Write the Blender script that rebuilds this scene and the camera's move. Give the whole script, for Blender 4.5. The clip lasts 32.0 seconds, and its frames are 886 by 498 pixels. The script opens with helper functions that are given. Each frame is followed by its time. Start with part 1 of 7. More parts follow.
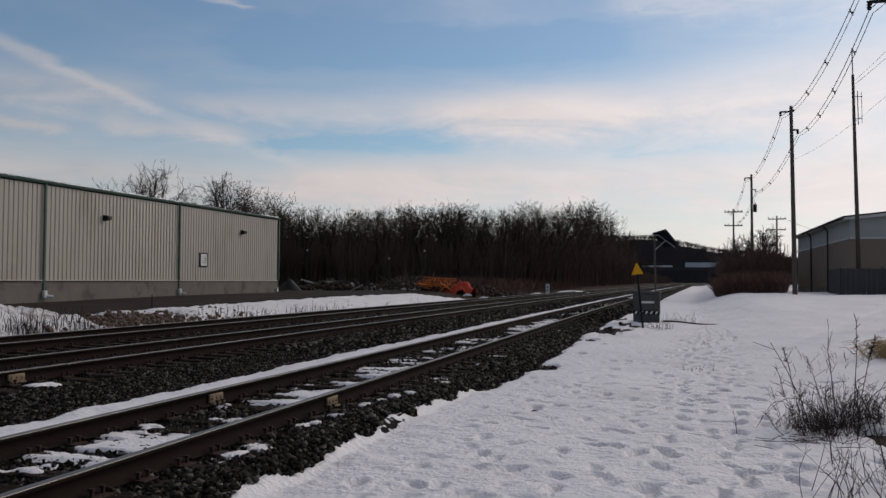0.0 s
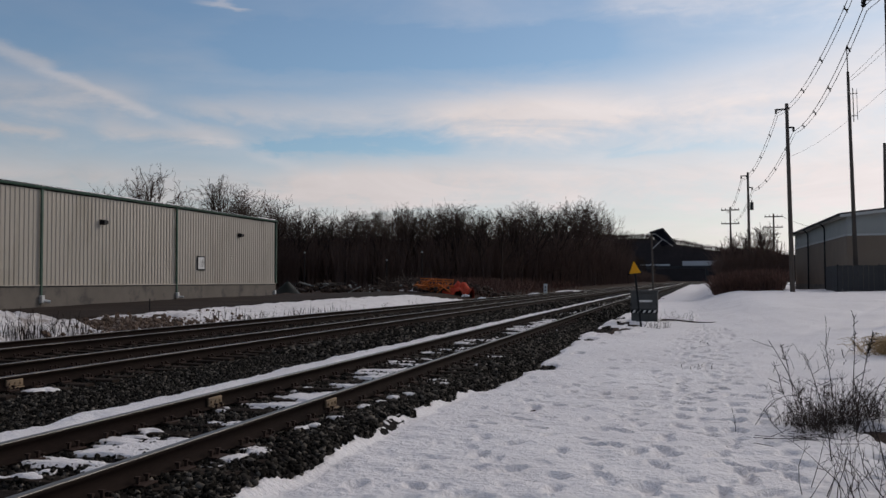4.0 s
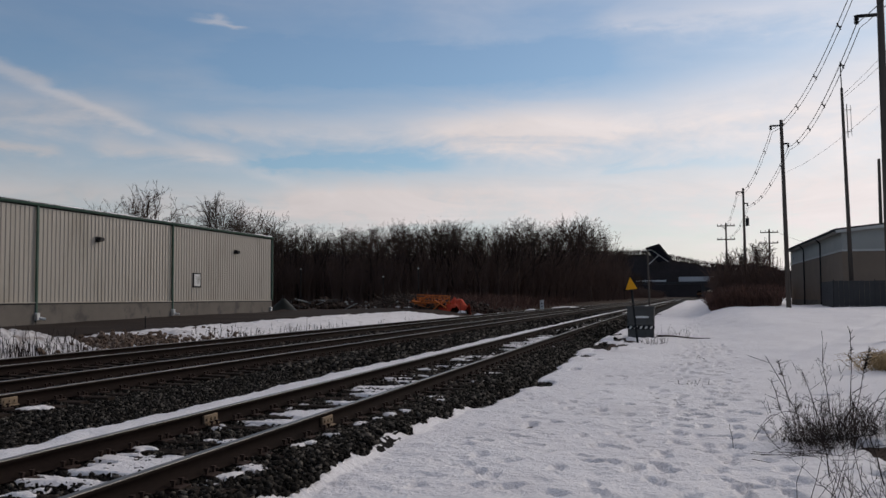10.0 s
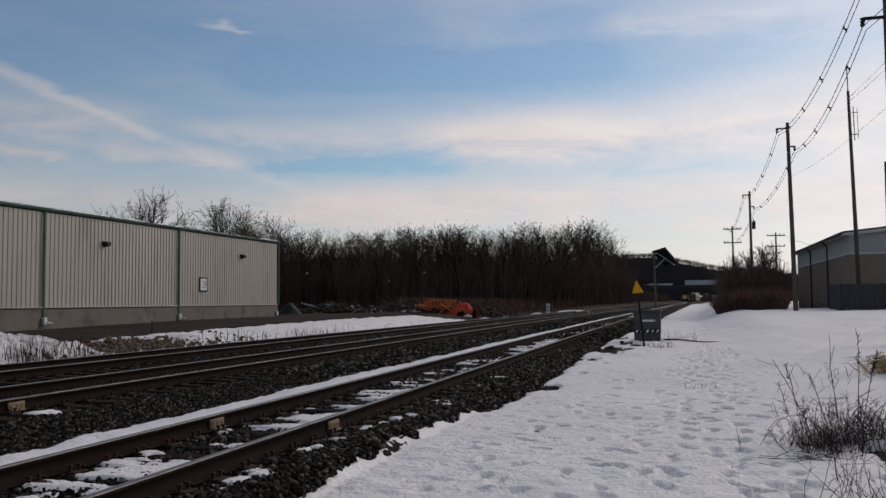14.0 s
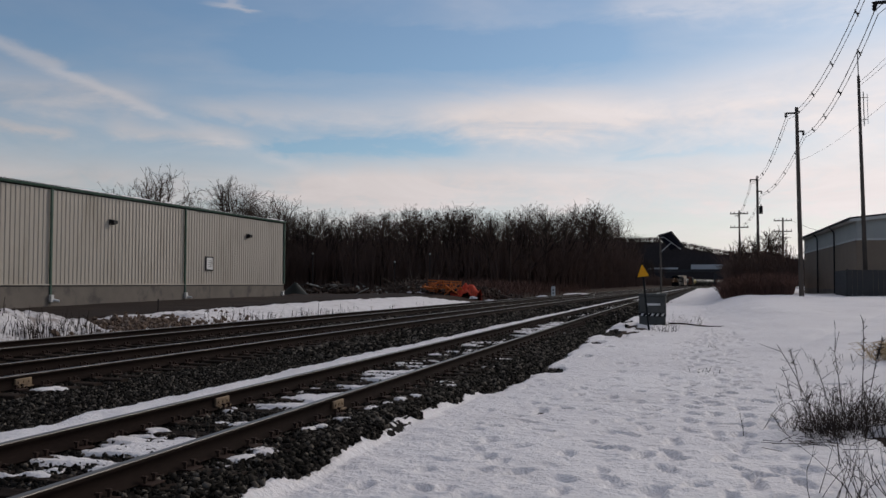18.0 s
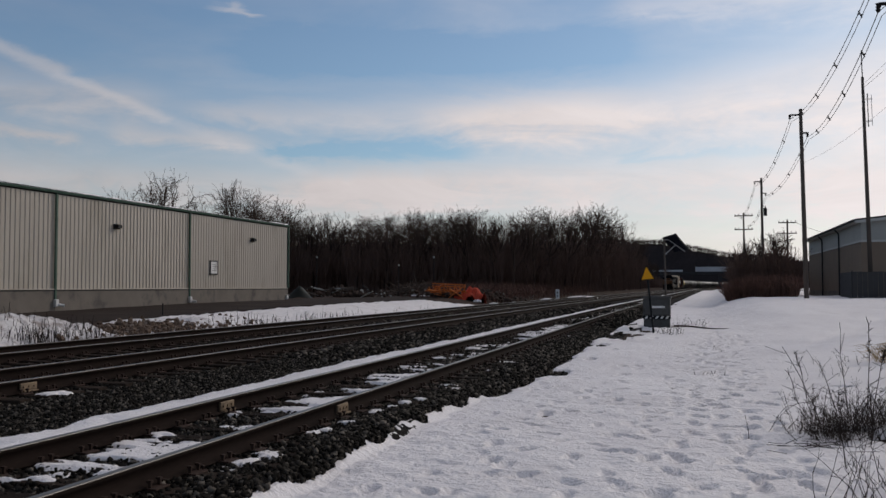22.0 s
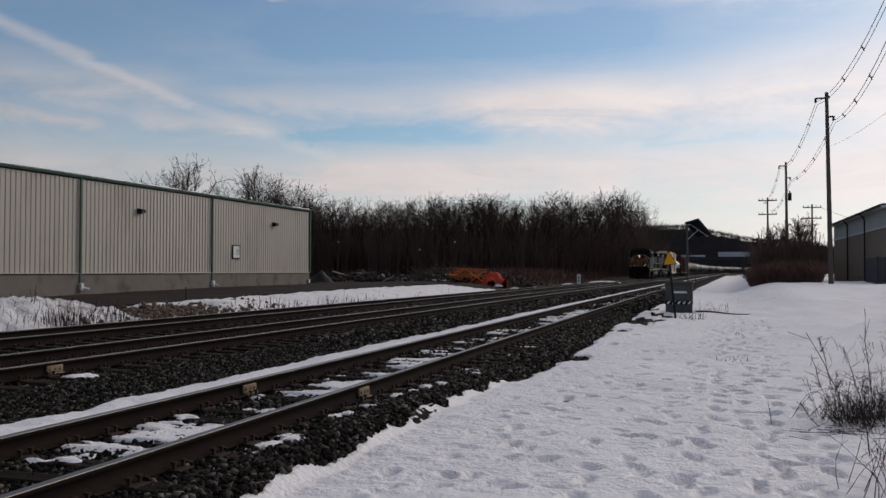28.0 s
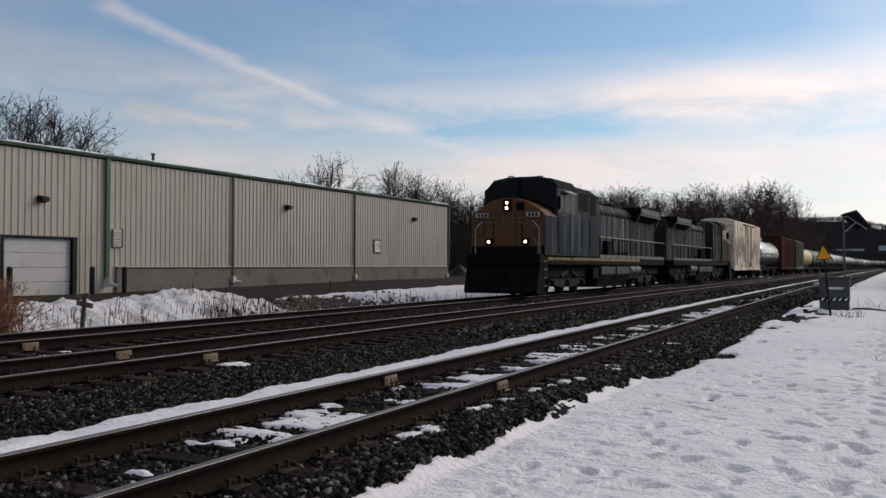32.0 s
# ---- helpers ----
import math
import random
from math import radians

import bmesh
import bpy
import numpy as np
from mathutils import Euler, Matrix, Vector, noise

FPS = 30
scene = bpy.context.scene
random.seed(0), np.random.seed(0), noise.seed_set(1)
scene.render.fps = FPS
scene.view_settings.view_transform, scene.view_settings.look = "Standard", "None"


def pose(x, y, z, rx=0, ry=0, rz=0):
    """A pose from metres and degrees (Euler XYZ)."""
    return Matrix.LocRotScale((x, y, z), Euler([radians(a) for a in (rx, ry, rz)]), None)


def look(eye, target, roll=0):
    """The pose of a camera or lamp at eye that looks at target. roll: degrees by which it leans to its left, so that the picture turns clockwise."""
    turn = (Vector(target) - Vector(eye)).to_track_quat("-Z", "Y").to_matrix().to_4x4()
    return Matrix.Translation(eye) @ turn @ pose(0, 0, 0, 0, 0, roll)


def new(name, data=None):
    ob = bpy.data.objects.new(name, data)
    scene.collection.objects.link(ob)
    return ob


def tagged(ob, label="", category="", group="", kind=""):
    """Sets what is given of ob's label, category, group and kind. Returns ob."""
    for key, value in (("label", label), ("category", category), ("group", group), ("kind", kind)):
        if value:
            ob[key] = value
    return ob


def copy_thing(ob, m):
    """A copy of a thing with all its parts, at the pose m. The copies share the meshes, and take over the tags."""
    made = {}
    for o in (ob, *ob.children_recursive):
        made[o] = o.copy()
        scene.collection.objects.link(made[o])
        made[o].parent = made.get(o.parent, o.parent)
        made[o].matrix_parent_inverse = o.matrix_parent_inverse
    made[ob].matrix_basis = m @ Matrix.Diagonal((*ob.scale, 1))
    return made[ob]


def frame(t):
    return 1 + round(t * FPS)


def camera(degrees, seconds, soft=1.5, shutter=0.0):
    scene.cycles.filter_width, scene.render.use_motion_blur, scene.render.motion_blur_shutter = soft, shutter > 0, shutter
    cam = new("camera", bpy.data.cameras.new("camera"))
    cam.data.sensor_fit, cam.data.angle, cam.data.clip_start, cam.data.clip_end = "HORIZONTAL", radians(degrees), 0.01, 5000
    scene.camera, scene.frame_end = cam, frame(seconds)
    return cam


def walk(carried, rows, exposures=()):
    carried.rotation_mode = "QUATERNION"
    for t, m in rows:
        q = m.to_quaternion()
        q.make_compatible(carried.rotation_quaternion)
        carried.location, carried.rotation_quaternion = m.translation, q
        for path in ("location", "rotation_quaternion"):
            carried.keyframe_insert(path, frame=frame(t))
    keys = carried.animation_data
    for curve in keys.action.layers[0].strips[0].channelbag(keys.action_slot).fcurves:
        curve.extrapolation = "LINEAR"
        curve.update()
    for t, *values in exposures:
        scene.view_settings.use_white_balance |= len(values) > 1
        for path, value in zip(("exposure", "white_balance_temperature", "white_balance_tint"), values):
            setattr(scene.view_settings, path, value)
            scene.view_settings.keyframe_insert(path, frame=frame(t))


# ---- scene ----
# ---- camera: held by hand on one spot; seconds, yaw, pitch, roll ----
EYE = (0.0, 0.0, 1.34)
PATH = (
    (0, 15.28, 2.04, -0.37), (0.5, 15.27, 1.88, -0.27), (1, 15.31, 1.86, -0.01),
    (1.5, 15.36, 1.88, 0.12), (2, 15.27, 2.02, 0.19), (2.5, 15.23, 2.03, 0.16),
    (3, 15.22, 2.02, 0.18), (3.5, 15.18, 2.06, 0.21), (5.5, 14.98, 2.24, 0.22),
    (6, 14.92, 2.32, 0.28), (6.5, 14.85, 2.38, 0.31), (7, 14.78, 2.54, 0.32),
    (7.5, 14.77, 2.64, 0.32), (8, 14.86, 2.78, 0.31), (8.5, 14.93, 2.97, 0.37),
    (9, 14.97, 3.18, 0.43), (9.5, 14.88, 3.14, 0.38), (10, 14.9, 3.17, 0.34),
    (10.5, 14.91, 3.21, 0.3), (11, 14.85, 3.14, 0.39), (11.5, 14.86, 3.11, 0.35),
    (12, 14.84, 3.12, 0.36), (12.5, 15.04, 3.2, 0.42), (13, 15.2, 3.26, 0.43),
    (13.5, 15.15, 3.37, 0.42), (14, 15.29, 3.43, 0.45), (14.5, 15.33, 3.52, 0.49),
    (16.5, 15.43, 3.4, 0.35), (17, 15.44, 3.1, 0.27), (17.5, 15.41, 2.57, 0.03),
    (18, 15.64, 2.23, -0.17), (18.5, 15.98, 2.12, -0.22), (19, 15.99, 2, -0.24),
    (19.5, 15.95, 1.84, -0.22), (20, 15.9, 1.8, -0.19), (20.5, 15.89, 2.01, -0.12),
    (21, 15.95, 2.24, -0.03), (21.5, 15.93, 2.37, 0.04), (22, 15.91, 2.44, 0.03),
    (22.5, 15.99, 2.57, 0.05), (23, 16.02, 2.8, 0.01), (23.5, 16.12, 2.86, -0.07),
    (24, 16.16, 2.78, -0.1), (24.5, 16.21, 2.68, -0.08), (25, 16.24, 2.37, -0.09),
    (25.5, 16.34, 1.91, -0.1), (27.5, 17.2, 1.55, -0.07), (28, 17.28, 1.44, -0.09),
    (28.5, 17.61, 1.52, -0.13), (29, 17.83, 1.52, -0.19), (29.5, 18.19, 1.51, -0.15),
    (30, 18.96, 1.52, -0.08), (30.5, 19.83, 1.57, -0.01), (31, 21.19, 1.61, -0.03),
    (31.5, 23.69, 1.35, -0.04), (32, 26.28, 1.04, -0.19),
)
cam = camera(53.63, 32.0)
walk(cam, [(t, pose(*EYE, 90 + pitch, roll, yaw)) for t, yaw, pitch, roll in PATH], [(0, -0.06, 6850, 13), (24, -0.06, 6850, 13), (28, 0.02, 6850, 13), (30, 0.06, 6850, 13), (31, 0.15, 6850, 13), (32, 0.30, 6850, 13)])

# ---- sky and sun ----
SUN_AZ, SUN_EL = 34.0, 27.0        # clockwise from the track's far end; height


def sky():
    world = bpy.data.worlds.new("winter_sky")
    scene.world = world
    world.use_nodes = True
    nt = world.node_tree
    nt.nodes.clear()
    n = lambda kind, **kw: setup(nt, kind, **kw)
    out, bg = n("ShaderNodeOutputWorld"), n("ShaderNodeBackground")
    tc = n("ShaderNodeTexCoord")
    nish = n("ShaderNodeTexSky")
    nish.sky_type, nish.sun_disc = "NISHITA", False
    nish.sun_elevation, nish.sun_rotation = radians(SUN_EL), radians(SUN_AZ)
    nish.air_density, nish.dust_density, nish.ozone_density = 1.0, 0.6, 1.5
    gain = n("ShaderNodeVectorMath", operation="MULTIPLY")
    gain.inputs[1].default_value = (0.070, 0.086, 0.096)
    nt.links.new(nish.outputs[0], gain.inputs[0])
    sep = n("ShaderNodeSeparateXYZ")
    nt.links.new(tc.outputs["Generated"], sep.inputs[0])
    m = lambda op, a, b=None, clamp=False: math_node(nt, op, a, b, clamp)
    up = m("MAXIMUM", sep.outputs[2], 0.0)
    lift = m("ADD", up, 0.22)
    # bearing to the right of the track's far end and height over the skyline, in degrees
    bear = m("MULTIPLY", m("ARCTAN2", sep.outputs[0], sep.outputs[1]), 57.296)
    rise = m("MULTIPLY", m("ARCSINE", sep.outputs[2]), 57.296)

    def noise_of(su, se, scale, detail, rough, twist, seed):
        comb = n("ShaderNodeCombineXYZ")
        nt.links.new(m("MULTIPLY", bear, su), comb.inputs[0])
        nt.links.new(m("MULTIPLY", rise, se), comb.inputs[1])
        comb.inputs[2].default_value = seed
        tx = n("ShaderNodeTexNoise")
        tx.inputs["Scale"].default_value, tx.inputs["Detail"].default_value = scale, detail
        tx.inputs["Roughness"].default_value, tx.inputs["Distortion"].default_value = rough, twist
        nt.links.new(comb.outputs[0], tx.inputs["Vector"])
        return tx.outputs[0]
    broad = noise_of(0.035, 0.16, 1.0, 5.0, 0.55, 0.4, 3.1)
    wisp = noise_of(0.10, 0.42, 1.0, 7.0, 0.62, 0.9, 7.7)
    fray = noise_of(0.55, 1.1, 1.0, 6.0, 0.60, 0.6, 11.3)
    lean = noise_of(0.05, 0.10, 1.0, 3.0, 0.5, 0.2, 17.9)
    # the wind bends every bank of cirrus a little
    cu = m("ADD", bear, m("MULTIPLY", m("SUBTRACT", lean, 0.5), 6.0))
    cv = m("ADD", m("ADD", rise, m("MULTIPLY", m("SUBTRACT", wisp, 0.5), 2.6)), m("MULTIPLY", m("SUBTRACT", fray, 0.5), 1.0))

    def bank(u0, e0, u1, e1, w0, w1, uu=None, vv=None):
        """A long cloud from one point of the sky to another; its half-widths."""
        uu, vv = uu or cu, vv or cv
        du, de = u1 - u0, e1 - e0
        ll = du * du + de * de
        pu, pv = m("SUBTRACT", uu, u0), m("SUBTRACT", vv, e0)
        t = m("DIVIDE", m("ADD", m("MULTIPLY", pu, du), m("MULTIPLY", pv, de)), ll, True)
        qu, qv = m("SUBTRACT", pu, m("MULTIPLY", t, du)), m("SUBTRACT", pv, m("MULTIPLY", t, de))
        q = m("SQRT", m("ADD", m("MULTIPLY", m("MULTIPLY", qu, qu), 0.16), m("MULTIPLY", qv, qv)))
        k = m("SUBTRACT", 1.0, m("DIVIDE", q, m("ADD", w0, m("MULTIPLY", t, w1 - w0))), True)
        return m("MULTIPLY", m("MULTIPLY", k, k), m("SUBTRACT", 3.0, m("MULTIPLY", k, 2.0)))
    low = m("SUBTRACT", 1.0, m("DIVIDE", up, 0.30), True)
    low2 = m("MULTIPLY", low, low)
    dot = n("ShaderNodeVectorMath", operation="DOT_PRODUCT")
    sx, sy, sz = math.sin(radians(SUN_AZ)) * math.cos(radians(SUN_EL)), math.cos(radians(SUN_AZ)) * math.cos(radians(SUN_EL)), math.sin(radians(SUN_EL))
    dot.inputs[1].default_value = (sx, sy, sz)
    nt.links.new(tc.outputs["Generated"], dot.inputs[0])
    # thin veil everywhere, thick at the skyline and towards the sun
    cover = m("ADD", m("MULTIPLY", m("SUBTRACT", broad, 0.36), 0.75, True), m("MULTIPLY", low2, 0.86))
    cover = m("ADD", cover, m("MULTIPLY", m("SUBTRACT", dot.outputs["Value"], 0.76), 1.3, True))
    for u0, e0, u1, e1, w0, w1, much in ((-30, 10.9, -8, 11.0, 1.2, 3.0, 0.34), (-12, 10.6, 18, 11.4, 2.6, 5.0, 0.52), (-24.0, 6.4, 20, 6.2, 1.9, 3.6, 0.46),
                                         (-60, 12.8, -36, 11.2, 2.8, 2.0, 0.34), (-46.2, 9.3, -39.6, 8.9, 0.75, 0.6, 0.40), (-35.5, 9.4, -29.6, 9.2, 0.9, 0.8, 0.34),
                                         (-44, 6.6, -20, 6.0, 1.6, 2.0, 0.30), (-3, 17.6, 14, 16.8, 1.3, 2.4, 0.26), (-30.2, 17.5, -29.2, 17.1, 0.6, 0.5, 0.38)):
        cover = m("ADD", cover, m("MULTIPLY", bank(u0, e0, u1, e1, w0, w1), much))
    # clear blue lanes between the banks
    for u0, e0, u1, e1, w0, w1, much in ((-28.0, 8.6, -15.5, 8.9, 0.6, 1.2, 0.36), (-4, 8.0, 5, 8.2, 0.4, 0.6, 0.22), (-26, 14.8, -6, 15.2, 2.2, 2.0, 0.25)):
        cover = m("SUBTRACT", cover, m("MULTIPLY", bank(u0, e0, u1, e1, w0, w1), much))
    cover = m("MULTIPLY", cover, m("ADD", 0.30, m("MULTIPLY", m("ADD", m("MULTIPLY", wisp, 0.55), m("MULTIPLY", fray, 0.45)), 1.45)))
    high = m("MULTIPLY", m("SUBTRACT", up, 0.42), 2.6, True)      # unseen veil overhead, added to whiten the light on the snow
    cover = m("MAXIMUM", m("ADD", 0.03, m("MULTIPLY", cover, 0.93, True)), m("MULTIPLY", high, 0.62))
    # an old vapour trail, spread out by the wind
    tv = m("ADD", m("ADD", rise, m("MULTIPLY", m("SUBTRACT", wisp, 0.5), 1.0)), m("MULTIPLY", m("SUBTRACT", fray, 0.5), 0.7))
    t1 = m("MAXIMUM", bank(-47.0, 15.4, -33.6, 10.3, 0.75, 0.50, bear, tv), m("MULTIPLY", bank(-33.6, 10.4, -25.0, 7.5, 0.5, 0.6, bear, tv), 0.55))
    cover = m("ADD", cover, m("MULTIPLY", m("MULTIPLY", t1, 0.44), m("SUBTRACT", 1.0, cover, True)))
    # clouds are brighter round the veiled sun
    near = m("MULTIPLY", m("ADD", dot.outputs["Value"], 0.10), 0.92, True)
    glow = m("POWER", near, 2.0)
    bright = m("ADD", 0.41, m("MULTIPLY", glow, 0.58))
    bright = m("ADD", bright, m("ADD", m("ADD", m("MULTIPLY", low2, 0.05), m("MULTIPLY", t1, 0.05)), m("MULTIPLY", m("SUBTRACT", wisp, 0.5), 0.22)))
    tone = n("ShaderNodeVectorMath", operation="SCALE")
    tone.inputs[0].default_value = (0.978, 0.945, 0.972)
    nt.links.new(bright, tone.inputs["Scale"])
    mix = n("ShaderNodeMix", data_type="RGBA")
    nt.links.new(cover, mix.inputs[0])
    nt.links.new(gain.outputs[0], mix.inputs[6])
    nt.links.new(tone.outputs[0], mix.inputs[7])
    nt.links.new(mix.outputs[2], bg.inputs[0])
    bg.inputs[1].default_value = 1.0
    nt.links.new(bg.outputs[0], out.inputs[0])
    sun = new("sun", bpy.data.lights.new("sun", "SUN"))
    sun.data.energy, sun.data.angle, sun.data.color = 1.25, radians(18), (1.0, 0.93, 0.84)
    sun.matrix_world = look((sx * 90, sy * 90, sz * 90), (0, 0, 0))


def setup(nt, kind, **kw):
    nd = nt.nodes.new(kind)
    if "operation" in kw:
        nd.operation = kw["operation"]
    if "data_type" in kw:
        nd.data_type = kw["data_type"]
    return nd


def math_node(nt, op, a, b=None, clamp=False):
    nd = nt.nodes.new("ShaderNodeMath")
    nd.operation, nd.use_clamp = op, clamp
    for i, val in enumerate((a, b)):
        if val is None:
            continue
        if isinstance(val, (int, float)):
            nd.inputs[i].default_value = val
        else:
            nt.links.new(val, nd.inputs[i])
    return nd.outputs[0]


sky()


# ---- materials ----
def mat(name, a, b=None, rough=0.8, metal=0.0, scale=3.0, fine=40.0, bump=0.15, depth=0.01, stretch=(1, 1, 1), glow=0.0,
        dirt=None, dirt_at=(0.52, 0.66), dirt_scale=1.3, island=0.0, spot=0.0, world=False, gloss_var=0.1, rand=0.0, spec=0.18):
    """Two tones mixed by broad and fine noise, with fine relief, and a third tone in stains."""
    m = bpy.data.materials.new(name)
    m.use_nodes = True
    nt = m.node_tree
    p = nt.nodes["Principled BSDF"]
    b = b or tuple(c * 0.7 for c in a)
    tc = nt.nodes.new("ShaderNodeNewGeometry" if world else "ShaderNodeTexCoord")
    src = tc.outputs["Position"] if world else tc.outputs["Object"]
    mp = nt.nodes.new("ShaderNodeMapping")
    mp.inputs["Scale"].default_value = stretch
    nt.links.new(src, mp.inputs[0])
    def noise_tex(sc, det=5.0, ro=0.6):
        t = nt.nodes.new("ShaderNodeTexNoise")
        t.inputs["Scale"].default_value, t.inputs["Detail"].default_value, t.inputs["Roughness"].default_value = sc, det, ro
        nt.links.new(mp.outputs[0], t.inputs["Vector"])
        return t
    n1, n2 = noise_tex(scale), noise_tex(fine, 3.0)
    k = math_node(nt, "ADD", math_node(nt, "MULTIPLY", n1.outputs[0], 0.65), math_node(nt, "MULTIPLY", n2.outputs[0], 0.35))
    k = math_node(nt, "MULTIPLY", math_node(nt, "SUBTRACT", k, 0.32), 2.7, True)
    mix = setup(nt, "ShaderNodeMix", data_type="RGBA")
    mix.inputs[6].default_value, mix.inputs[7].default_value = (*a, 1), (*b, 1)
    nt.links.new(k, mix.inputs[0])
    col = mix.outputs[2]
    if dirt:
        n3 = noise_tex(dirt_scale, 6.0, 0.65)
        f = math_node(nt, "DIVIDE", math_node(nt, "SUBTRACT", n3.outputs[0], dirt_at[0]), dirt_at[1] - dirt_at[0], True)
        mx = setup(nt, "ShaderNodeMix", data_type="RGBA")
        mx.inputs[7].default_value = (*dirt, 1)
        nt.links.new(f, mx.inputs[0])
        nt.links.new(col, mx.inputs[6])
        col = mx.outputs[2]
    if island or rand:
        r = math_node(nt, "ADD", tc.outputs["Random Per Island"], 0.0) if island and world else None
        if r is None:
            if island:
                g = nt.nodes.new("ShaderNodeNewGeometry")
                r = g.outputs["Random Per Island"]
            else:
                g = nt.nodes.new("ShaderNodeObjectInfo")
                r = g.outputs["Random"]
        amount = island or rand
        if amount > 1.5:       # mostly dark, a few pale ones
            s = math_node(nt, "ADD", 0.35, math_node(nt, "MULTIPLY", math_node(nt, "POWER", r, 5.0), amount))
        else:
            s = math_node(nt, "ADD", 1.0 - amount / 2, math_node(nt, "MULTIPLY", r, amount))
        vm = nt.nodes.new("ShaderNodeVectorMath")
        vm.operation = "SCALE"
        nt.links.new(col, vm.inputs[0])
        nt.links.new(s, vm.inputs["Scale"])
        col = vm.outputs[0]
    nt.links.new(col, p.inputs["Base Color"])
    rr = math_node(nt, "ADD", rough - gloss_var / 2, math_node(nt, "MULTIPLY", n2.outputs[0], gloss_var), True)
    nt.links.new(rr, p.inputs["Roughness"])
    p.inputs["Metallic"].default_value = metal
    p.inputs["Specular IOR Level"].default_value = spec
    if bump:
        bp = nt.nodes.new("ShaderNodeBump")
        bp.inputs["Strength"].default_value, bp.inputs["Distance"].default_value = bump, depth
        nt.links.new(n2.outputs[0], bp.inputs["Height"])
        nt.links.new(bp.outputs[0], p.inputs["Normal"])
    if glow:
        p.inputs["Emission Color"].default_value = (*a, 1)
        p.inputs["Emission Strength"].default_value = glow
    return m


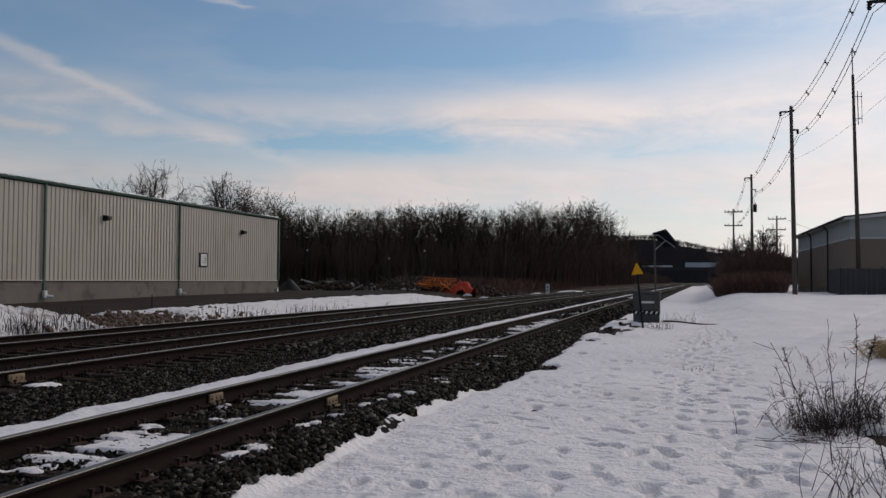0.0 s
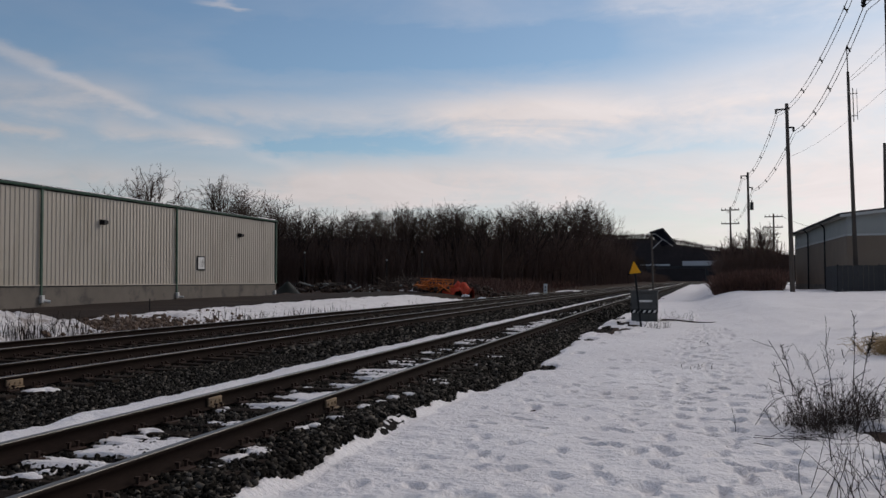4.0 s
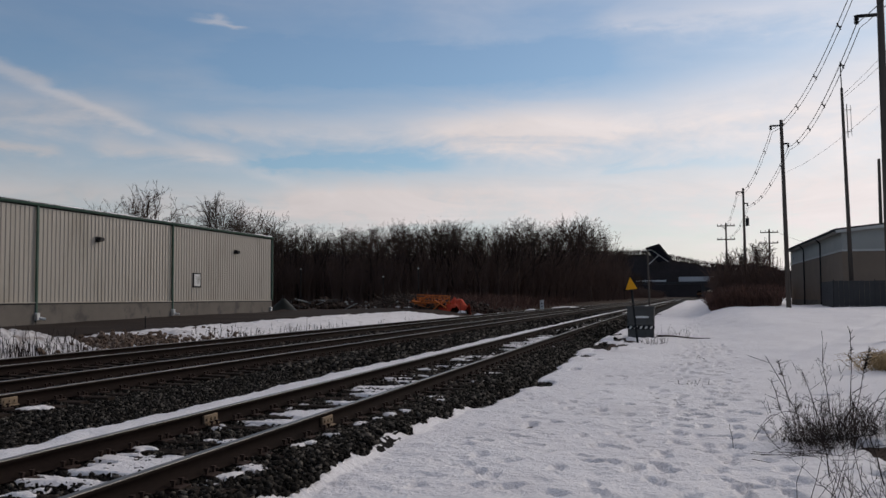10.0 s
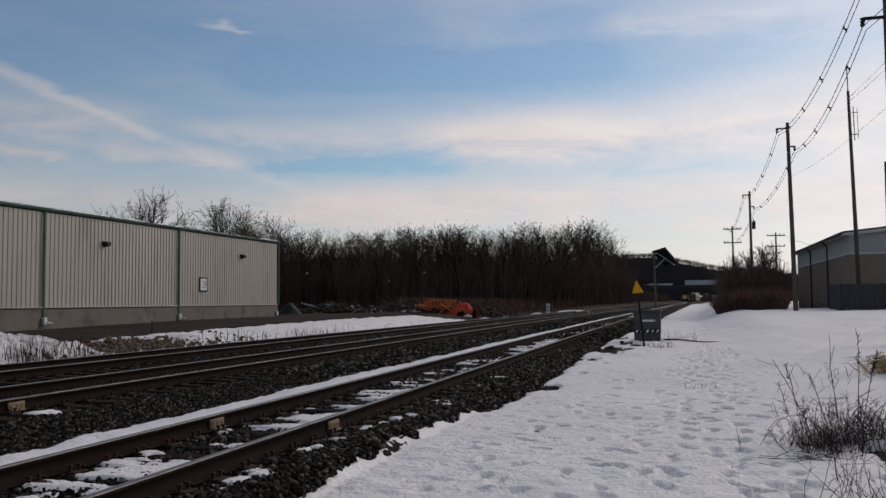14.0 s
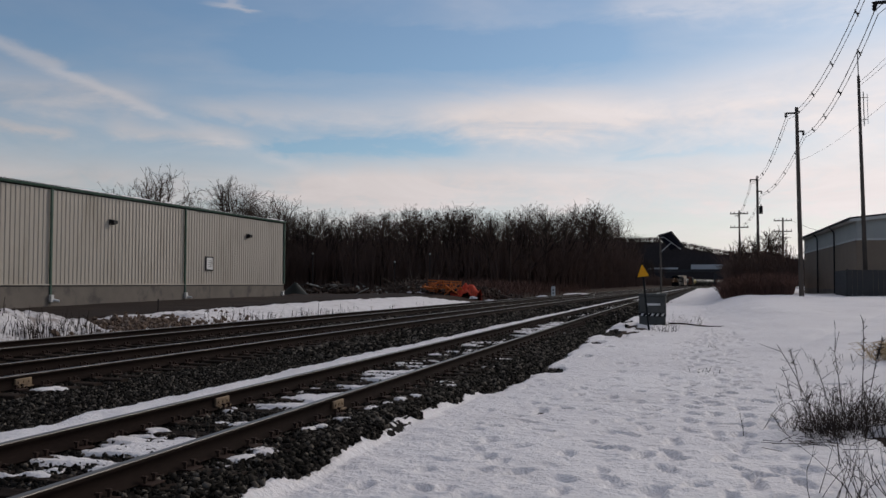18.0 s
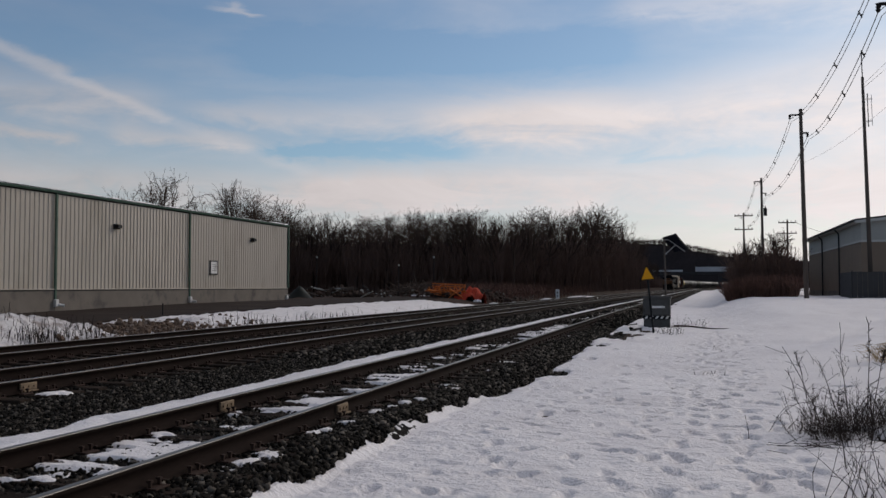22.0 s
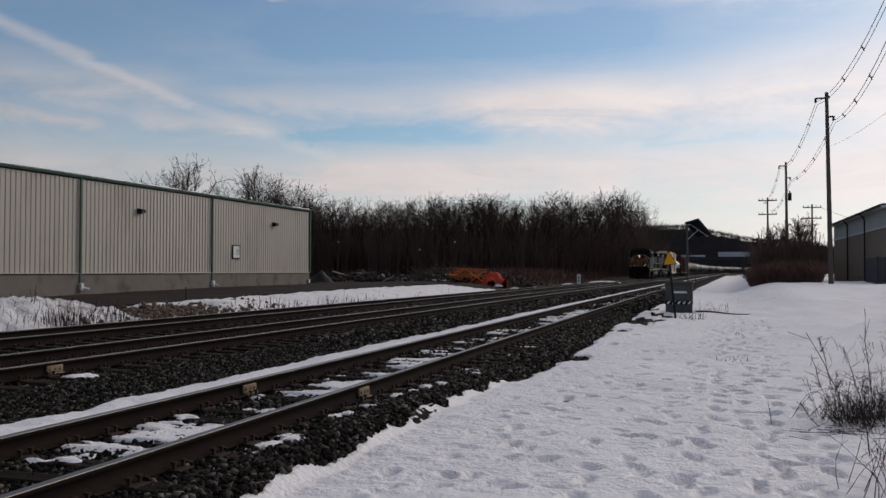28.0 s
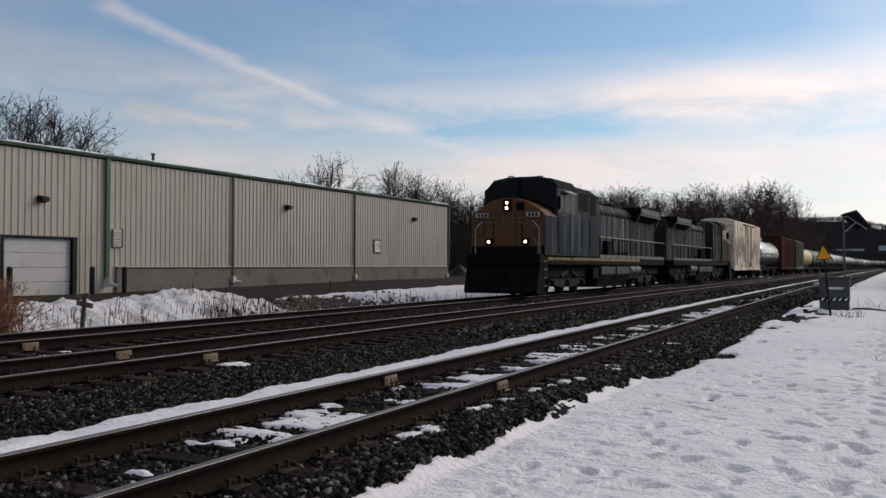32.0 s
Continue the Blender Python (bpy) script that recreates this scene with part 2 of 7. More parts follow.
M = dict(
    snow=mat("snow", (0.81, 0.785, 0.785), (0.72, 0.69, 0.695), 0.7, scale=0.35, fine=17.0, bump=0.8, depth=0.035, world=True, dirt=(0.58, 0.55, 0.55), dirt_at=(0.56, 0.80), dirt_scale=0.5),
    old_snow=mat("old_snow", (0.70, 0.68, 0.68), (0.48, 0.46, 0.46), 0.8, scale=1.6, fine=9.0, bump=0.9, depth=0.06, world=True, dirt=(0.30, 0.26, 0.24), dirt_at=(0.54, 0.66), dirt_scale=1.6),
    ground=mat("winter_ground", (0.066, 0.048, 0.039), (0.030, 0.022, 0.019), 0.95, scale=0.25, fine=12.0, bump=0.8, depth=0.05, world=True, dirt=(0.05, 0.034, 0.026), dirt_scale=0.12, spec=0.04),
    ballast=mat("ballast", (0.024, 0.021, 0.019), (0.008, 0.007, 0.007), 0.95, scale=1.0, fine=24.0, bump=1.0, depth=0.05, world=True, spec=0.04),
    stone=mat("ballast_stone", (0.046, 0.041, 0.035), (0.014, 0.012, 0.010), 0.85, scale=6.0, fine=60.0, island=5.0, world=True, spec=0.04),
    asphalt=mat("worn_asphalt", (0.046, 0.036, 0.031), (0.024, 0.019, 0.017), 0.9, scale=0.4, fine=60.0, bump=0.4, world=True, dirt=(0.05, 0.04, 0.035), dirt_scale=0.3, spec=0.04),
    rail_side=mat("rusty_rail", (0.023, 0.015, 0.012), (0.010, 0.0068, 0.006), 0.85, 0.0, scale=2.0, fine=40.0, stretch=(1, 0.25, 1), spec=0.04),
    rail_head=mat("worn_rail_head", (0.17, 0.16, 0.15), (0.09, 0.085, 0.08), 0.42, 0.45, scale=1.0, fine=30.0, stretch=(1, 0.1, 1), bump=0.03),
    tie=mat("creosote_tie", (0.038, 0.028, 0.022), (0.016, 0.012, 0.010), 0.92, scale=4.0, fine=30.0, stretch=(0.3, 2.5, 1), bump=0.6, rand=0.8, spec=0.04),
    plate=mat("rusty_plate", (0.06, 0.036, 0.028), (0.03, 0.02, 0.017), 0.8, 0.4, scale=9.0),
    joint=mat("ochre_joint_bar", (0.29, 0.205, 0.13), (0.19, 0.135, 0.085), 0.7, scale=9.0, dirt=(0.10, 0.07, 0.05)),
    siding=mat("beige_siding", (0.455, 0.403, 0.343), (0.408, 0.361, 0.308), 0.5, scale=0.5, fine=18.0, bump=0.05, stretch=(1, 1, 0.25), dirt=(0.35, 0.305, 0.25), dirt_scale=0.6),
    green_trim=mat("green_trim", (0.080, 0.132, 0.100), (0.050, 0.090, 0.067), 0.45, scale=2.0, bump=0.05),
    concrete=mat("concrete", (0.185, 0.160, 0.138), (0.135, 0.118, 0.102), 0.85, scale=0.9, fine=25.0, bump=0.3, dirt=(0.085, 0.078, 0.072), dirt_scale=0.8),
    white=mat("white_paint", (0.72, 0.71, 0.69), (0.60, 0.59, 0.57), 0.5, scale=2.0, dirt=(0.38, 0.35, 0.32)),
    black=mat("black_metal", (0.020, 0.020, 0.022), (0.011, 0.011, 0.012), 0.6, 0.3, scale=4.0),
    dark_rubber=mat("dark_rubber", (0.022, 0.021, 0.021), (0.014, 0.014, 0.014), 0.85),
    galv=mat("galvanised_steel", (0.34, 0.35, 0.36), (0.24, 0.25, 0.26), 0.5, 0.6, scale=5.0),
    wood_pole=mat("weathered_pole", (0.105, 0.088, 0.076), (0.060, 0.050, 0.044), 0.9, scale=2.0, fine=20.0, stretch=(4, 4, 0.3), bump=0.4),
    wire=mat("cable", (0.035, 0.035, 0.037), (0.02, 0.02, 0.022), 0.6),
    bark=mat("winter_bark", (0.052, 0.033, 0.026), (0.028, 0.019, 0.016), 0.95, scale=2.0, fine=14.0, rand=0.7),
    twig=mat("dry_twigs", (0.075, 0.056, 0.045), (0.038, 0.028, 0.024), 0.95, scale=3.0, rand=0.5),
    red_brush=mat("reddish_brush", (0.155, 0.082, 0.062), (0.08, 0.046, 0.037), 0.95, scale=1.0, island=0.9),
    rust_brush=mat("rust_brown_shrub", (0.32, 0.15, 0.085), (0.18, 0.085, 0.052), 0.95, scale=1.0, island=0.9),
    straw=mat("dead_grass", (0.52, 0.37, 0.20), (0.33, 0.23, 0.12), 0.9, scale=3.0, island=0.8),
    weed=mat("dead_weed", (0.050, 0.037, 0.031), (0.024, 0.018, 0.016), 0.95, scale=4.0, island=0.7),
    earth=mat("bare_earth", (0.075, 0.050, 0.038), (0.036, 0.025, 0.020), 0.95, scale=3.0, fine=25.0, bump=0.9, depth=0.04, world=True),
    far_wood=mat("far_woodland", (0.036, 0.032, 0.034), (0.022, 0.020, 0.021), 1.0, scale=0.05, fine=0.5, bump=0.0, spec=0.0, world=True),
    sign_yellow=mat("amber_sign", (0.80, 0.36, 0.012), (0.70, 0.30, 0.012), 0.5, scale=5.0, bump=0.02),
    cabinet=mat("grey_cabinet", (0.098, 0.098, 0.095), (0.060, 0.060, 0.058), 0.6, 0.0, scale=2.5, spec=0.08, dirt=(0.065, 0.06, 0.055)),
    solar=mat("solar_cells", (0.012, 0.014, 0.022), (0.008, 0.009, 0.014), 0.2, scale=3.0, bump=0.0),
    brown_wall=mat("brown_block_wall", (0.225, 0.172, 0.130), (0.18, 0.137, 0.104), 0.85, scale=0.6, fine=12.0, bump=0.2),
    teal_wall=mat("grey_green_panel", (0.36, 0.36, 0.335), (0.30, 0.305, 0.285), 0.6, scale=0.6, fine=12.0, bump=0.05),
    pale_trim=mat("pale_trim", (0.50, 0.50, 0.48), (0.42, 0.42, 0.40), 0.6, scale=1.0),
    dark_roof=mat("dark_roof", (0.055, 0.054, 0.055), (0.038, 0.037, 0.038), 0.8, scale=1.0),
    fence=mat("dark_fence_slats", (0.052, 0.051, 0.051), (0.036, 0.035, 0.036), 0.7, scale=1.2),
    orange=mat("orange_plastic", (0.70, 0.20, 0.045), (0.36, 0.10, 0.028), 0.7, scale=1.5),
    door_white=mat("door_paint", (0.50, 0.485, 0.46), (0.44, 0.425, 0.40), 0.5, scale=0.8, fine=14.0, bump=0.04, dirt=(0.38, 0.36, 0.33), dirt_at=(0.55, 0.75)),
    dry_earth=mat("thawed_brown_earth", (0.17, 0.115, 0.083), (0.075, 0.052, 0.039), 0.95, scale=3.0, fine=25.0, bump=0.9, depth=0.04, world=True, dirt=(0.26, 0.21, 0.18), dirt_scale=3.0),
    bank_snow=mat("settled_snow", (0.80, 0.775, 0.775), (0.62, 0.595, 0.59), 0.75, scale=1.2, fine=9.0, bump=0.7, depth=0.04, world=True, dirt=(0.40, 0.36, 0.34), dirt_at=(0.58, 0.74), dirt_scale=0.9),
    thicket=mat("brown_underwood", (0.125, 0.078, 0.062), (0.072, 0.046, 0.038), 0.95, scale=0.15, fine=3.0, world=True, bump=0.0),
    green_sheet=mat("dark_green_sheet", (0.009, 0.013, 0.011), (0.006, 0.009, 0.008), 0.6, scale=1.5),
    red=mat("faded_red_sheet", (0.55, 0.062, 0.030), (0.28, 0.04, 0.022), 0.75, scale=1.5),
    bridge=mat("weathered_bridge", (0.055, 0.053, 0.055), (0.035, 0.034, 0.036), 0.85, scale=0.2, world=True),
    bridge_rail=mat("bridge_parapet", (0.52, 0.53, 0.55), (0.40, 0.41, 0.43), 0.7, scale=0.1, world=True),
)


# ---- mesh helpers ----
def part(name, bm, material, parent=None, label="", m=None, smooth=False):
    """Link a bmesh as one mesh object, under a thing or a part if one is given."""
    me = bpy.data.meshes.new(name)
    bm.to_mesh(me)
    bm.free()
    return placed(name, me, material, parent, label, m, smooth)


def placed(name, me, material, parent=None, label="", m=None, smooth=False):
    if material is not None and not me.materials:
        for one in material if isinstance(material, (list, tuple)) else (material,):
            me.materials.append(M[one])
    if smooth:
        me.shade_smooth()
    ob = new(name, me)
    if parent is not None:
        ob.parent = parent
    if m is not None:
        ob.matrix_basis = m
    if label:
        ob["label"] = label
    return ob


def thing(name, label, category, m=None, group="", kind=""):
    ob = new(name)
    ob.empty_display_size = 0.2
    if m is not None:
        ob.matrix_basis = m
    return tagged(ob, label, category, group, kind)


def box(bm, x0, x1, y0, y1, z0, z1, bevel=0.0, m=None, mi=0):
    mm = Matrix.LocRotScale(((x0 + x1) / 2, (y0 + y1) / 2, (z0 + z1) / 2), None, (abs(x1 - x0), abs(y1 - y0), abs(z1 - z0)))
    r = bmesh.ops.create_cube(bm, size=1.0, matrix=mm if m is None else m @ mm)
    vs = r["verts"]
    fs = {f for v in vs for f in v.link_faces}
    for f in fs:
        f.material_index = mi
    if bevel > 0:
        bmesh.ops.bevel(bm, geom=list({e for v in vs for e in v.link_edges}), offset=bevel, segments=1, affect="EDGES", profile=0.5)
    return vs


def one_box(x0, x1, y0, y1, z0, z1, bevel=0.0):
    bm = bmesh.new()
    box(bm, x0, x1, y0, y1, z0, z1, bevel)
    return bm


def tube(bm, p, q, r0, r1=None, n=8, mi=0):
    """A tapered rod from p to q."""
    p, q = Vector(p), Vector(q)
    d = q - p
    m = Matrix.Translation((p + q) / 2) @ d.to_track_quat("Z", "Y").to_matrix().to_4x4()
    r = bmesh.ops.create_cone(bm, cap_ends=True, segments=n, radius1=r0, radius2=r0 if r1 is None else r1, depth=d.length, matrix=m)
    for f in {f for v in r["verts"] for f in v.link_faces}:
        f.material_index = mi


def rods(pairs, r, n=6):
    bm = bmesh.new()
    for p, q in pairs:
        tube(bm, p, q, r, n=n)
    return bm


def prism(bm, outline, a, b, axis="y", mi=0):
    """An outline drawn in the plane across the axis, swept from a to b."""
    def at(u, v, w):
        return (u, w, v) if axis == "y" else ((w, u, v) if axis == "x" else (u, v, w))
    lo = [bm.verts.new(at(u, v, a)) for u, v in outline]
    hi = [bm.verts.new(at(u, v, b)) for u, v in outline]
    n = len(outline)
    fs = [bm.faces.new((lo[i], lo[(i + 1) % n], hi[(i + 1) % n], hi[i])) for i in range(n)]
    fs += [bm.faces.new(lo), bm.faces.new(hi)]
    for f in fs:
        f.material_index = mi
    bmesh.ops.recalc_face_normals(bm, faces=fs)


def from_arrays(name, verts, faces, material, parent=None, label="", smooth=False):
    """A mesh from numpy arrays of vertices and of equal-sided faces."""
    verts, faces = np.asarray(verts, dtype=np.float32), np.asarray(faces, dtype=np.int32)
    me = bpy.data.meshes.new(name)
    k = faces.shape[1]
    me.vertices.add(len(verts))
    me.vertices.foreach_set("co", verts.ravel())
    me.loops.add(faces.size)
    me.loops.foreach_set("vertex_index", faces.ravel())
    me.polygons.add(len(faces))
    me.polygons.foreach_set("loop_start", np.arange(0, faces.size, k, dtype=np.int32))
    me.polygons.foreach_set("loop_total", np.full(len(faces), k, dtype=np.int32))
    me.update(calc_edges=True)
    me.validate()
    return placed(name, me, material, parent, label, None, smooth)


def smooth01(t):
    t = np.clip(t, 0.0, 1.0)
    return t * t * (3 - 2 * t)


RNG = np.random.default_rng(7)


def value_noise(x, y, seed=0):
    """Smooth noise on a unit lattice, -1 to 1."""
    x, y = np.asarray(x, dtype=float), np.asarray(y, dtype=float)
    xi, yi = np.floor(x).astype(np.int64), np.floor(y).astype(np.int64)
    fx, fy = smooth01(x - xi), smooth01(y - yi)

    def h(a, b):
        n = (a * 374761393 + b * 668265263 + seed * 974711) & 0x7FFFFFFF
        n = ((n ^ (n >> 13)) * 1274126177) & 0x7FFFFFFF
        return ((n ^ (n >> 16)) & 0xFFFF) / 32767.5 - 1
    return (h(xi, yi) * (1 - fx) + h(xi + 1, yi) * fx) * (1 - fy) + (h(xi, yi + 1) * (1 - fx) + h(xi + 1, yi + 1) * fx) * fy


def fractal(x, y, seed=0, octaves=4):
    return sum(value_noise(x * 2 ** k, y * 2 ** k, seed + k) / 2 ** k for k in range(octaves)) / 1.6


# ---- the line of the railway ----
def bend(y):
    """How far the tracks have swung to the right, y metres down the line."""
    y = np.asarray(y, dtype=float)
    t = np.clip((y - 20) / 80, 0, 1)
    near = 80 * (t ** 3 - t ** 4 / 2)              # a slow entry into the bend
    straight = np.maximum(y - 100, 0)
    far = np.clip(y - 400, 0, 350)
    past = np.maximum(y - 750, 0)
    return 0.0205 * (near + straight) + 3e-4 * far ** 2 + 0.21 * past


def heading(y):
    return math.degrees(math.atan2(float(bend(y + 1) - bend(y - 1)), 2))


# centre, rail-top height of the near, middle and far track
TRACKS = ((-4.78, 0.0, "near"), (-9.70, 0.05, "middle"), (-13.30, 0.08, "far"))
HALF = 0.725


def bed(x):
    """Height of the stone bed across the line."""
    xs = [-40, -17.2, -16.4, -15.0, -13.3, -11.6, -11.4, -8.0, -7.2, -6.4, -6.1, -3.5, -3.2, -2.4, 60]
    zs = [-0.35, -0.42, -0.40, -0.19, -0.165, -0.17, -0.19, -0.20, -0.26, -0.25, -0.222, -0.225, -0.29, -0.50, -0.50]
    return np.interp(x, xs, zs)


def lot(x, y):
    """Extra height on the warehouse side: verge, then the paved lane."""
    return smooth01((-17.0 - x) / 5.0) * (0.42 + 0.25 * smooth01((np.asarray(y) - 25) / 30))


def ground_z(x, y):
    x, y = np.asarray(x, dtype=float), np.asarray(y, dtype=float)
    s = x - bend(y)
    z = bed(s) + lot(s, y)
    k = smooth01((s + 3.35 - 0.40 * smooth01((y - 11) / 6)) / 0.4)
    z = z * (1 - k) + k * (field_z(x, y) - 0.075)
    # the wooded slope behind
    r = np.hypot(x, y)
    left = smooth01((-x - 22 + 0.02 * y) / 25) * smooth01((r - 120) / 90)
    z = z + left * 8.0
    return z


def field_z(x, y):
    """The snow field beside the line: it climbs to the right and away."""
    x, y = np.asarray(x, dtype=float), np.asarray(y, dtype=float)
    s = x - bend(y)
    z = -0.36 + 0.13 * smooth01((y - 14) / 24) + 0.28 * smooth01((y - 40) / 90) * (0.05 + 0.95 * smooth01((s - 1.0) / 3.5))
    z = z + 0.80 * smooth01((s - 0.2) / 3.8) * smooth01((y - 22) / 36) * (1 - 0.55 * smooth01((y - 62) / 40))
    z = z + 0.11 * np.exp(-((x + 1.2) / 0.9) ** 2 - ((y - 34.3) / 1.6) ** 2)
    z = z + 0.18 * smooth01((s - 1.2) / 3.0) * (1 - smooth01((y - 14) / 30))
    return z


def grid_mesh(name, xs, ys, zf, material, parent=None, smooth=True, shear=True):
    X, Y = np.meshgrid(xs, ys)
    if shear:
        X = X + bend(Y)
    Z = zf(X, Y)
    nx = len(xs)
    i = np.arange(len(ys) - 1)[:, None] * nx + np.arange(nx - 1)[None, :]
    i = i.ravel()
    faces = np.stack([i, i + 1, i + nx + 1, i + nx], 1)
    return from_arrays(name, np.stack([X.ravel(), Y.ravel(), Z.ravel()], 1), faces, material, parent, smooth=smooth)


def rough_ground(x, y):
    return ground_z(x, y) + 0.03 * fractal(x * 0.9, y * 0.9, 3)


def build_ground():
    xs = np.concatenate([[-3000, -1400, -700, -400, -250], np.arange(-180, -40, 6.0), np.arange(-40, -18, 0.8), np.arange(-18, -4.4, 0.2), np.arange(-4.4, -1.8, 0.08), np.arange(-1.8, 20, 0.8), np.arange(20, 120, 6.0), [160, 250, 400, 700, 1400, 3000]])
    ys = np.concatenate([[-2500, -600, -200, -60, -20, -5], np.arange(0, 36, 0.3), np.arange(36, 60, 0.6), np.arange(60, 220, 4.0), np.arange(220, 800, 15.0), [900, 1200, 1800, 2600, 3800]])

    ob = grid_mesh("ground", xs, ys, rough_ground, ["ground", "ballast"])
    # the stone bed takes its own stones
    me = ob.data
    idx = np.zeros(len(me.polygons), dtype=np.int32)
    cen = np.zeros(len(me.polygons) * 3)
    me.polygons.foreach_get("center", cen)
    cen = cen.reshape(-1, 3)
    s = cen[:, 0] - bend(cen[:, 1])
    idx[(s > -16.6) & (s < -2.2)] = 1
    me.polygons.foreach_set("material_index", idx)
    tagged(ob, "dark winter ground with a crushed stone railway bed", "ground", kind="structure")


# dark spots where the stones show through the snow: place and half-sizes
THAW = ((-2.55, 17.3, 0.16, 0.45), (-2.35, 29.5, 0.45, 2.2), (-2.5, 25.0, 0.20, 0.5), (-2.0, 27.5, 0.20, 0.6), (-1.85, 30.2, 0.22, 1.0), (-1.6, 32.4, 0.3, 0.7), (-2.1, 33.6, 0.25, 1.2), (-2.45, 36.5, 0.3, 1.5), (-1.2, 28.4, 0.12, 0.4), (-2.0, 23.2, 0.10, 0.25), (-2.3, 20.3, 0.10, 0.3))


def snow_edge(x, y):
    """How far the snow reaches towards the near track, as distance from the line's own axis."""
    e = np.interp(y, [0, 7, 9.7, 11, 12.7, 14.5, 16, 19, 22, 27, 35, 44, 60], [-3.52, -3.54, -3.49, -3.46, -3.34, -3.06, -2.93, -2.88, -2.88, -3.0, -2.88, -2.66, -2.25])
    return e + 0.13 * fractal(x * 0.5, y * 0.8, 31) + 0.10 * fractal(x * 2.2, y * 2.6, 37) + 0.035 * fractal(x * 9, y * 9, 41)


def footprints():
    """Trodden ways along the snow: place, turn, length, depth and width of each print."""
    out = []
    rng = np.random.default_rng(3)
    ways = ((0.35, 0.9, 4.6, 34, 70), (0.0, 0.7, 5.0, 34, 66), (-0.35, 0.35, 5.2, 30, 60), (0.75, 1.2, 6.5, 30, 56), (-0.9, 0.0, 6, 26, 44), (-1.7, -1.2, 5, 20, 30), (-2.4, -1.9, 5, 15, 18), (0.5, 0.9, 26, 60, 60))
    for x0, x1, y0, y1, n in ways:
        for i in range(n):
            t = (i / n) ** 1.15
            side = 0.13 if i % 2 else -0.13
            out.append((x0 + (x1 - x0) * t + side + rng.normal(0, 0.13), y0 + (y1 - y0) * t + rng.normal(0, 0.20), rng.normal(0, 0.5), rng.uniform(0.24, 0.36), rng.uniform(0.035, 0.095), rng.uniform(0.055, 0.085)))
    for i in range(420):
        out.append((rng.uniform(-2.7, 2.0), 4.5 + 28 * rng.random() ** 1.4, rng.uniform(-1.5, 1.5), rng.uniform(0.10, 0.26), rng.uniform(0.010, 0.034), rng.uniform(0.035, 0.07)))
    return out


def build_snow_field():
    xs = np.concatenate([np.arange(-4.0, -2.4, 0.035), np.arange(-2.4, 3.6, 0.042), np.arange(3.6, 12, 0.14), np.arange(12, 40, 1.0), [45, 60, 90, 140]])
    ys = list(np.arange(-14.0, 2.0, 0.4)) + [2.2]
    while ys[-1] < 330:
        ys.append(ys[-1] + (max(0.030, 0.0036 * ys[-1]) if ys[-1] < 26 else 0.0075 * ys[-1]))
    ys = np.array(ys)
    X, Y = np.meshgrid(xs, ys)
    X = X + bend(Y)
    s = X - bend(Y)
    Z = field_z(X, Y)
    near = np.clip(1 - (Y - 6) / 40, 0, 1)
    Z += 0.035 * fractal(X * 0.7, Y * 0.7, 11) + 0.09 * (1 - near) * fractal(X * 0.45, Y * 0.22, 13) + 0.018 * near * fractal(X * 3.0, Y * 4.5, 17) + (0.012 + 0.020 * smooth01((-0.8 - s) / 1.2)) * near * np.abs(fractal(X * 6, Y * 8, 23)) - 0.025 * near * np.clip(fractal(X * 1.6, Y * 3.4, 29) - 0.18, 0, 1)
    # a beaten path, a shallow vehicle track far off
    for px, py, turn, ln, dp, wd in footprints():
        j0, j1 = np.searchsorted(ys, [py - 0.4, py + 0.4])
        cx = px + float(bend(py))
        sub = (slice(j0, j1),)
        dx, dy = X[sub] - cx, Y[sub] - py
        c, sn = math.cos(turn), math.sin(turn)
        a, b = (dx * c + dy * sn) / wd, (-dx * sn + dy * c) / (ln / 2)
        r2 = a * a + b * b
        Z[sub] += -dp * np.exp(-(r2 ** 3.0) * 0.7) * (1 - 0.35 * b) + 0.16 * dp * np.exp(-((r2 - 1.7) ** 2) * 1.6)
    # two faint wheel marks that cross the field
    for shift in (0.0, 1.5):
        across = (s - 2.6 - shift) * 0.95 - (Y - 24) * 0.31
        Z -= 0.05 * np.exp(-(across / 0.28) ** 2) * smooth01((Y - 22) / 6)
    # ragged edge along the stones
    edge = snow_edge(X, Y)
    lip = np.clip((s - edge) / 0.24, -0.6, 1)
    G = ground_z(X, Y)
    Z = np.where(lip < 1, G - 0.05 + (Z - G + 0.05) * np.where(lip > 0, np.abs(lip) ** 0.8, lip), Z)
    # bare dark patches where stones and earth break through
    bare = np.zeros_like(Z)
    spots = np.random.default_rng(9)
    thaw = [(spots.uniform(-2.95, -1.7), spots.uniform(34, 85), spots.uniform(0.14, 0.38), spots.uniform(0.6, 2.4)) for _ in range(16)]
    for bx, by, rx, ry in thaw + list(THAW) + list(((3.4, 11.6, 0.7, 0.5), (2.15, 10.35, 0.30, 0.62), (2.7, 10.4, 0.6, 0.8), (1.75, 11.2, 0.25, 0.2), (2.0, 9.1, 0.25, 0.2), (-1.2, 34, 0.5, 0.5), (2.35, 15.7, 0.22, 0.12))):
        q = ((s - bx) / rx) ** 2 + ((Y - by) / ry) ** 2 + 0.9 * fractal(X * 3, Y * 3, 53)
        bare = np.maximum(bare, np.clip(1.25 - q, 0, 1))
    Z = np.where(s > edge + 0.24, np.maximum(Z, G + 0.014 + 0.02 * fractal(X * 7, Y * 7, 57) ** 2), Z)
    k = smooth01(bare * 3)
    Z = Z * (1 - k) + k * np.minimum(Z, G - 0.03)
    nx = len(xs)
    i = (np.arange(len(ys) - 1)[:, None] * nx + np.arange(nx - 1)[None, :]).ravel()
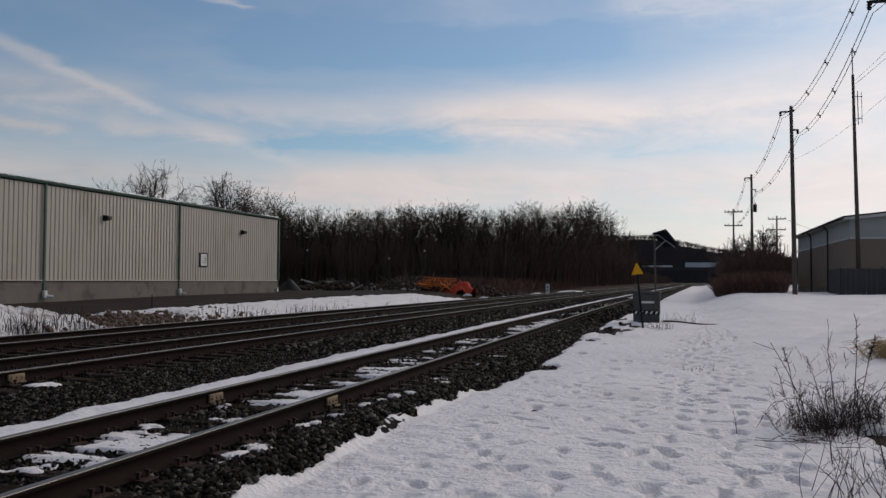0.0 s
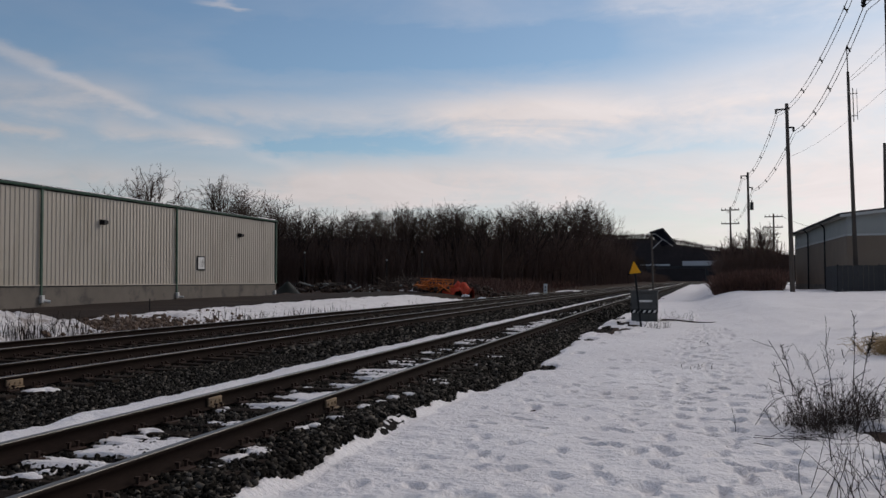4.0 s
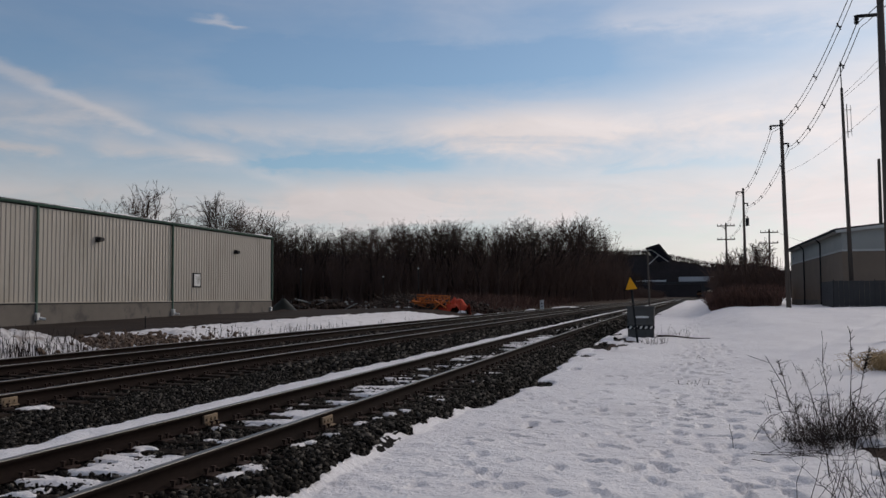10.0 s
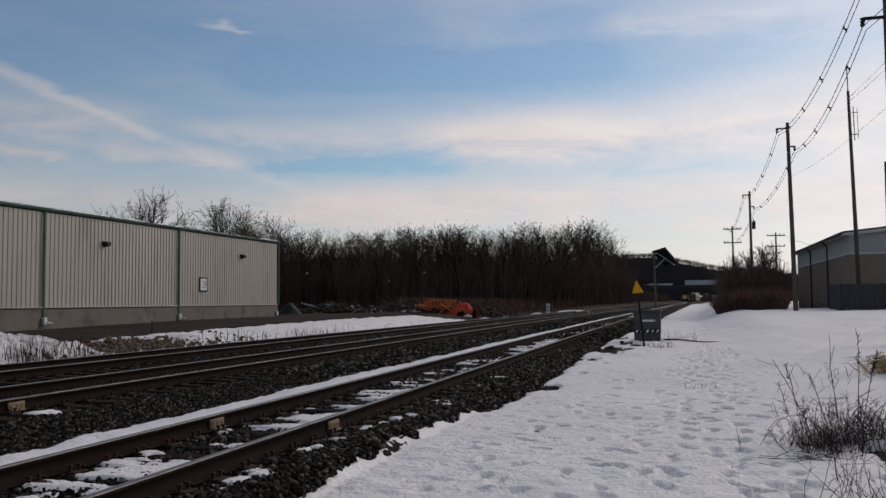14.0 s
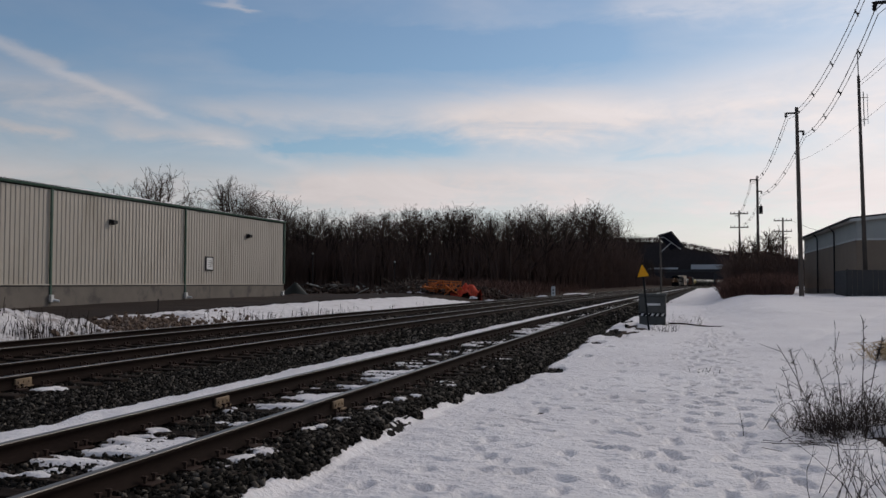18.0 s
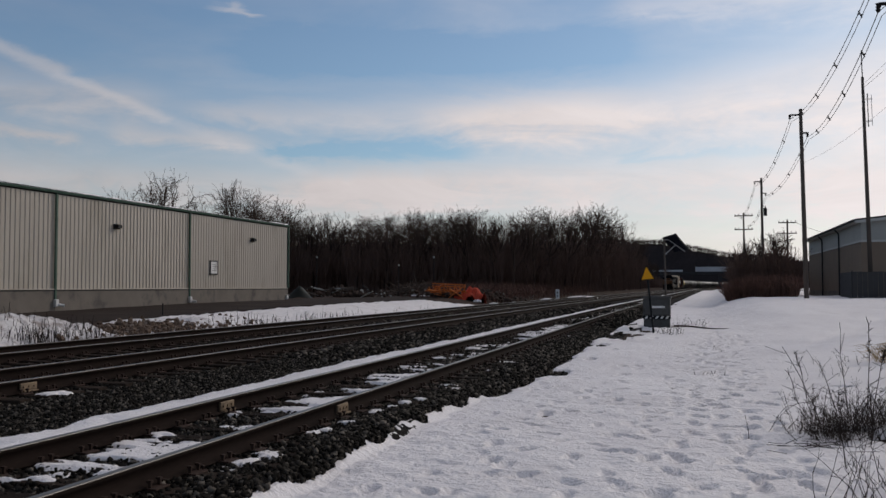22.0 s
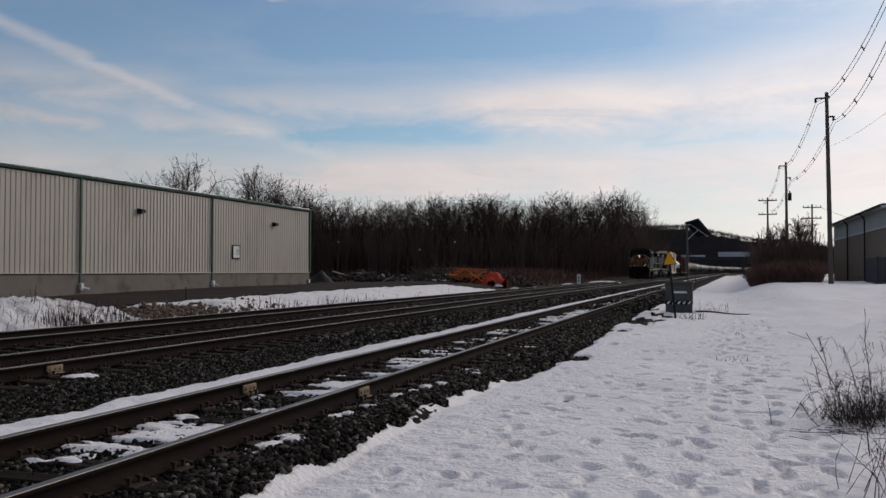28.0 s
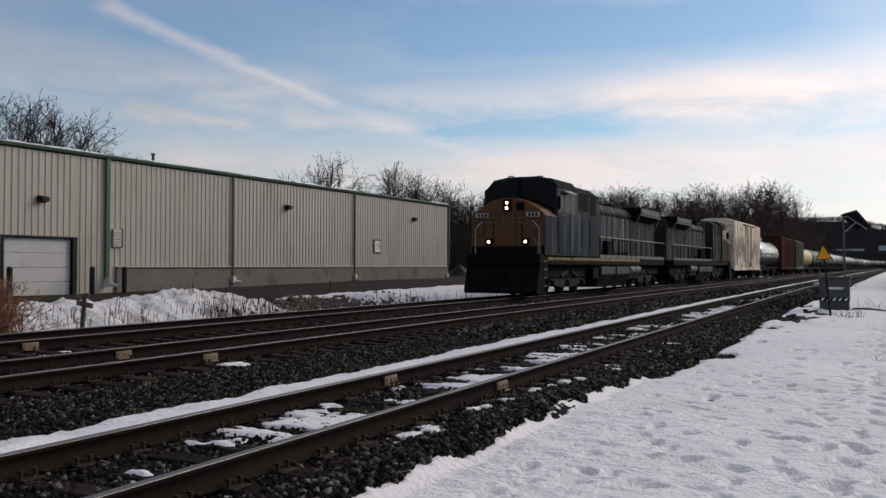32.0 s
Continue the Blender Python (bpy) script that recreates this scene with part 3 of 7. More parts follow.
    faces = np.stack([i, i + 1, i + nx + 1, i + nx], 1)
    ob = from_arrays("snow_field", np.stack([X.ravel(), Y.ravel(), Z.ravel()], 1), faces, "snow", smooth=True)
    tagged(ob, "trodden white snow with footprints beside the tracks", "snow", kind="structure")


# ---- tracks ----
def rail_profile(z):
    return [(-0.07, z - 0.185), (0.07, z - 0.185), (0.07, z - 0.172), (0.012, z - 0.155), (0.010, z - 0.05), (0.036, z - 0.04), (0.036, z - 0.008), (0.028, z), (-0.028, z), (-0.036, z - 0.008), (-0.036, z - 0.04), (-0.010, z - 0.05), (-0.012, z - 0.155), (-0.07, z - 0.172)]


def build_rail(x, z, parent):
    ys = np.concatenate([np.arange(-8, 120, 4.0), np.arange(120, 900, 20.0)])
    prof = rail_profile(z)
    n = len(prof)
    verts, faces = [], []
    for y in ys:
        b = float(bend(y))
        verts += [(x + b + u, y, v) for u, v in prof]
    for k in range(len(ys) - 1):
        for j in range(n):
            a, b = k * n + j, k * n + (j + 1) % n
            faces.append((a, b, b + n, a + n))
    ob = from_arrays("rail", verts, faces, ["rail_side", "rail_head"], parent)
    idx = [1 if f % n in (6, 7, 8) else 0 for f in range(len(faces))]
    ob.data.polygons.foreach_set("material_index", idx)
    ob.data.update()


def tie_mesh():
    bm = bmesh.new()
    box(bm, -1.29, 1.29, -0.115, 0.115, -0.36, -0.19, 0.012)
    rng = random.Random(4)
    for v in bm.verts:
        v.co += Vector((rng.uniform(-0.015, 0.015), rng.uniform(-0.008, 0.008), rng.uniform(-0.004, 0.004)))
    me = bpy.data.meshes.new("tie")
    bm.to_mesh(me)
    bm.free()
    me.materials.append(M["tie"])
    return me


def plate_mesh():
    """A tie plate with its spikes, and the anchor clipped on the rail foot."""
    bm = bmesh.new()
    box(bm, -0.17, 0.17, -0.095, 0.095, -0.195, -0.178, 0.004)
    for sx in (-0.095, 0.095):
        for sy in (-0.06, 0.06):
            box(bm, sx - 0.012, sx + 0.012, sy - 0.010, sy + 0.010, -0.18, -0.135)
            box(bm, sx - 0.024, sx + 0.018, sy - 0.016, sy + 0.016, -0.140, -0.122)
    box(bm, -0.10, 0.10, 0.13, 0.155, -0.215, -0.165)
    box(bm, -0.10, -0.07, 0.128, 0.158, -0.215, -0.155)
    box(bm, 0.07, 0.10, 0.128, 0.158, -0.215, -0.155)
    me = bpy.data.meshes.new("tie_plate")
    bm.to_mesh(me)
    bm.free()
    me.materials.append(M["plate"])
    return me


def build_tracks():
    tie, plate = tie_mesh(), plate_mesh()
    rng = random.Random(11)
    for cx, z, which in TRACKS:
        tr = thing("railway_track", {"near": "near railway track with rusty rails, dark ties and patches of snow",
                                     "middle": "middle railway track with worn rails on dark ties",
                                     "far": "far railway track that carries the freight train"}[which], "track", group="parallel tracks", kind="structure")
        for sx in (-HALF, HALF):
            build_rail(cx + sx, z, tr)
        far_v, far_f = [], []
        k = 0
        y = -7.9
        while y < 330:
            yy = y + rng.uniform(-0.03, 0.03)
            x = cx + float(bend(yy)) + rng.uniform(-0.05, 0.05)
            m = pose(x, yy, z + rng.uniform(-0.008, 0.008), 0, 0, -heading(yy) + rng.uniform(-1.4, 1.4))
            if k < 124:
                placed("tie", tie, None, tr, m=m)
                if k < (102 if which == "near" else 70):
                    for sx in (-HALF, HALF):
                        placed("tie_plate", plate, None, tr, m=pose(cx + float(bend(yy)) + sx, yy, z, 0, 0, -heading(yy)))
            else:
                base = len(far_v)
                for a in (-1.29, 1.29):
                    for b in (-0.115, 0.115):
                        for c in (-0.36, -0.19):
                            far_v.append((x + a, yy + b, z + c))
                far_f += [[base + i for i in q] for q in ((0, 1, 3, 2), (4, 6, 7, 5), (0, 4, 5, 1), (2, 3, 7, 6), (1, 5, 7, 3))]
            k += 1
            y += 0.53
        tagged(from_arrays("far_ties", far_v, far_f, "tie", tr), kind="stuff")
        # ochre insulated joints bolted to the webs
        for sx, y0 in {"near": ((HALF, 9.75), (-HALF, 9.6)), "middle": ((HALF, 10.25), (-HALF, 9.95)), "far": ((HALF, 10.0),)}[which]:
            bm = bmesh.new()
            box(bm, 0.012, 0.045, -0.16, 0.16, -0.15, -0.05, 0.008)
            for b in (-0.1, 0.0, 0.1):
                tube(bm, (0.04, b, -0.10), (0.06, b, -0.10), 0.018, n=6)
            box(bm, 0.02, 0.09, -0.14, 0.14, -0.172, -0.15, 0.005)
            part("insulated_joint", bm, "joint", tr, "ochre insulated rail joint", m=pose(cx + sx, y0, z))


def scatter_stones():
    """Crushed stone between and beside the ties."""
    rng = np.random.default_rng(5)
    pts, size = [], []
    def strip(x0, x1, y0, y1, density, lo, hi):
        n = int((x1 - x0) * (y1 - y0) * density)
        pts.append(np.stack([rng.uniform(x0, x1, n), rng.uniform(y0, y1, n)], 1))
        size.append(rng.uniform(lo, hi, n))
    strip(-3.7, -2.8, 2.5, 14, 800, 0.016, 0.034)
    strip(-3.6, -2.4, 14, 34, 420, 0.018, 0.042)
    strip(-6.2, -3.6, 2.5, 13, 380, 0.013, 0.029)
    strip(-6.2, -3.6, 13, 30, 110, 0.022, 0.042)
    strip(-8.6, -6.1, 4, 17, 760, 0.012, 0.027)
    strip(-8.6, -6.1, 17, 45, 110, 0.035, 0.065)
    strip(-16.3, -8.6, 6, 26, 190, 0.018, 0.038)
    strip(-16.3, -8.6, 26, 60, 28, 0.04, 0.075)
    strip(-8.6, -2.2, 34, 80, 22, 0.045, 0.08)
    strip(-16.3, -2.9, -8, 4, 60, 0.02, 0.045)
    P, S = np.concatenate(pts), np.concatenate(size)
    x, y = P[:, 0] + bend(P[:, 1]), P[:, 1]
    keep = P[:, 0] < snow_edge(x, y) + 0.26
    for bx, by, rx, ry in THAW:
        keep |= ((P[:, 0] - bx) / rx) ** 2 + ((P[:, 1] - by) / ry) ** 2 < 1.0
    x, y, S = x[keep], y[keep], S[keep]
    g = rough_ground(x, y)
    n = len(x)
    cube = np.array([(a, b, c) for a in (-1, 1) for b in (-1, 1) for c in (-1, 1)], dtype=float)
    jit = rng.uniform(0.55, 1.15, (n, 8, 3))
    ang = rng.uniform(0, 6.28, (n, 3))
    v = cube[None] * jit * (S[:, None, None] * rng.uniform(0.32, 1.15, (n, 1, 3)))
    for ax in range(3):
        c, s = np.cos(ang[:, ax])[:, None], np.sin(ang[:, ax])[:, None]
        i, j = (1, 2) if ax == 0 else ((0, 2) if ax == 1 else (0, 1))
        a, b = v[:, :, i].copy(), v[:, :, j].copy()
        v[:, :, i], v[:, :, j] = a * c - b * s, a * s + b * c
    v += np.stack([x, y, g + S * 0.45], 1)[:, None, :]
    q = np.array([(0, 1, 3, 2), (4, 6, 7, 5), (0, 4, 5, 1), (2, 3, 7, 6), (1, 5, 7, 3), (0, 2, 6, 4)])
    faces = (np.arange(n)[:, None, None] * 8 + q[None]).reshape(-1, 4)
    tagged(from_arrays("ballast_stones", v.reshape(-1, 3), faces, "stone"), "loose crushed grey ballast stones between the ties", "ballast", kind="stuff")


def snow_patch(name, cx, cy, rx, ry, z, seed, thick=0.03, parent=None):
    """A thin, ragged lens of snow."""
    n, rings = 40, 6
    a = np.linspace(0, 2 * math.pi, n, endpoint=False)
    rad = 1 + 0.75 * fractal(np.cos(a) * 1.3 + seed * 7.1, np.sin(a) * 1.3 + 3.3, seed) + 0.5 * fractal(np.cos(a) * 4 + seed, np.sin(a) * 4, seed + 5)
    v = [(cx + float(bend(cy)), cy, z + thick)]
    for k in range(1, rings + 1):
        t = k / rings
        for i in range(n):
            x, y = cx + rx * rad[i] * t * math.cos(a[i]), cy + ry * rad[i] * t * math.sin(a[i])
            v.append((x + float(bend(y)), y, z + thick * (1 - t ** 4) * (0.75 + 0.5 * float(fractal(x * 4, y * 4, seed))) - (0.03 if k == rings else 0)))
    tri = [(0, 1 + i, 1 + (i + 1) % n) for i in range(n)]
    quads = []
    for k in range(rings - 1):
        for i in range(n):
            p, q = 1 + k * n + i, 1 + k * n + (i + 1) % n
            quads.append((p, p + n, q + n, q))
    me = bpy.data.meshes.new(name)
    me.from_pydata(v, [], tri + quads)
    return placed(name, me, "snow", parent, smooth=True)


def build_track_snow():
    # the strip that lies against the far side of the near track
    ys = np.concatenate([np.arange(-8, 2.5, 0.3), np.arange(2.5, 40, 0.07), np.arange(40, 160, 0.5), np.arange(160, 420, 4.0)])
    ts = np.linspace(0, 1, 12)
    T, Y = np.meshgrid(ts, ys)
    w = 0.88 + 0.20 * fractal(Y * 0.25, Y * 0.0 + 2, 61) + 0.13 * fractal(Y * 1.7, Y * 0 + 5, 67) + 0.09 * fractal(Y * 6, Y * 0 + 5, 69)
    w = w * np.interp(Y, [0, 8, 14, 22, 40], [1.05, 1.02, 0.92, 0.82, 0.70])
    x0 = TRACKS[0][0] - HALF - 0.04
    X = x0 - T * w + bend(Y)
    Z = -0.004 - 0.05 * T - 0.16 * T ** 6 + 0.038 * fractal(X * 3, Y * 3, 71) + 0.020 * fractal(X * 9, Y * 9, 72)
    Z[:, -1] = -0.32
    Z[:, 0] = -0.01
    nx = len(ts)
    i = (np.arange(len(ys) - 1)[:, None] * nx + np.arange(nx - 1)[None, :]).ravel()
    ob = from_arrays("snow_strip", np.stack([X.ravel(), Y.ravel(), Z.ravel()], 1), np.stack([i, i + nx, i + nx + 1, i + 1], 1), "snow", smooth=True)
    tagged(ob, "long strip of snow lying against a rail", "snow", kind="structure")
    k = 0
    # thin snow left lying between the rails and on the ends of the ties
    for x0, x1, base, amount, seed, name in ((-5.42, -4.12, -0.184, -0.24, 141, "thin melting snow between the rails of the near track"), (-3.98, -3.40, -0.205, -0.72, 151, "scattered scraps of snow on the stones")):
        xs = np.arange(x0, x1, 0.03)
        ys = np.concatenate([np.arange(3.0, 30, 0.03), np.arange(30, 90, 0.12)])
        X, Y = np.meshgrid(xs, ys)
        X = X + bend(Y)
        ties = 0.16 * np.cos((Y + 7.9) * 2 * math.pi / 0.53)
        mask = 0.80 * fractal(X * 0.7, Y * 0.28, seed) + 0.85 * fractal(X * 0.9 + 9, Y * 2.4, seed + 1) + 0.40 * fractal(X * 3, Y * 9, seed + 2) + 0.16 * fractal(X * 12, Y * 20, seed + 4) + ties + amount
        edge = np.minimum(X - bend(Y) - x0, x1 - X + bend(Y))
        mask = mask - np.clip(0.15 - edge, 0, 1) * 1.6 - 0.25 * smooth01((7.0 - Y) / 2.0)
        Z = base + np.clip(mask * 0.22, -0.10, 0.010) + 0.005 * fractal(X * 9, Y * 9, seed + 3)
        nx = len(xs)
        i = (np.arange(len(ys) - 1)[:, None] * nx + np.arange(nx - 1)[None, :]).ravel()
        f = np.stack([i, i + 1, i + nx + 1, i + nx], 1)
        m0 = (mask > -0.25).ravel()
        f = f[m0[f].any(1)]
        ob = from_arrays("track_snow", np.stack([X.ravel(), Y.ravel(), Z.ravel()], 1), f, "snow", smooth=True)
        tagged(ob, name, "snow", kind="structure")
    for x, y, rx, ry in ((-3.72, 7.25, 0.16, 0.22), (-3.78, 6.95, 0.12, 0.16), (-3.85, 8.55, 0.12, 0.12), (-3.80, 8.75, 0.07, 0.10), (-3.70, 9.28, 0.12, 0.10), (-3.75, 10.25, 0.13, 0.12), (-3.68, 10.6, 0.12, 0.12), (-3.69, 11.15, 0.10, 0.10), (-3.62, 11.5, 0.07, 0.07), (-3.65, 13.16, 0.12, 0.12)):
        tagged(snow_patch("snow_patch", x, y, rx, ry, -0.195, 200 + k, 0.022), "small patch of snow on the stones", "snow", "snow patches")
        k += 1
    for y in (10.35, 10.2):
        tagged(snow_patch("snow_patch", -8.6 if y > 10.3 else -12.2, y, 0.16, 0.28, -0.15, 260 + k, 0.03), "small patch of snow beside a rail joint", "snow", "snow patches")
        k += 1


build_ground()
build_snow_field()
build_tracks()
build_track_snow()


# ---- warehouse ----
WX = -30.0


def siding_panel(y0, y1, z0, z1):
    """Ribbed sheet: a rib every 30 cm."""
    xs = []
    y = y0
    while y < y1 - 0.29:
        xs += [(0.0, y), (0.0, y + 0.12), (0.032, y + 0.15), (0.032, y + 0.225), (0.0, y + 0.255)]
        y += 0.305
    xs.append((0.0, y1))
    bm = bmesh.new()
    lo = [bm.verts.new((a, b, z0)) for a, b in xs]
    hi = [bm.verts.new((a, b, z1)) for a, b in xs]
    for i in range(len(xs) - 1):
        bm.faces.new((lo[i], lo[i + 1], hi[i + 1], hi[i]))
    return bm


def build_warehouse():
    w = thing("warehouse", "long beige ribbed-metal warehouse with green trim and a concrete base", "building")
    X, Y0, Y1, DEEP = WX, 2.0, 61.6, 28.0
    seams = [4.0, 14.0, 27.65, 35.95, 47.8, 61.5]
    base_z, conc, eave = -0.2, 1.17, 5.86
    # door opening from 22.6 to 26.05
    D0, D1, DZ = 22.6, 26.05, 2.38
    bm = bmesh.new()
    box(bm, X - 0.25, X - 0.02, Y0, D0, base_z, eave)
    box(bm, X - 0.25, X - 0.02, D1, Y1, base_z, eave)
    box(bm, X - 0.25, X - 0.02, D0, D1, DZ, eave)
    box(bm, X - DEEP, X - 0.25, Y1 - 0.2, Y1, base_z, eave)
    box(bm, X - DEEP, X - 0.25, Y0, Y0 + 0.2, base_z, eave)
    box(bm, X - DEEP, X - DEEP + 0.2, Y0 + 0.2, Y1 - 0.2, base_z, eave)
    part("wall", bm, "siding", w)
    for a, b in zip(seams[:-1], seams[1:]):
        zz = conc + 0.03
        if a == 14.0:
            part("siding_panel", siding_panel(a + 0.05, D0 - 0.06, base_z + 0.25, eave), "siding", w, m=pose(X, 0, 0))
            part("siding_panel", siding_panel(D1 + 0.06, b - 0.05, base_z + 0.25, eave), "siding", w, m=pose(X, 0, 0))
            part("siding_panel", siding_panel(D0 - 0.06, D1 + 0.06, DZ + 0.06, eave), "siding", w, m=pose(X, 0, 0))
        else:
            part("siding_panel", siding_panel(a + 0.05, b - 0.05, zz, eave), "siding", w, m=pose(X, 0, 0))
            part("base_wall", one_box(X - 0.02, X + 0.09, a + 0.55 if a == 27.65 else a + 0.01, b - 0.01, base_z, conc, 0.01), "concrete", w, "grey concrete base wall")
            part("flashing", one_box(X + 0.0, X + 0.12, a + 0.56 if a == 27.65 else a + 0.02, b - 0.02, conc + 0.01, conc + 0.06, 0.006), "siding", w)
            # thin black strip stands in for the shadow line below the flashing
            part("seal_strip", one_box(X + 0.0, X + 0.105, a + 0.56 if a == 27.65 else a + 0.02, b - 0.02, conc - 0.05, conc + 0.01), "black", w, "dark strip painted as the shadow under the flashing")
    # eaves gutter, roof edge, corner trim
    bm = bmesh.new()
    prism(bm, [(X + 0.0, eave + 0.06), (X + 0.14, eave + 0.06), (X + 0.18, eave + 0.15), (X + 0.15, eave + 0.17), (X + 0.0, eave + 0.17)], Y0, Y1 + 0.1)
    part("gutter", bm, "green_trim", w, "green eaves gutter")
    bm = bmesh.new()
    ridge = X - DEEP / 2
    # plain block added to keep the space under the floor dark
    prism(bm, [(X + 0.10, eave + 0.17), (X + 0.10, eave + 0.23), (ridge, eave + 0.75), (X - DEEP, eave + 0.23), (X - DEEP, eave + 0.0), (X - 0.3, eave)], Y0 - 0.1, Y1 + 0.12)
    part("roof", bm, "dark_roof", w)
    # thin, broken snow along the roof's edge
    ys = np.arange(Y0, Y1, 0.2)
    h = np.clip(0.010 + 0.10 * fractal(ys * 0.35, ys * 0, 81) + 0.05 * fractal(ys * 1.7, ys * 0, 82), 0.0, 0.13)
    z0 = eave + 0.20
    sv = np.stack([np.stack([np.full_like(ys, X + 0.115), ys, np.full_like(ys, z0)], 1), np.stack([np.full_like(ys, X + 0.09), ys, z0 + 0.02 + h * 0.8], 1), np.stack([np.full_like(ys, X - 0.05), ys, z0 + 0.02 + h], 1), np.stack([np.full_like(ys, X - 1.2), ys, z0 + 0.04 + h], 1)], 1)
    i = (np.arange(len(ys) - 1)[:, None] * 4 + np.arange(3)[None, :]).ravel()
    from_arrays("roof_snow", sv.reshape(-1, 3), np.stack([i, i + 4, i + 5, i + 1], 1), "snow", w, "thin broken snow on the roof edge", smooth=True)
    part("corner_trim", one_box(X - 0.02, X + 0.12, Y1 - 0.05, Y1 + 0.06, conc + 0.05, eave, 0.01), "green_trim", w)
    for s in seams[1:-1]:
        bm = bmesh.new()
        bot = 0.65 if s > 20 else 0.2
        box(bm, X + 0.04, X + 0.15, s - (0.11 if s == 27.65 else 0.065), s + (0.11 if s == 27.65 else 0.065), bot, eave + 0.03, 0.015)
        for z in (1.9, 3.2, 4.6):
            box(bm, X + 0.03, X + 0.16, s - 0.08, s + 0.08, z, z + 0.04)
        dp = part("downspout", bm, "green_trim", w, "green downspout")
        bm = bmesh.new()
        box(bm, X + 0.09, X + 0.26, s - 0.12, s + 0.10, 0.35, 0.72, 0.02)
        tube(bm, (X + 0.17, s + 0.02, 0.48), (X + 0.45, s + 0.24, 0.40), 0.07, n=8)
        part("downspout_boot", bm, "white", dp, "white drain boot")
    bm = bmesh.new()
    box(bm, X + 0.09, X + 0.24, Y1 - 0.5, Y1 - 0.3, 0.4, 0.7, 0.02)
    part("downspout_boot", bm, "white", w, "white drain boot")
    # wall lamps
    for y, z in ((24.3, 3.92), (40.6, 4.57), (55.8, 4.62)):
        bm = bmesh.new()
        box(bm, X + 0.03, X + 0.12, y - 0.2, y + 0.2, z - 0.14, z + 0.14, 0.02)
        prism(bm, [(X + 0.12, z - 0.12), (X + 0.34, z - 0.08), (X + 0.34, z + 0.08), (X + 0.12, z + 0.14)], y - 0.17, y + 0.17)
        part("wall_lamp", bm, "black", w, "dark flood lamp, switched off")
    # framed notice
    nb = part("notice_frame", one_box(X + 0.04, X + 0.09, 50.2, 51.15, 2.1, 3.02, 0.01), "black", w, "dark frame")
    part("notice_board", one_box(X + 0.09, X + 0.105, 50.3, 51.05, 2.18, 2.94), "white", nb, "white notice")
    for k in range(4):
        part("notice_bar", one_box(X + 0.105, X + 0.109, 50.48, 50.86 - 0.1 * (k % 2), 2.36 + k * 0.13, 2.38 + k * 0.13), "black", nb)
    # louvred vent
    vent = part("wall_vent", one_box(X + 0.03, X + 0.10, 27.95, 28.45, 2.08, 2.88, 0.01), "siding", w)
    for k in range(7):
        bm = bmesh.new()
        prism(bm, [(X + 0.10, 2.13 + k * 0.105), (X + 0.15, 2.11 + k * 0.105), (X + 0.10, 2.19 + k * 0.105)], 27.98, 28.42)
        part("slat", bm, "siding", vent)
    part("vent_shade", one_box(X + 0.03, X + 0.12, 28.45, 28.50, 2.06, 2.90), "black", vent)
    # roll-up door
    dr = thing("door_1", "white sectional roll-up door, closed", "door", kind="structure")
    for k in range(4):
        part("door_section", one_box(X - 0.16, X - 0.11, D0 + 0.06, D1 - 0.18, 0.02 + k * 0.585, 0.02 + k * 0.585 + 0.575, 0.012), "door_white", dr)
    bm = bmesh.new()
    box(bm, X - 0.10, X + 0.05, D0 - 0.05, D0 + 0.06, 0.0, DZ)
    box(bm, X - 0.10, X + 0.05, D1 - 0.16, D1 + 0.05, 0.0, DZ)
    box(bm, X - 0.10, X + 0.05, D0 - 0.05, D1 + 0.05, DZ, DZ + 0.07)
    part("door_frame", bm, "black", dr)
    for y in (22.45, 26.35, 28.1):
        bm = bmesh.new()
        r = 0.11
        tube(bm, (X + 0.65, y, -0.1), (X + 0.65, y, 1.15), r, n=12)
        tube(bm, (X + 0.65, y, 1.15), (X + 0.65, y, 1.22), r, r * 0.6, n=12)
        tagged(part("bollard", bm, "black"), "dark steel bollard beside the roll-up door", "bollard", "bollards")
    for y in (26.5, 31.9, 20.0):
        bm = bmesh.new()
        tube(bm, (X - 1.5, y, eave + 0.2), (X - 1.5, y, eave + 0.78), 0.07, n=8)
        tube(bm, (X - 1.5, y, eave + 0.78), (X - 1.5, y, eave + 0.86), 0.12, 0.10, n=8)
        part("roof_vent", bm, "green_trim", w)


def build_lane():
    ys = np.concatenate([np.arange(0, 70, 1.0), np.arange(70, 90, 4.0)])
    xs = np.linspace(-29.95, -21.6, 14)

    def z(x, y):
        return ground_z(x, y) + 0.035 + 0.02 * fractal(x * 0.3, y * 0.3, 91)
    tagged(grid_mesh("paved_lane", xs, ys, z, "asphalt", shear=False), "worn wet asphalt lane along the warehouse", "road", kind="structure")
    for y in (33.4,):
        part_ob = part("lane_marker", rods([((-22.2, y, -0.1), (-22.2, y, 0.62))], 0.025), "black")
        tagged(part_ob, "short thin dark stake at the edge of the lane", "stake")


def bank_height(x, y):
    """The ploughed ridge of old snow between the far track and the lane."""
    s = x - bend(y)
    h = 0.52 + 0.20 * fractal(y * 0.16, y * 0 + 1.5, 93) + 0.12 * fractal(y * 0.6, s * 0.3, 95)
    hump = np.exp(-((y - 20.8) / 2.6) ** 2) * 0.42 + np.exp(-((y - 15.5) / 2.2) ** 2) * 0.32
    dip = np.exp(-((y - 26.2) / 1.8) ** 2) * 0.30
    crest = np.exp(-((s + 19.0) / 1.15) ** 2) * (h * 0.55 * (1 - 0.75 * smooth01((y - 30) / 8)) + hump - dip)
    apron = 0.10 * smooth01((-16.4 - s) / 1.2) * smooth01((s + 21.8) / 0.8)
    return crest + apron


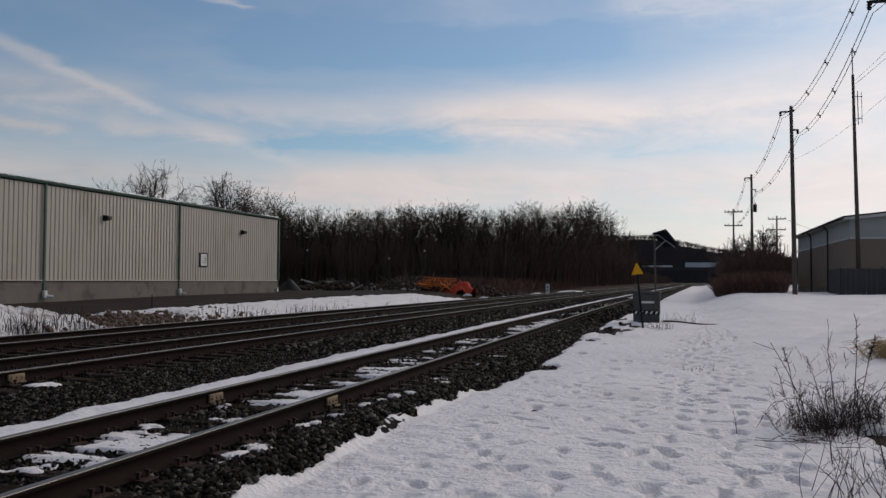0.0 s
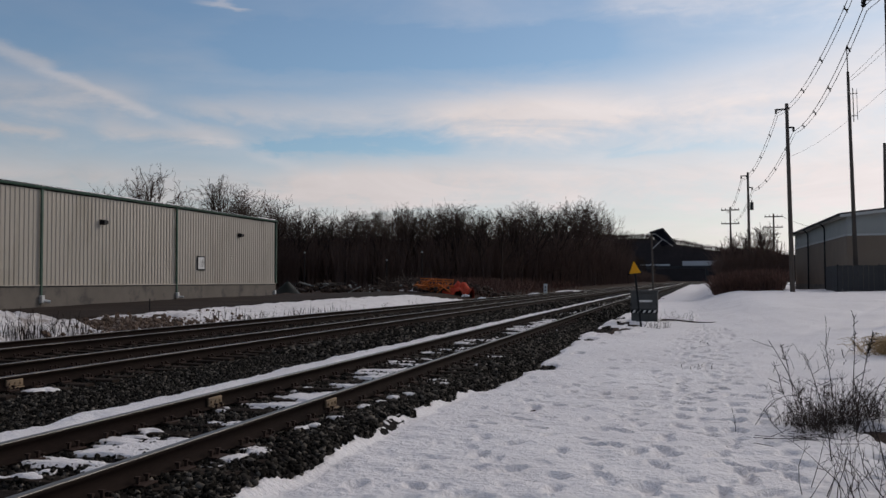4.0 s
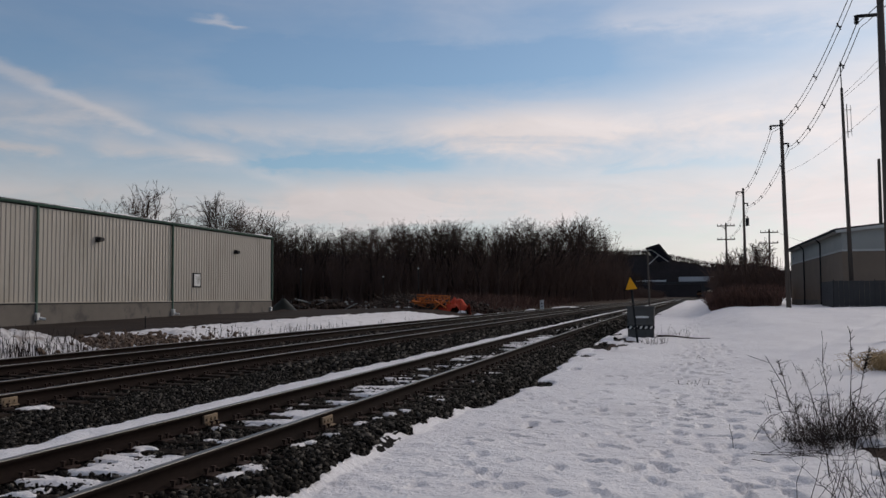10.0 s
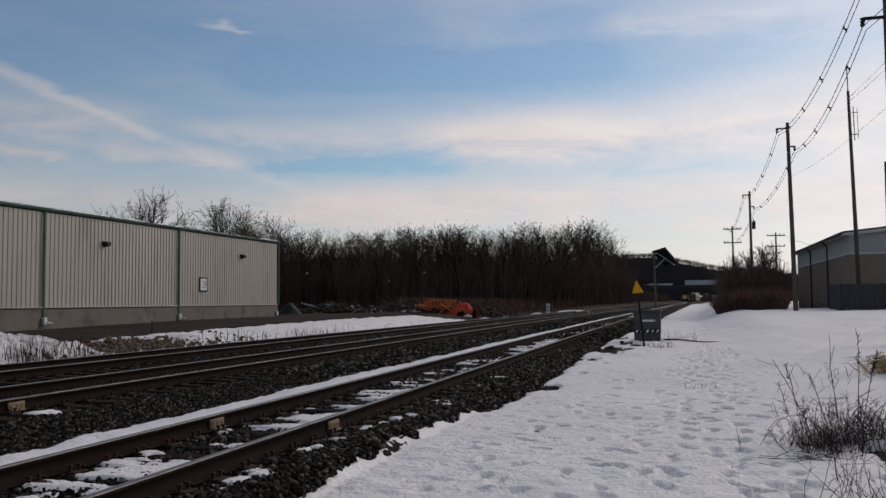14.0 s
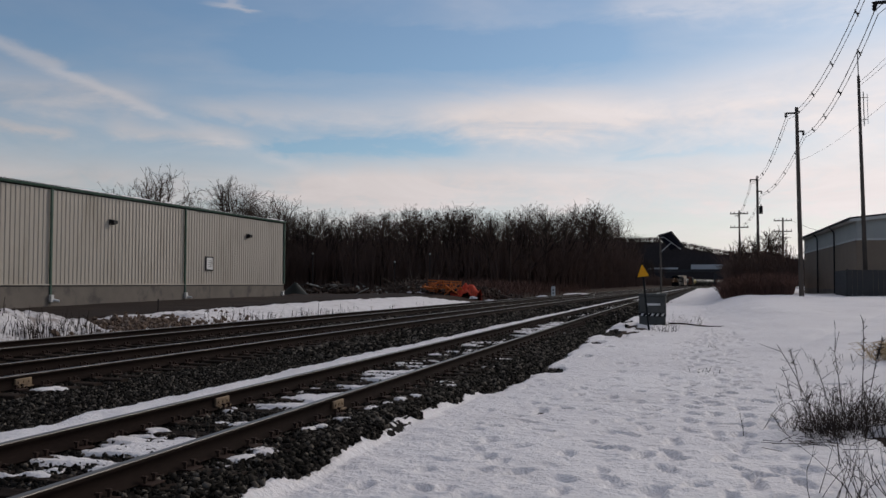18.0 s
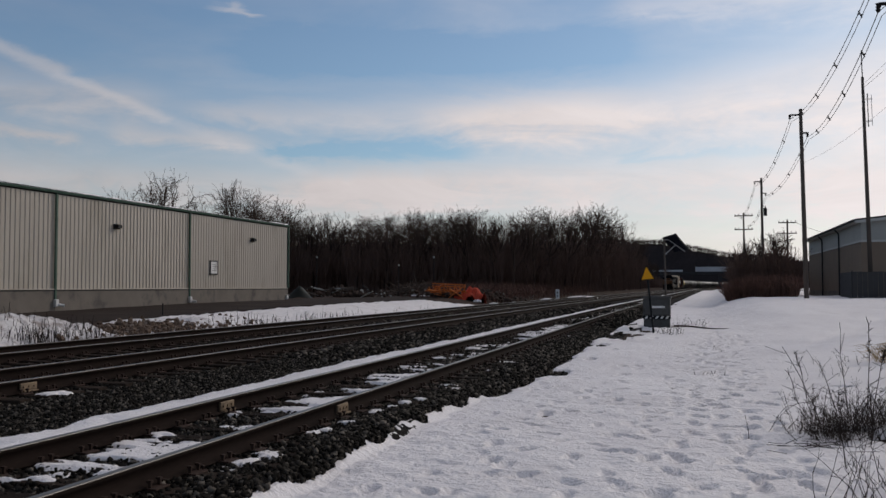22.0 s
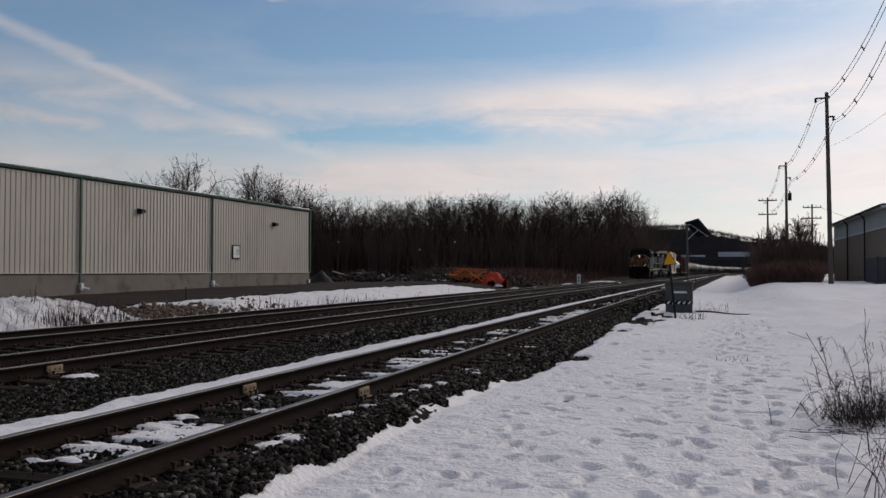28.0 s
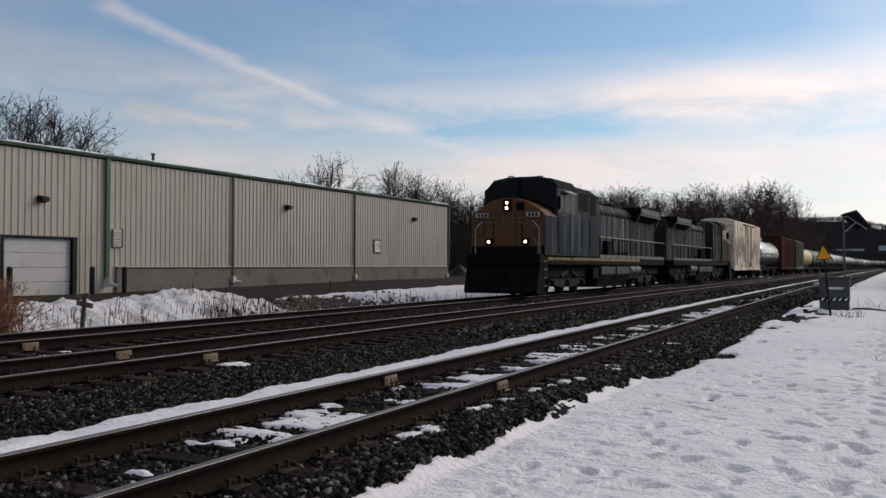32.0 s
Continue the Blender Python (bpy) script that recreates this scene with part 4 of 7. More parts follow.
def build_snow_bank():
    xs = np.arange(-22.2, -15.6, 0.10)
    ys = np.concatenate([np.arange(6, 45, 0.10), np.arange(45, 78, 0.5)])
    X, Y = np.meshgrid(xs, ys)
    X = X + bend(Y)
    s = X - bend(Y)
    Z = ground_z(X, Y) + bank_height(X, Y) - 0.06 + (1 - 0.75 * smooth01((Y - 24) / 8)) * (0.18 * fractal(X * 1.1, Y * 1.1, 97) + 0.20 * np.abs(fractal(X * 2.4, Y * 2.4, 98)) - 0.05) + 0.06 * fractal(X * 5, Y * 5, 90) + 0.05 * (1 - smooth01((Y - 24) / 8)) * np.abs(fractal(X * 9, Y * 9, 88))
    edge = np.maximum(smooth01((s + 16.45 + 0.3 * fractal(Y * 0.7, Y * 0, 99)) / 0.5), smooth01((-21.5 - s + 0.4 * fractal(Y * 0.5, Y * 0 + 4, 96)) / 0.5))
    Z = Z - edge * 0.35 - smooth01((Y - 70 - 3 * fractal(X, Y * 0, 94)) / 5) * 0.5
    # brown thawed gap
    Z = Z - 0.35 * np.clip(1.2 - ((s + 19.5) / 1.4) ** 2 - ((Y - 27) / 3.0) ** 2 + 0.8 * fractal(X * 1.4, Y * 1.4, 92), 0, 1)
    nx = len(xs)
    i = (np.arange(len(ys) - 1)[:, None] * nx + np.arange(nx - 1)[None, :]).ravel()
    ob = from_arrays("snow_bank", np.stack([X.ravel(), Y.ravel(), Z.ravel()], 1), np.stack([i, i + 1, i + nx + 1, i + nx], 1), ["old_snow", "bank_snow"], smooth=True)
    row = Y.ravel()[i] + 1.5 * fractal(X.ravel()[i] * 1.5, Y.ravel()[i] * 1.5, 89)
    ob.data.polygons.foreach_set("material_index", (row > 30.5).astype(np.int32))
    tagged(ob, "ploughed ridge of old dirty snow between track and lane", "snow", kind="structure")
    # clods of brown earth and ice in the gap
    rng = random.Random(8)
    bm = bmesh.new()
    for k in range(1100):
        y = rng.gauss(27.0, 3.0)
        x = -18.6 + rng.gauss(0, 0.7)
        r = rng.uniform(0.03, 0.11)
        q = bmesh.ops.create_icosphere(bm, subdivisions=1, radius=r, matrix=pose(x, y, float(ground_z(x, y)) + 0.10 + rng.uniform(-0.05, 0.16), rng.uniform(0, 90), rng.uniform(0, 90), 0))
        for v in q["verts"]:
            v.co += Vector((rng.uniform(-r, r), rng.uniform(-r, r), rng.uniform(-r, r))) * 0.35
    tagged(part("earth_clods", bm, "dry_earth"), "brown clods of thawed earth in the snow ridge", "earth", kind="stuff")


# ---- bare trees and brush ----
def limb(segs, p, d, length, r, steps, bendy, up, rng):
    """One curving piece of wood; gives back its joints with their direction and thickness."""
    joints = []
    q = p.copy()
    for k in range(steps):
        d = (d + Vector((rng.gauss(0, bendy), rng.gauss(0, bendy), rng.gauss(up, bendy * 0.5)))).normalized()
        e = q + d * (length / steps)
        r1 = r * (1 - 0.62 / steps)
        segs.append((q.copy(), e.copy(), r, r1))
        q, r = e, r1
        joints.append((q.copy(), d.copy(), r))
    return joints


def off(d, angle, rng):
    """A direction that leaves d at the given angle."""
    side = d.cross(Vector((rng.gauss(0, 1), rng.gauss(0, 1), rng.gauss(0, 1)))).normalized()
    return (d * math.cos(angle) + side * math.sin(angle)).normalized()


def tubes_mesh(segs, sides=3, least=0.012):
    n = len(segs)
    P, Q = np.array([s[0] for s in segs]), np.array([s[1] for s in segs])
    R0, R1 = np.maximum([s[2] for s in segs], least), np.maximum([s[3] for s in segs], least)
    D = Q - P
    D /= np.linalg.norm(D, axis=1)[:, None] + 1e-9
    ref = np.where(np.abs(D[:, 2:3]) < 0.9, np.array([[0, 0, 1.0]]), np.array([[1.0, 0, 0]]))
    U = np.cross(D, ref)
    U /= np.linalg.norm(U, axis=1)[:, None] + 1e-9
    V = np.cross(D, U)
    a = np.arange(sides) * 2 * math.pi / sides
    ring = U[:, None, :] * np.cos(a)[None, :, None] + V[:, None, :] * np.sin(a)[None, :, None]
    verts = np.concatenate([P[:, None, :] + ring * R0[:, None, None], Q[:, None, :] + ring * R1[:, None, None]], 1)
    k = np.arange(sides)
    q = np.stack([k, (k + 1) % sides, (k + 1) % sides + sides, k + sides], 1)
    faces = (np.arange(n)[:, None, None] * 2 * sides + q[None]).reshape(-1, 4)
    return verts.reshape(-1, 3), faces


def tree_meshes(seed, height, spread=1.0, trunk_r=0.17, leaders=6, clear=0.38):
    """A bare crown: rising leaders, their boughs, and a haze of fine twigs."""
    rng = random.Random(seed)
    trunk, crown = [], []
    d = Vector((rng.gauss(0, 0.04), rng.gauss(0, 0.04), 1)).normalized()
    stem = limb(trunk, Vector((0, 0, -0.4)), d, height * 0.70, trunk_r, 8, 0.05, 0.03, rng)
    low = max(1, int(8 * clear / 0.70))
    starts = [stem[-1]] + [stem[min(7, low + int(k * (7 - low) / max(1, leaders - 1)))] for k in range(leaders)]
    for n, (p, d, r) in enumerate(starts):
        h = p.z / height
        tilt = rng.uniform(0.30, 0.75) * spread if n else 0.12
        dd = off(d, tilt, rng)
        if dd.z < 0.25:
            dd.z = 0.3
            dd.normalize()
        for p1, d1, r1 in limb(crown, p, dd, height * (1.0 - h) * rng.uniform(0.80, 1.0), max(r * 0.62, 0.06), 5, 0.09, 0.06, rng):
            for _ in range(2):
                bough = limb(crown, p1, off(d1, rng.uniform(0.45, 0.95), rng), height * rng.uniform(0.09, 0.18), max(r1 * 0.6, 0.030), 3, 0.14, 0.07, rng)
                for p2, d2, r2 in bough:
                    for _ in range(rng.choice((1, 1, 2))):
                        tw = limb(crown, p2, off(d2, rng.uniform(0.4, 0.9), rng), height * rng.uniform(0.05, 0.09), 0.019, 2, 0.12, 0.05, rng)
                        limb(crown, tw[0][0], off(tw[0][1], 0.6, rng), height * rng.uniform(0.025, 0.045), 0.015, 1, 0.05, 0.0, rng)
    made = []
    for nm, segs, sides, least in (("trunk", trunk, 6, 0.03), ("crown", crown, 3, 0.014)):
        v, f = tubes_mesh(segs, sides, least)
        made.append(from_arrays(nm, v, f, "bark"))
    return made


def bush_arrays(seed, n, height, spread, r=0.006, lean=0.5, base=0.25, forks=3):
    rng = random.Random(seed)
    segs = []
    for k in range(n):
        p = Vector((rng.gauss(0, base), rng.gauss(0, base), -0.03))
        d = Vector((rng.gauss(0, lean), rng.gauss(0, lean), 1)).normalized()
        ln = height * rng.uniform(0.35, 1.0)
        rr = r * rng.uniform(0.7, 1.3)
        steps = 4
        for j in range(steps):
            d = (d + Vector((rng.gauss(0, 0.14), rng.gauss(0, 0.14), rng.gauss(-0.02, 0.1)))).normalized()
            e = p + d * ln / steps
            segs.append((p.copy(), e.copy(), rr * (1 - 0.2 * j), rr * (0.8 - 0.2 * j)))
            p = e
            if j > 0:
                for _ in range(rng.randrange(forks + 1)):
                    dd = (d + Vector((rng.gauss(0, spread), rng.gauss(0, spread), rng.gauss(0.1, 0.4)))).normalized()
                    f = p + dd * ln * rng.uniform(0.08, 0.25)
                    segs.append((p.copy(), f, rr * 0.45, rr * 0.3))
    return segs


def build_woods():
    kinds = []
    for k, (h, sp, tr, n, clear) in enumerate(((12.0, 1.0, 0.22, 6, 0.36), (12.0, 0.75, 0.20, 5, 0.48), (12.0, 1.25, 0.24, 7, 0.28), (12.0, 0.9, 0.19, 6, 0.42), (12.0, 1.1, 0.22, 6, 0.32), (12.0, 0.65, 0.18, 5, 0.40), (12.0, 1.0, 0.24, 7, 0.44))):
        t = thing("tree", "bare leafless winter tree with a dark trunk and fine twigs", "tree", group="bare trees at the edge of the wood")
        for ob in tree_meshes(40 + k, h, sp, tr, n, clear):
            ob.parent = t
        kinds.append((t, h))
    rng = random.Random(77)

    def skyline(az):
        return float(np.interp(az, [1.3, 2.3, 3.7, 4.8, 5.9, 8.0, 9.9, 12.5, 14.7, 18, 20.2, 23.1, 25.1, 30], [2.9, 3.4, 3.7, 4.5, 5.15, 4.8, 5.0, 4.65, 5.1, 4.9, 4.6, 4.7, 4.8, 5.0]))

    def clear_of_line(az, r, gap):
        """Pushed back along its bearing until it stands clear of the tracks."""
        while -r * math.sin(radians(az)) - float(bend(r * math.cos(radians(az)))) > -13.3 - gap and r < 700:
            r += 3.0
        return r
    spots = []
    # rows of the wood, from behind the warehouse to the far cutting: bearing, distance, height of the crown over the skyline
    for row in range(3):
        for k in range(32):
            az = 29.0 - 25.6 * (k + rng.uniform(-0.45, 0.45)) / 31
            r = clear_of_line(az, 118 + row * 16 + rng.uniform(-5, 5) + (14 if az > 22 else 0), 9 + row * 4)
            spots.append((az, r, skyline(az) * rng.uniform(0.80, 1.02)))
    for az, el in ((5.9, 5.25), (5.4, 5.0), (10.2, 5.1), (14.6, 5.2), (15.3, 5.0), (17.8, 5.0)):
        spots.append((az, clear_of_line(az, 126, 10), el))
    # single crowns over the warehouse roof
    for az, r, el in ((33.4, 96, 6.9), (34.9, 99, 6.3), (36.4, 102, 5.6), (31.3, 104, 5.5), (29.6, 98, 6.5), (28.9, 100, 6.4), (28.0, 104, 6.1), (27.0, 106, 5.5), (26.2, 108, 5.4),
                      (53.3, 66, 9.6), (52.2, 64, 9.7), (50.6, 68, 9.4), (49.6, 70, 9.0), (55.5, 66, 9.6), (47.6, 78, 7.0), (45.6, 84, 6.3), (43.2, 90, 5.9), (38.6, 96, 5.4)):
        spots.append((az, r, el))
    # a thinning row down the cutting
    for k in range(20):
        y = 200 + k * 18 + rng.uniform(-5, 5)
        x = -25 - 8 * rng.random() + float(bend(y))
        spots.append((math.degrees(math.atan2(-x, y)), math.hypot(x, y), math.degrees(math.atan2(rng.uniform(9.5, 12.5), y))))
    used = set()
    for az, r, el in spots:
        x, y = -r * math.sin(radians(az)), r * math.cos(radians(az))
        k = rng.randrange(len(kinds))
        z = float(ground_z(x, y))
        t, h = kinds[k]
        s = max(3.0, r * math.tan(radians(el)) + EYE[2] - z) / (h * 1.10)
        m = pose(x, y, z, 0, 0, rng.uniform(0, 360)) @ Matrix.Diagonal((s, s, s, 1))
        if k not in used:
            used.add(k)
            t.matrix_basis = m
        else:
            c = copy_thing(t, Matrix())
            c.matrix_basis = m
    # the tangle of saplings and brush under the trees
    segs = []
    for k in range(7600):
        az = 30.0 - 27.0 * rng.random()
        r = clear_of_line(az, 112 + 50 * rng.random() ** 0.8 + (12 if az > 22 else 0), 7.0 + 8 * rng.random())
        x, y = -r * math.sin(radians(az)), r * math.cos(radians(az))
        z = float(ground_z(x, y))
        h = max(1.5, (r * math.tan(radians(min(3.2, skyline(az) * 0.69))) + EYE[2] - z) * rng.uniform(0.45, 1.0) * (1.32 if k % 4 == 0 else 1.0))
        p = Vector((x, y, z - 0.3))
        d = Vector((rng.gauss(0, 0.06), rng.gauss(0, 0.06), 1)).normalized()
        e = p + d * h * 0.45
        segs.append((p, e, 0.05, 0.035))
        for _ in range(7):
            dd = (d + Vector((rng.gauss(0, 0.24), rng.gauss(0, 0.24), rng.uniform(0.0, 0.4)))).normalized()
            f = e + dd * h * rng.uniform(0.25, 0.55)
            segs.append((e, f, 0.034, 0.020))
    for k in range(2200):
        y = 190 + 360 * rng.random()
        x = -22.5 - 14 * rng.random() + float(bend(y))
        h = rng.uniform(2.0, 6.0)
        p = Vector((x, y, float(ground_z(x, y)) - 0.3))
        d = Vector((rng.gauss(0, 0.12), rng.gauss(0, 0.12), 1)).normalized()
        e = p + d * h * 0.4
        segs.append((p, e, 0.09, 0.07))
        for _ in range(5):
            dd = (d + Vector((rng.gauss(0, 0.45), rng.gauss(0, 0.45), rng.uniform(0.0, 0.4)))).normalized()
            segs.append((e, e + dd * h * rng.uniform(0.3, 0.6), 0.06, 0.03))
    v, f = tubes_mesh(segs, 3, 0.02)
    tagged(from_arrays("undergrowth", v, f, "thicket"), "dense dark bare undergrowth of the wood", "undergrowth", kind="stuff")


def build_far_hills():
    """Wooded ridge beyond the road bridge."""
    xs = np.concatenate([np.linspace(-900, -121, 60), np.arange(-120, 160, 0.9), np.linspace(161, 1100, 60)])
    ys = np.array([790, 796, 806, 820, 1040])
    X, Y = np.meshgrid(xs, ys)
    crest = np.interp(X, [-900, -60, -26, -3, 30, 75, 300, 1100], [38, 42, 42, 37, 30, 26, 22, 22]) + 1.2 * fractal(X * 0.06, X * 0 + 3, 122) + 1.5 * fractal(X * 0.45, X * 0, 123)
    prof = np.array([0, 0.45, 0.85, 1.0, 0.9])[:, None]
    Z = crest * prof - 2
    nx = len(xs)
    i = (np.arange(len(ys) - 1)[:, None] * nx + np.arange(nx - 1)[None, :]).ravel()
    ob = from_arrays("wooded_ridge", np.stack([X.ravel(), Y.ravel(), Z.ravel()], 1), np.stack([i, i + 1, i + nx + 1, i + nx], 1), "far_wood")
    tagged(ob, "distant dark wooded ridge under a pale sky", "hill", kind="structure")
    rng = random.Random(12)
    segs = []
    for k in range(900):
        x = rng.uniform(-75, 85)
        z = float(np.interp(x, [-60, -26, -3, 30, 75], [42, 42, 37, 30, 26])) - 3.5
        p = Vector((x, 812 + rng.uniform(-6, 10), z))
        h = rng.uniform(3.0, 6.0)
        e = p + Vector((rng.gauss(0, 0.2), 0, h * 0.5))
        segs.append((p, e, 0.16, 0.12))
        for _ in range(4):
            segs.append((e, e + Vector((rng.gauss(0, 0.9), 0, h * rng.uniform(0.25, 0.5))), 0.11, 0.06))
    v, f = tubes_mesh(segs, 3, 0.05)
    tagged(from_arrays("ridge_trees", v, f, "bark"), "far bare treetops along the ridge", "trees", kind="stuff")


def build_bridge():
    b = thing("road_bridge", "low grey road bridge across the railway cutting", "bridge")
    y = 560.0
    part("girder", one_box(-40, 36, y, y + 9, 8.6, 10.2), "bridge", b)
    part("parapet", one_box(1.5, 26.5, y - 0.3, y, 10.3, 13.2), "bridge_rail", b, "pale metal parapet screen")
    part("parapet", one_box(-24, -6, y - 0.3, y, 10.3, 11.4), "bridge_rail", b, "pale metal parapet screen")
    for x in (-24, -16, 16, 27):
        part("pier", one_box(x - 0.9, x + 0.9, y + 1, y + 8, -1.5, 8.6), "bridge", b)
    bm = bmesh.new()
    prism(bm, [(-80, -2), (-27, -2), (-40, 10), (-80, 11)], y - 6, y + 14)
    prism(bm, [(24, -2), (110, -2), (110, 11), (36, 10)], y - 6, y + 14)
    part("embankment", bm, "ground", b, "dark earth embankment")


build_warehouse()
build_lane()
build_snow_bank()
build_woods()
build_far_hills()
build_bridge()


# ---- beside the line ----
def build_sign():
    s = thing("warning_sign", "amber triangular warning sign on a dark steel post", "sign", pose(-1.33, 31.3, -0.33, 0, -5.5, 0))
    part("post", one_box(-0.035, 0.035, -0.035, 0.035, -0.1, 1.95, 0.006), "black", s)
    bm = bmesh.new()
    prism(bm, [(-0.25, 1.90), (0.25, 1.90), (0.02, 2.38), (-0.02, 2.38)], -0.06, -0.045)
    plate = part("sign_plate", bm, "black", s, "dark sign border")
    bm = bmesh.new()
    prism(bm, [(-0.205, 1.925), (0.205, 1.925), (0.014, 2.335), (-0.014, 2.335)], -0.066, -0.06)
    part("sign_face", bm, "sign_yellow", plate, "amber sign face")


def build_cabinet():
    c = thing("signal_cabinet", "grey steel trackside cabinet with a striped lower panel", "cabinet", pose(-1.33, 34.0, -0.30))
    part("body", one_box(-0.5, 0.5, 0.0, 0.8, 0.55, 1.18, 0.02), "cabinet", c)
    bm = bmesh.new()
    prism(bm, [(-0.54, 1.18), (0.54, 1.18), (0.52, 1.27), (-0.52, 1.27)], -0.05, 0.85)
    part("lid", bm, "cabinet", c)
    part("base", one_box(-0.48, 0.48, 0.03, 0.77, -0.2, 0.40, 0.02), "cabinet", c)
    part("band", one_box(-0.5, 0.5, 0.0, 0.8, 0.40, 0.54, 0.01), "black", c)
    for k in range(5):
        bm = bmesh.new()
        prism(bm, [(-0.44 + k * 0.19, 0.42), (-0.36 + k * 0.19, 0.42), (-0.30 + k * 0.19, 0.52), (-0.38 + k * 0.19, 0.52)], -0.006, 0.0)
        part("stripe", bm, "white", c, "pale slanting stripe")
    part("name_bar", one_box(-0.25, 0.30, -0.006, 0.0, 0.82, 0.90), "white", c, "pale blank name bar")
    for x in (-0.46, 0.46):
        part("hinge", rods([((x, -0.012, 0.65), (x, -0.012, 0.8))], 0.012), "black", c)
    p = thing("solar_post", "galvanised post with a tilted solar panel and braces", "solar panel", pose(-1.06, 35.2, -0.30))
    bm = bmesh.new()
    tube(bm, (0.06, 0, -0.2), (0, 0, 3.48), 0.042, 0.036, n=10)
    part("post", bm, "wood_pole", p)
    bm = bmesh.new()
    box(bm, -0.37, 0.37, -0.40, 0.40, -0.02, 0.02, 0.004)
    across, down = Vector((0.55, -0.60, 0.12)).normalized(), Vector((0.36, 0.24, -0.45)).normalized()
    tilt = Matrix((across, down, across.cross(down))).transposed().to_4x4()
    panel = part("solar_panel", bm, "solar", p, "dark solar panel", m=Matrix.Translation((0.42, 0.0, 3.30)) @ tilt)
    bm = bmesh.new()
    for a, b in (((-0.38, -0.41), (0.38, -0.37)), ((-0.38, 0.37), (0.38, 0.41)), ((-0.38, -0.37), (-0.34, 0.37)), ((0.34, -0.37), (0.38, 0.37))):
        box(bm, a[0], b[0], a[1], b[1], -0.03, 0.026)
    part("panel_frame", bm, "black", panel)
    part("brace", rods([((0, 0, 2.85), (0.42, 0.0, 3.24)), ((-0.20, 0, 3.44), (0.45, 0.0, 3.46)), ((0.2, 0, 3.42), (0.78, 0.0, 2.98))], 0.018), "galv", p)
    part("battery_box", one_box(-0.16, 0.12, -0.14, 0.14, -0.1, 0.10, 0.01), "black", p)
    bm = bmesh.new()
    tube(bm, (-0.05, 0, 1.25), (0.02, -0.06, 0.0), 0.02, n=6)
    part("cable_duct", bm, "black", p)
    bm = bmesh.new()
    for k in range(8):
        a = (0.1 + k * 0.28, -0.3 - 0.06 * k, 0.02 - 0.01 * k + 0.02 * math.sin(k))
        b2 = (0.1 + (k + 1) * 0.28, -0.3 - 0.06 * (k + 1), 0.02 - 0.01 * (k + 1) + 0.02 * math.sin(k + 1))
        tube(bm, a, b2, 0.035 - 0.003 * k, 0.032 - 0.003 * k, n=6)
    tagged(part("fallen_branch", bm, "bark", m=pose(-0.8, 34.2, -0.16)), "dark fallen branch lying on the snow", "branch")


def build_marker():
    bm = bmesh.new()
    box(bm, -0.22, 0.22, -0.06, 0.06, -0.2, 1.28, 0.03)
    m = tagged(part("track_marker", bm, None or "white", m=pose(-16.4 + float(bend(104)), 104, -0.30)), "small white track marker post with a dark number panel", "marker")
    part("number_bar", one_box(-0.07, 0.07, -0.068, -0.06, 0.78, 0.98), "black", m)
    part("number_bar", one_box(-0.07, 0.07, -0.068, -0.06, 0.42, 0.60), "black", m)


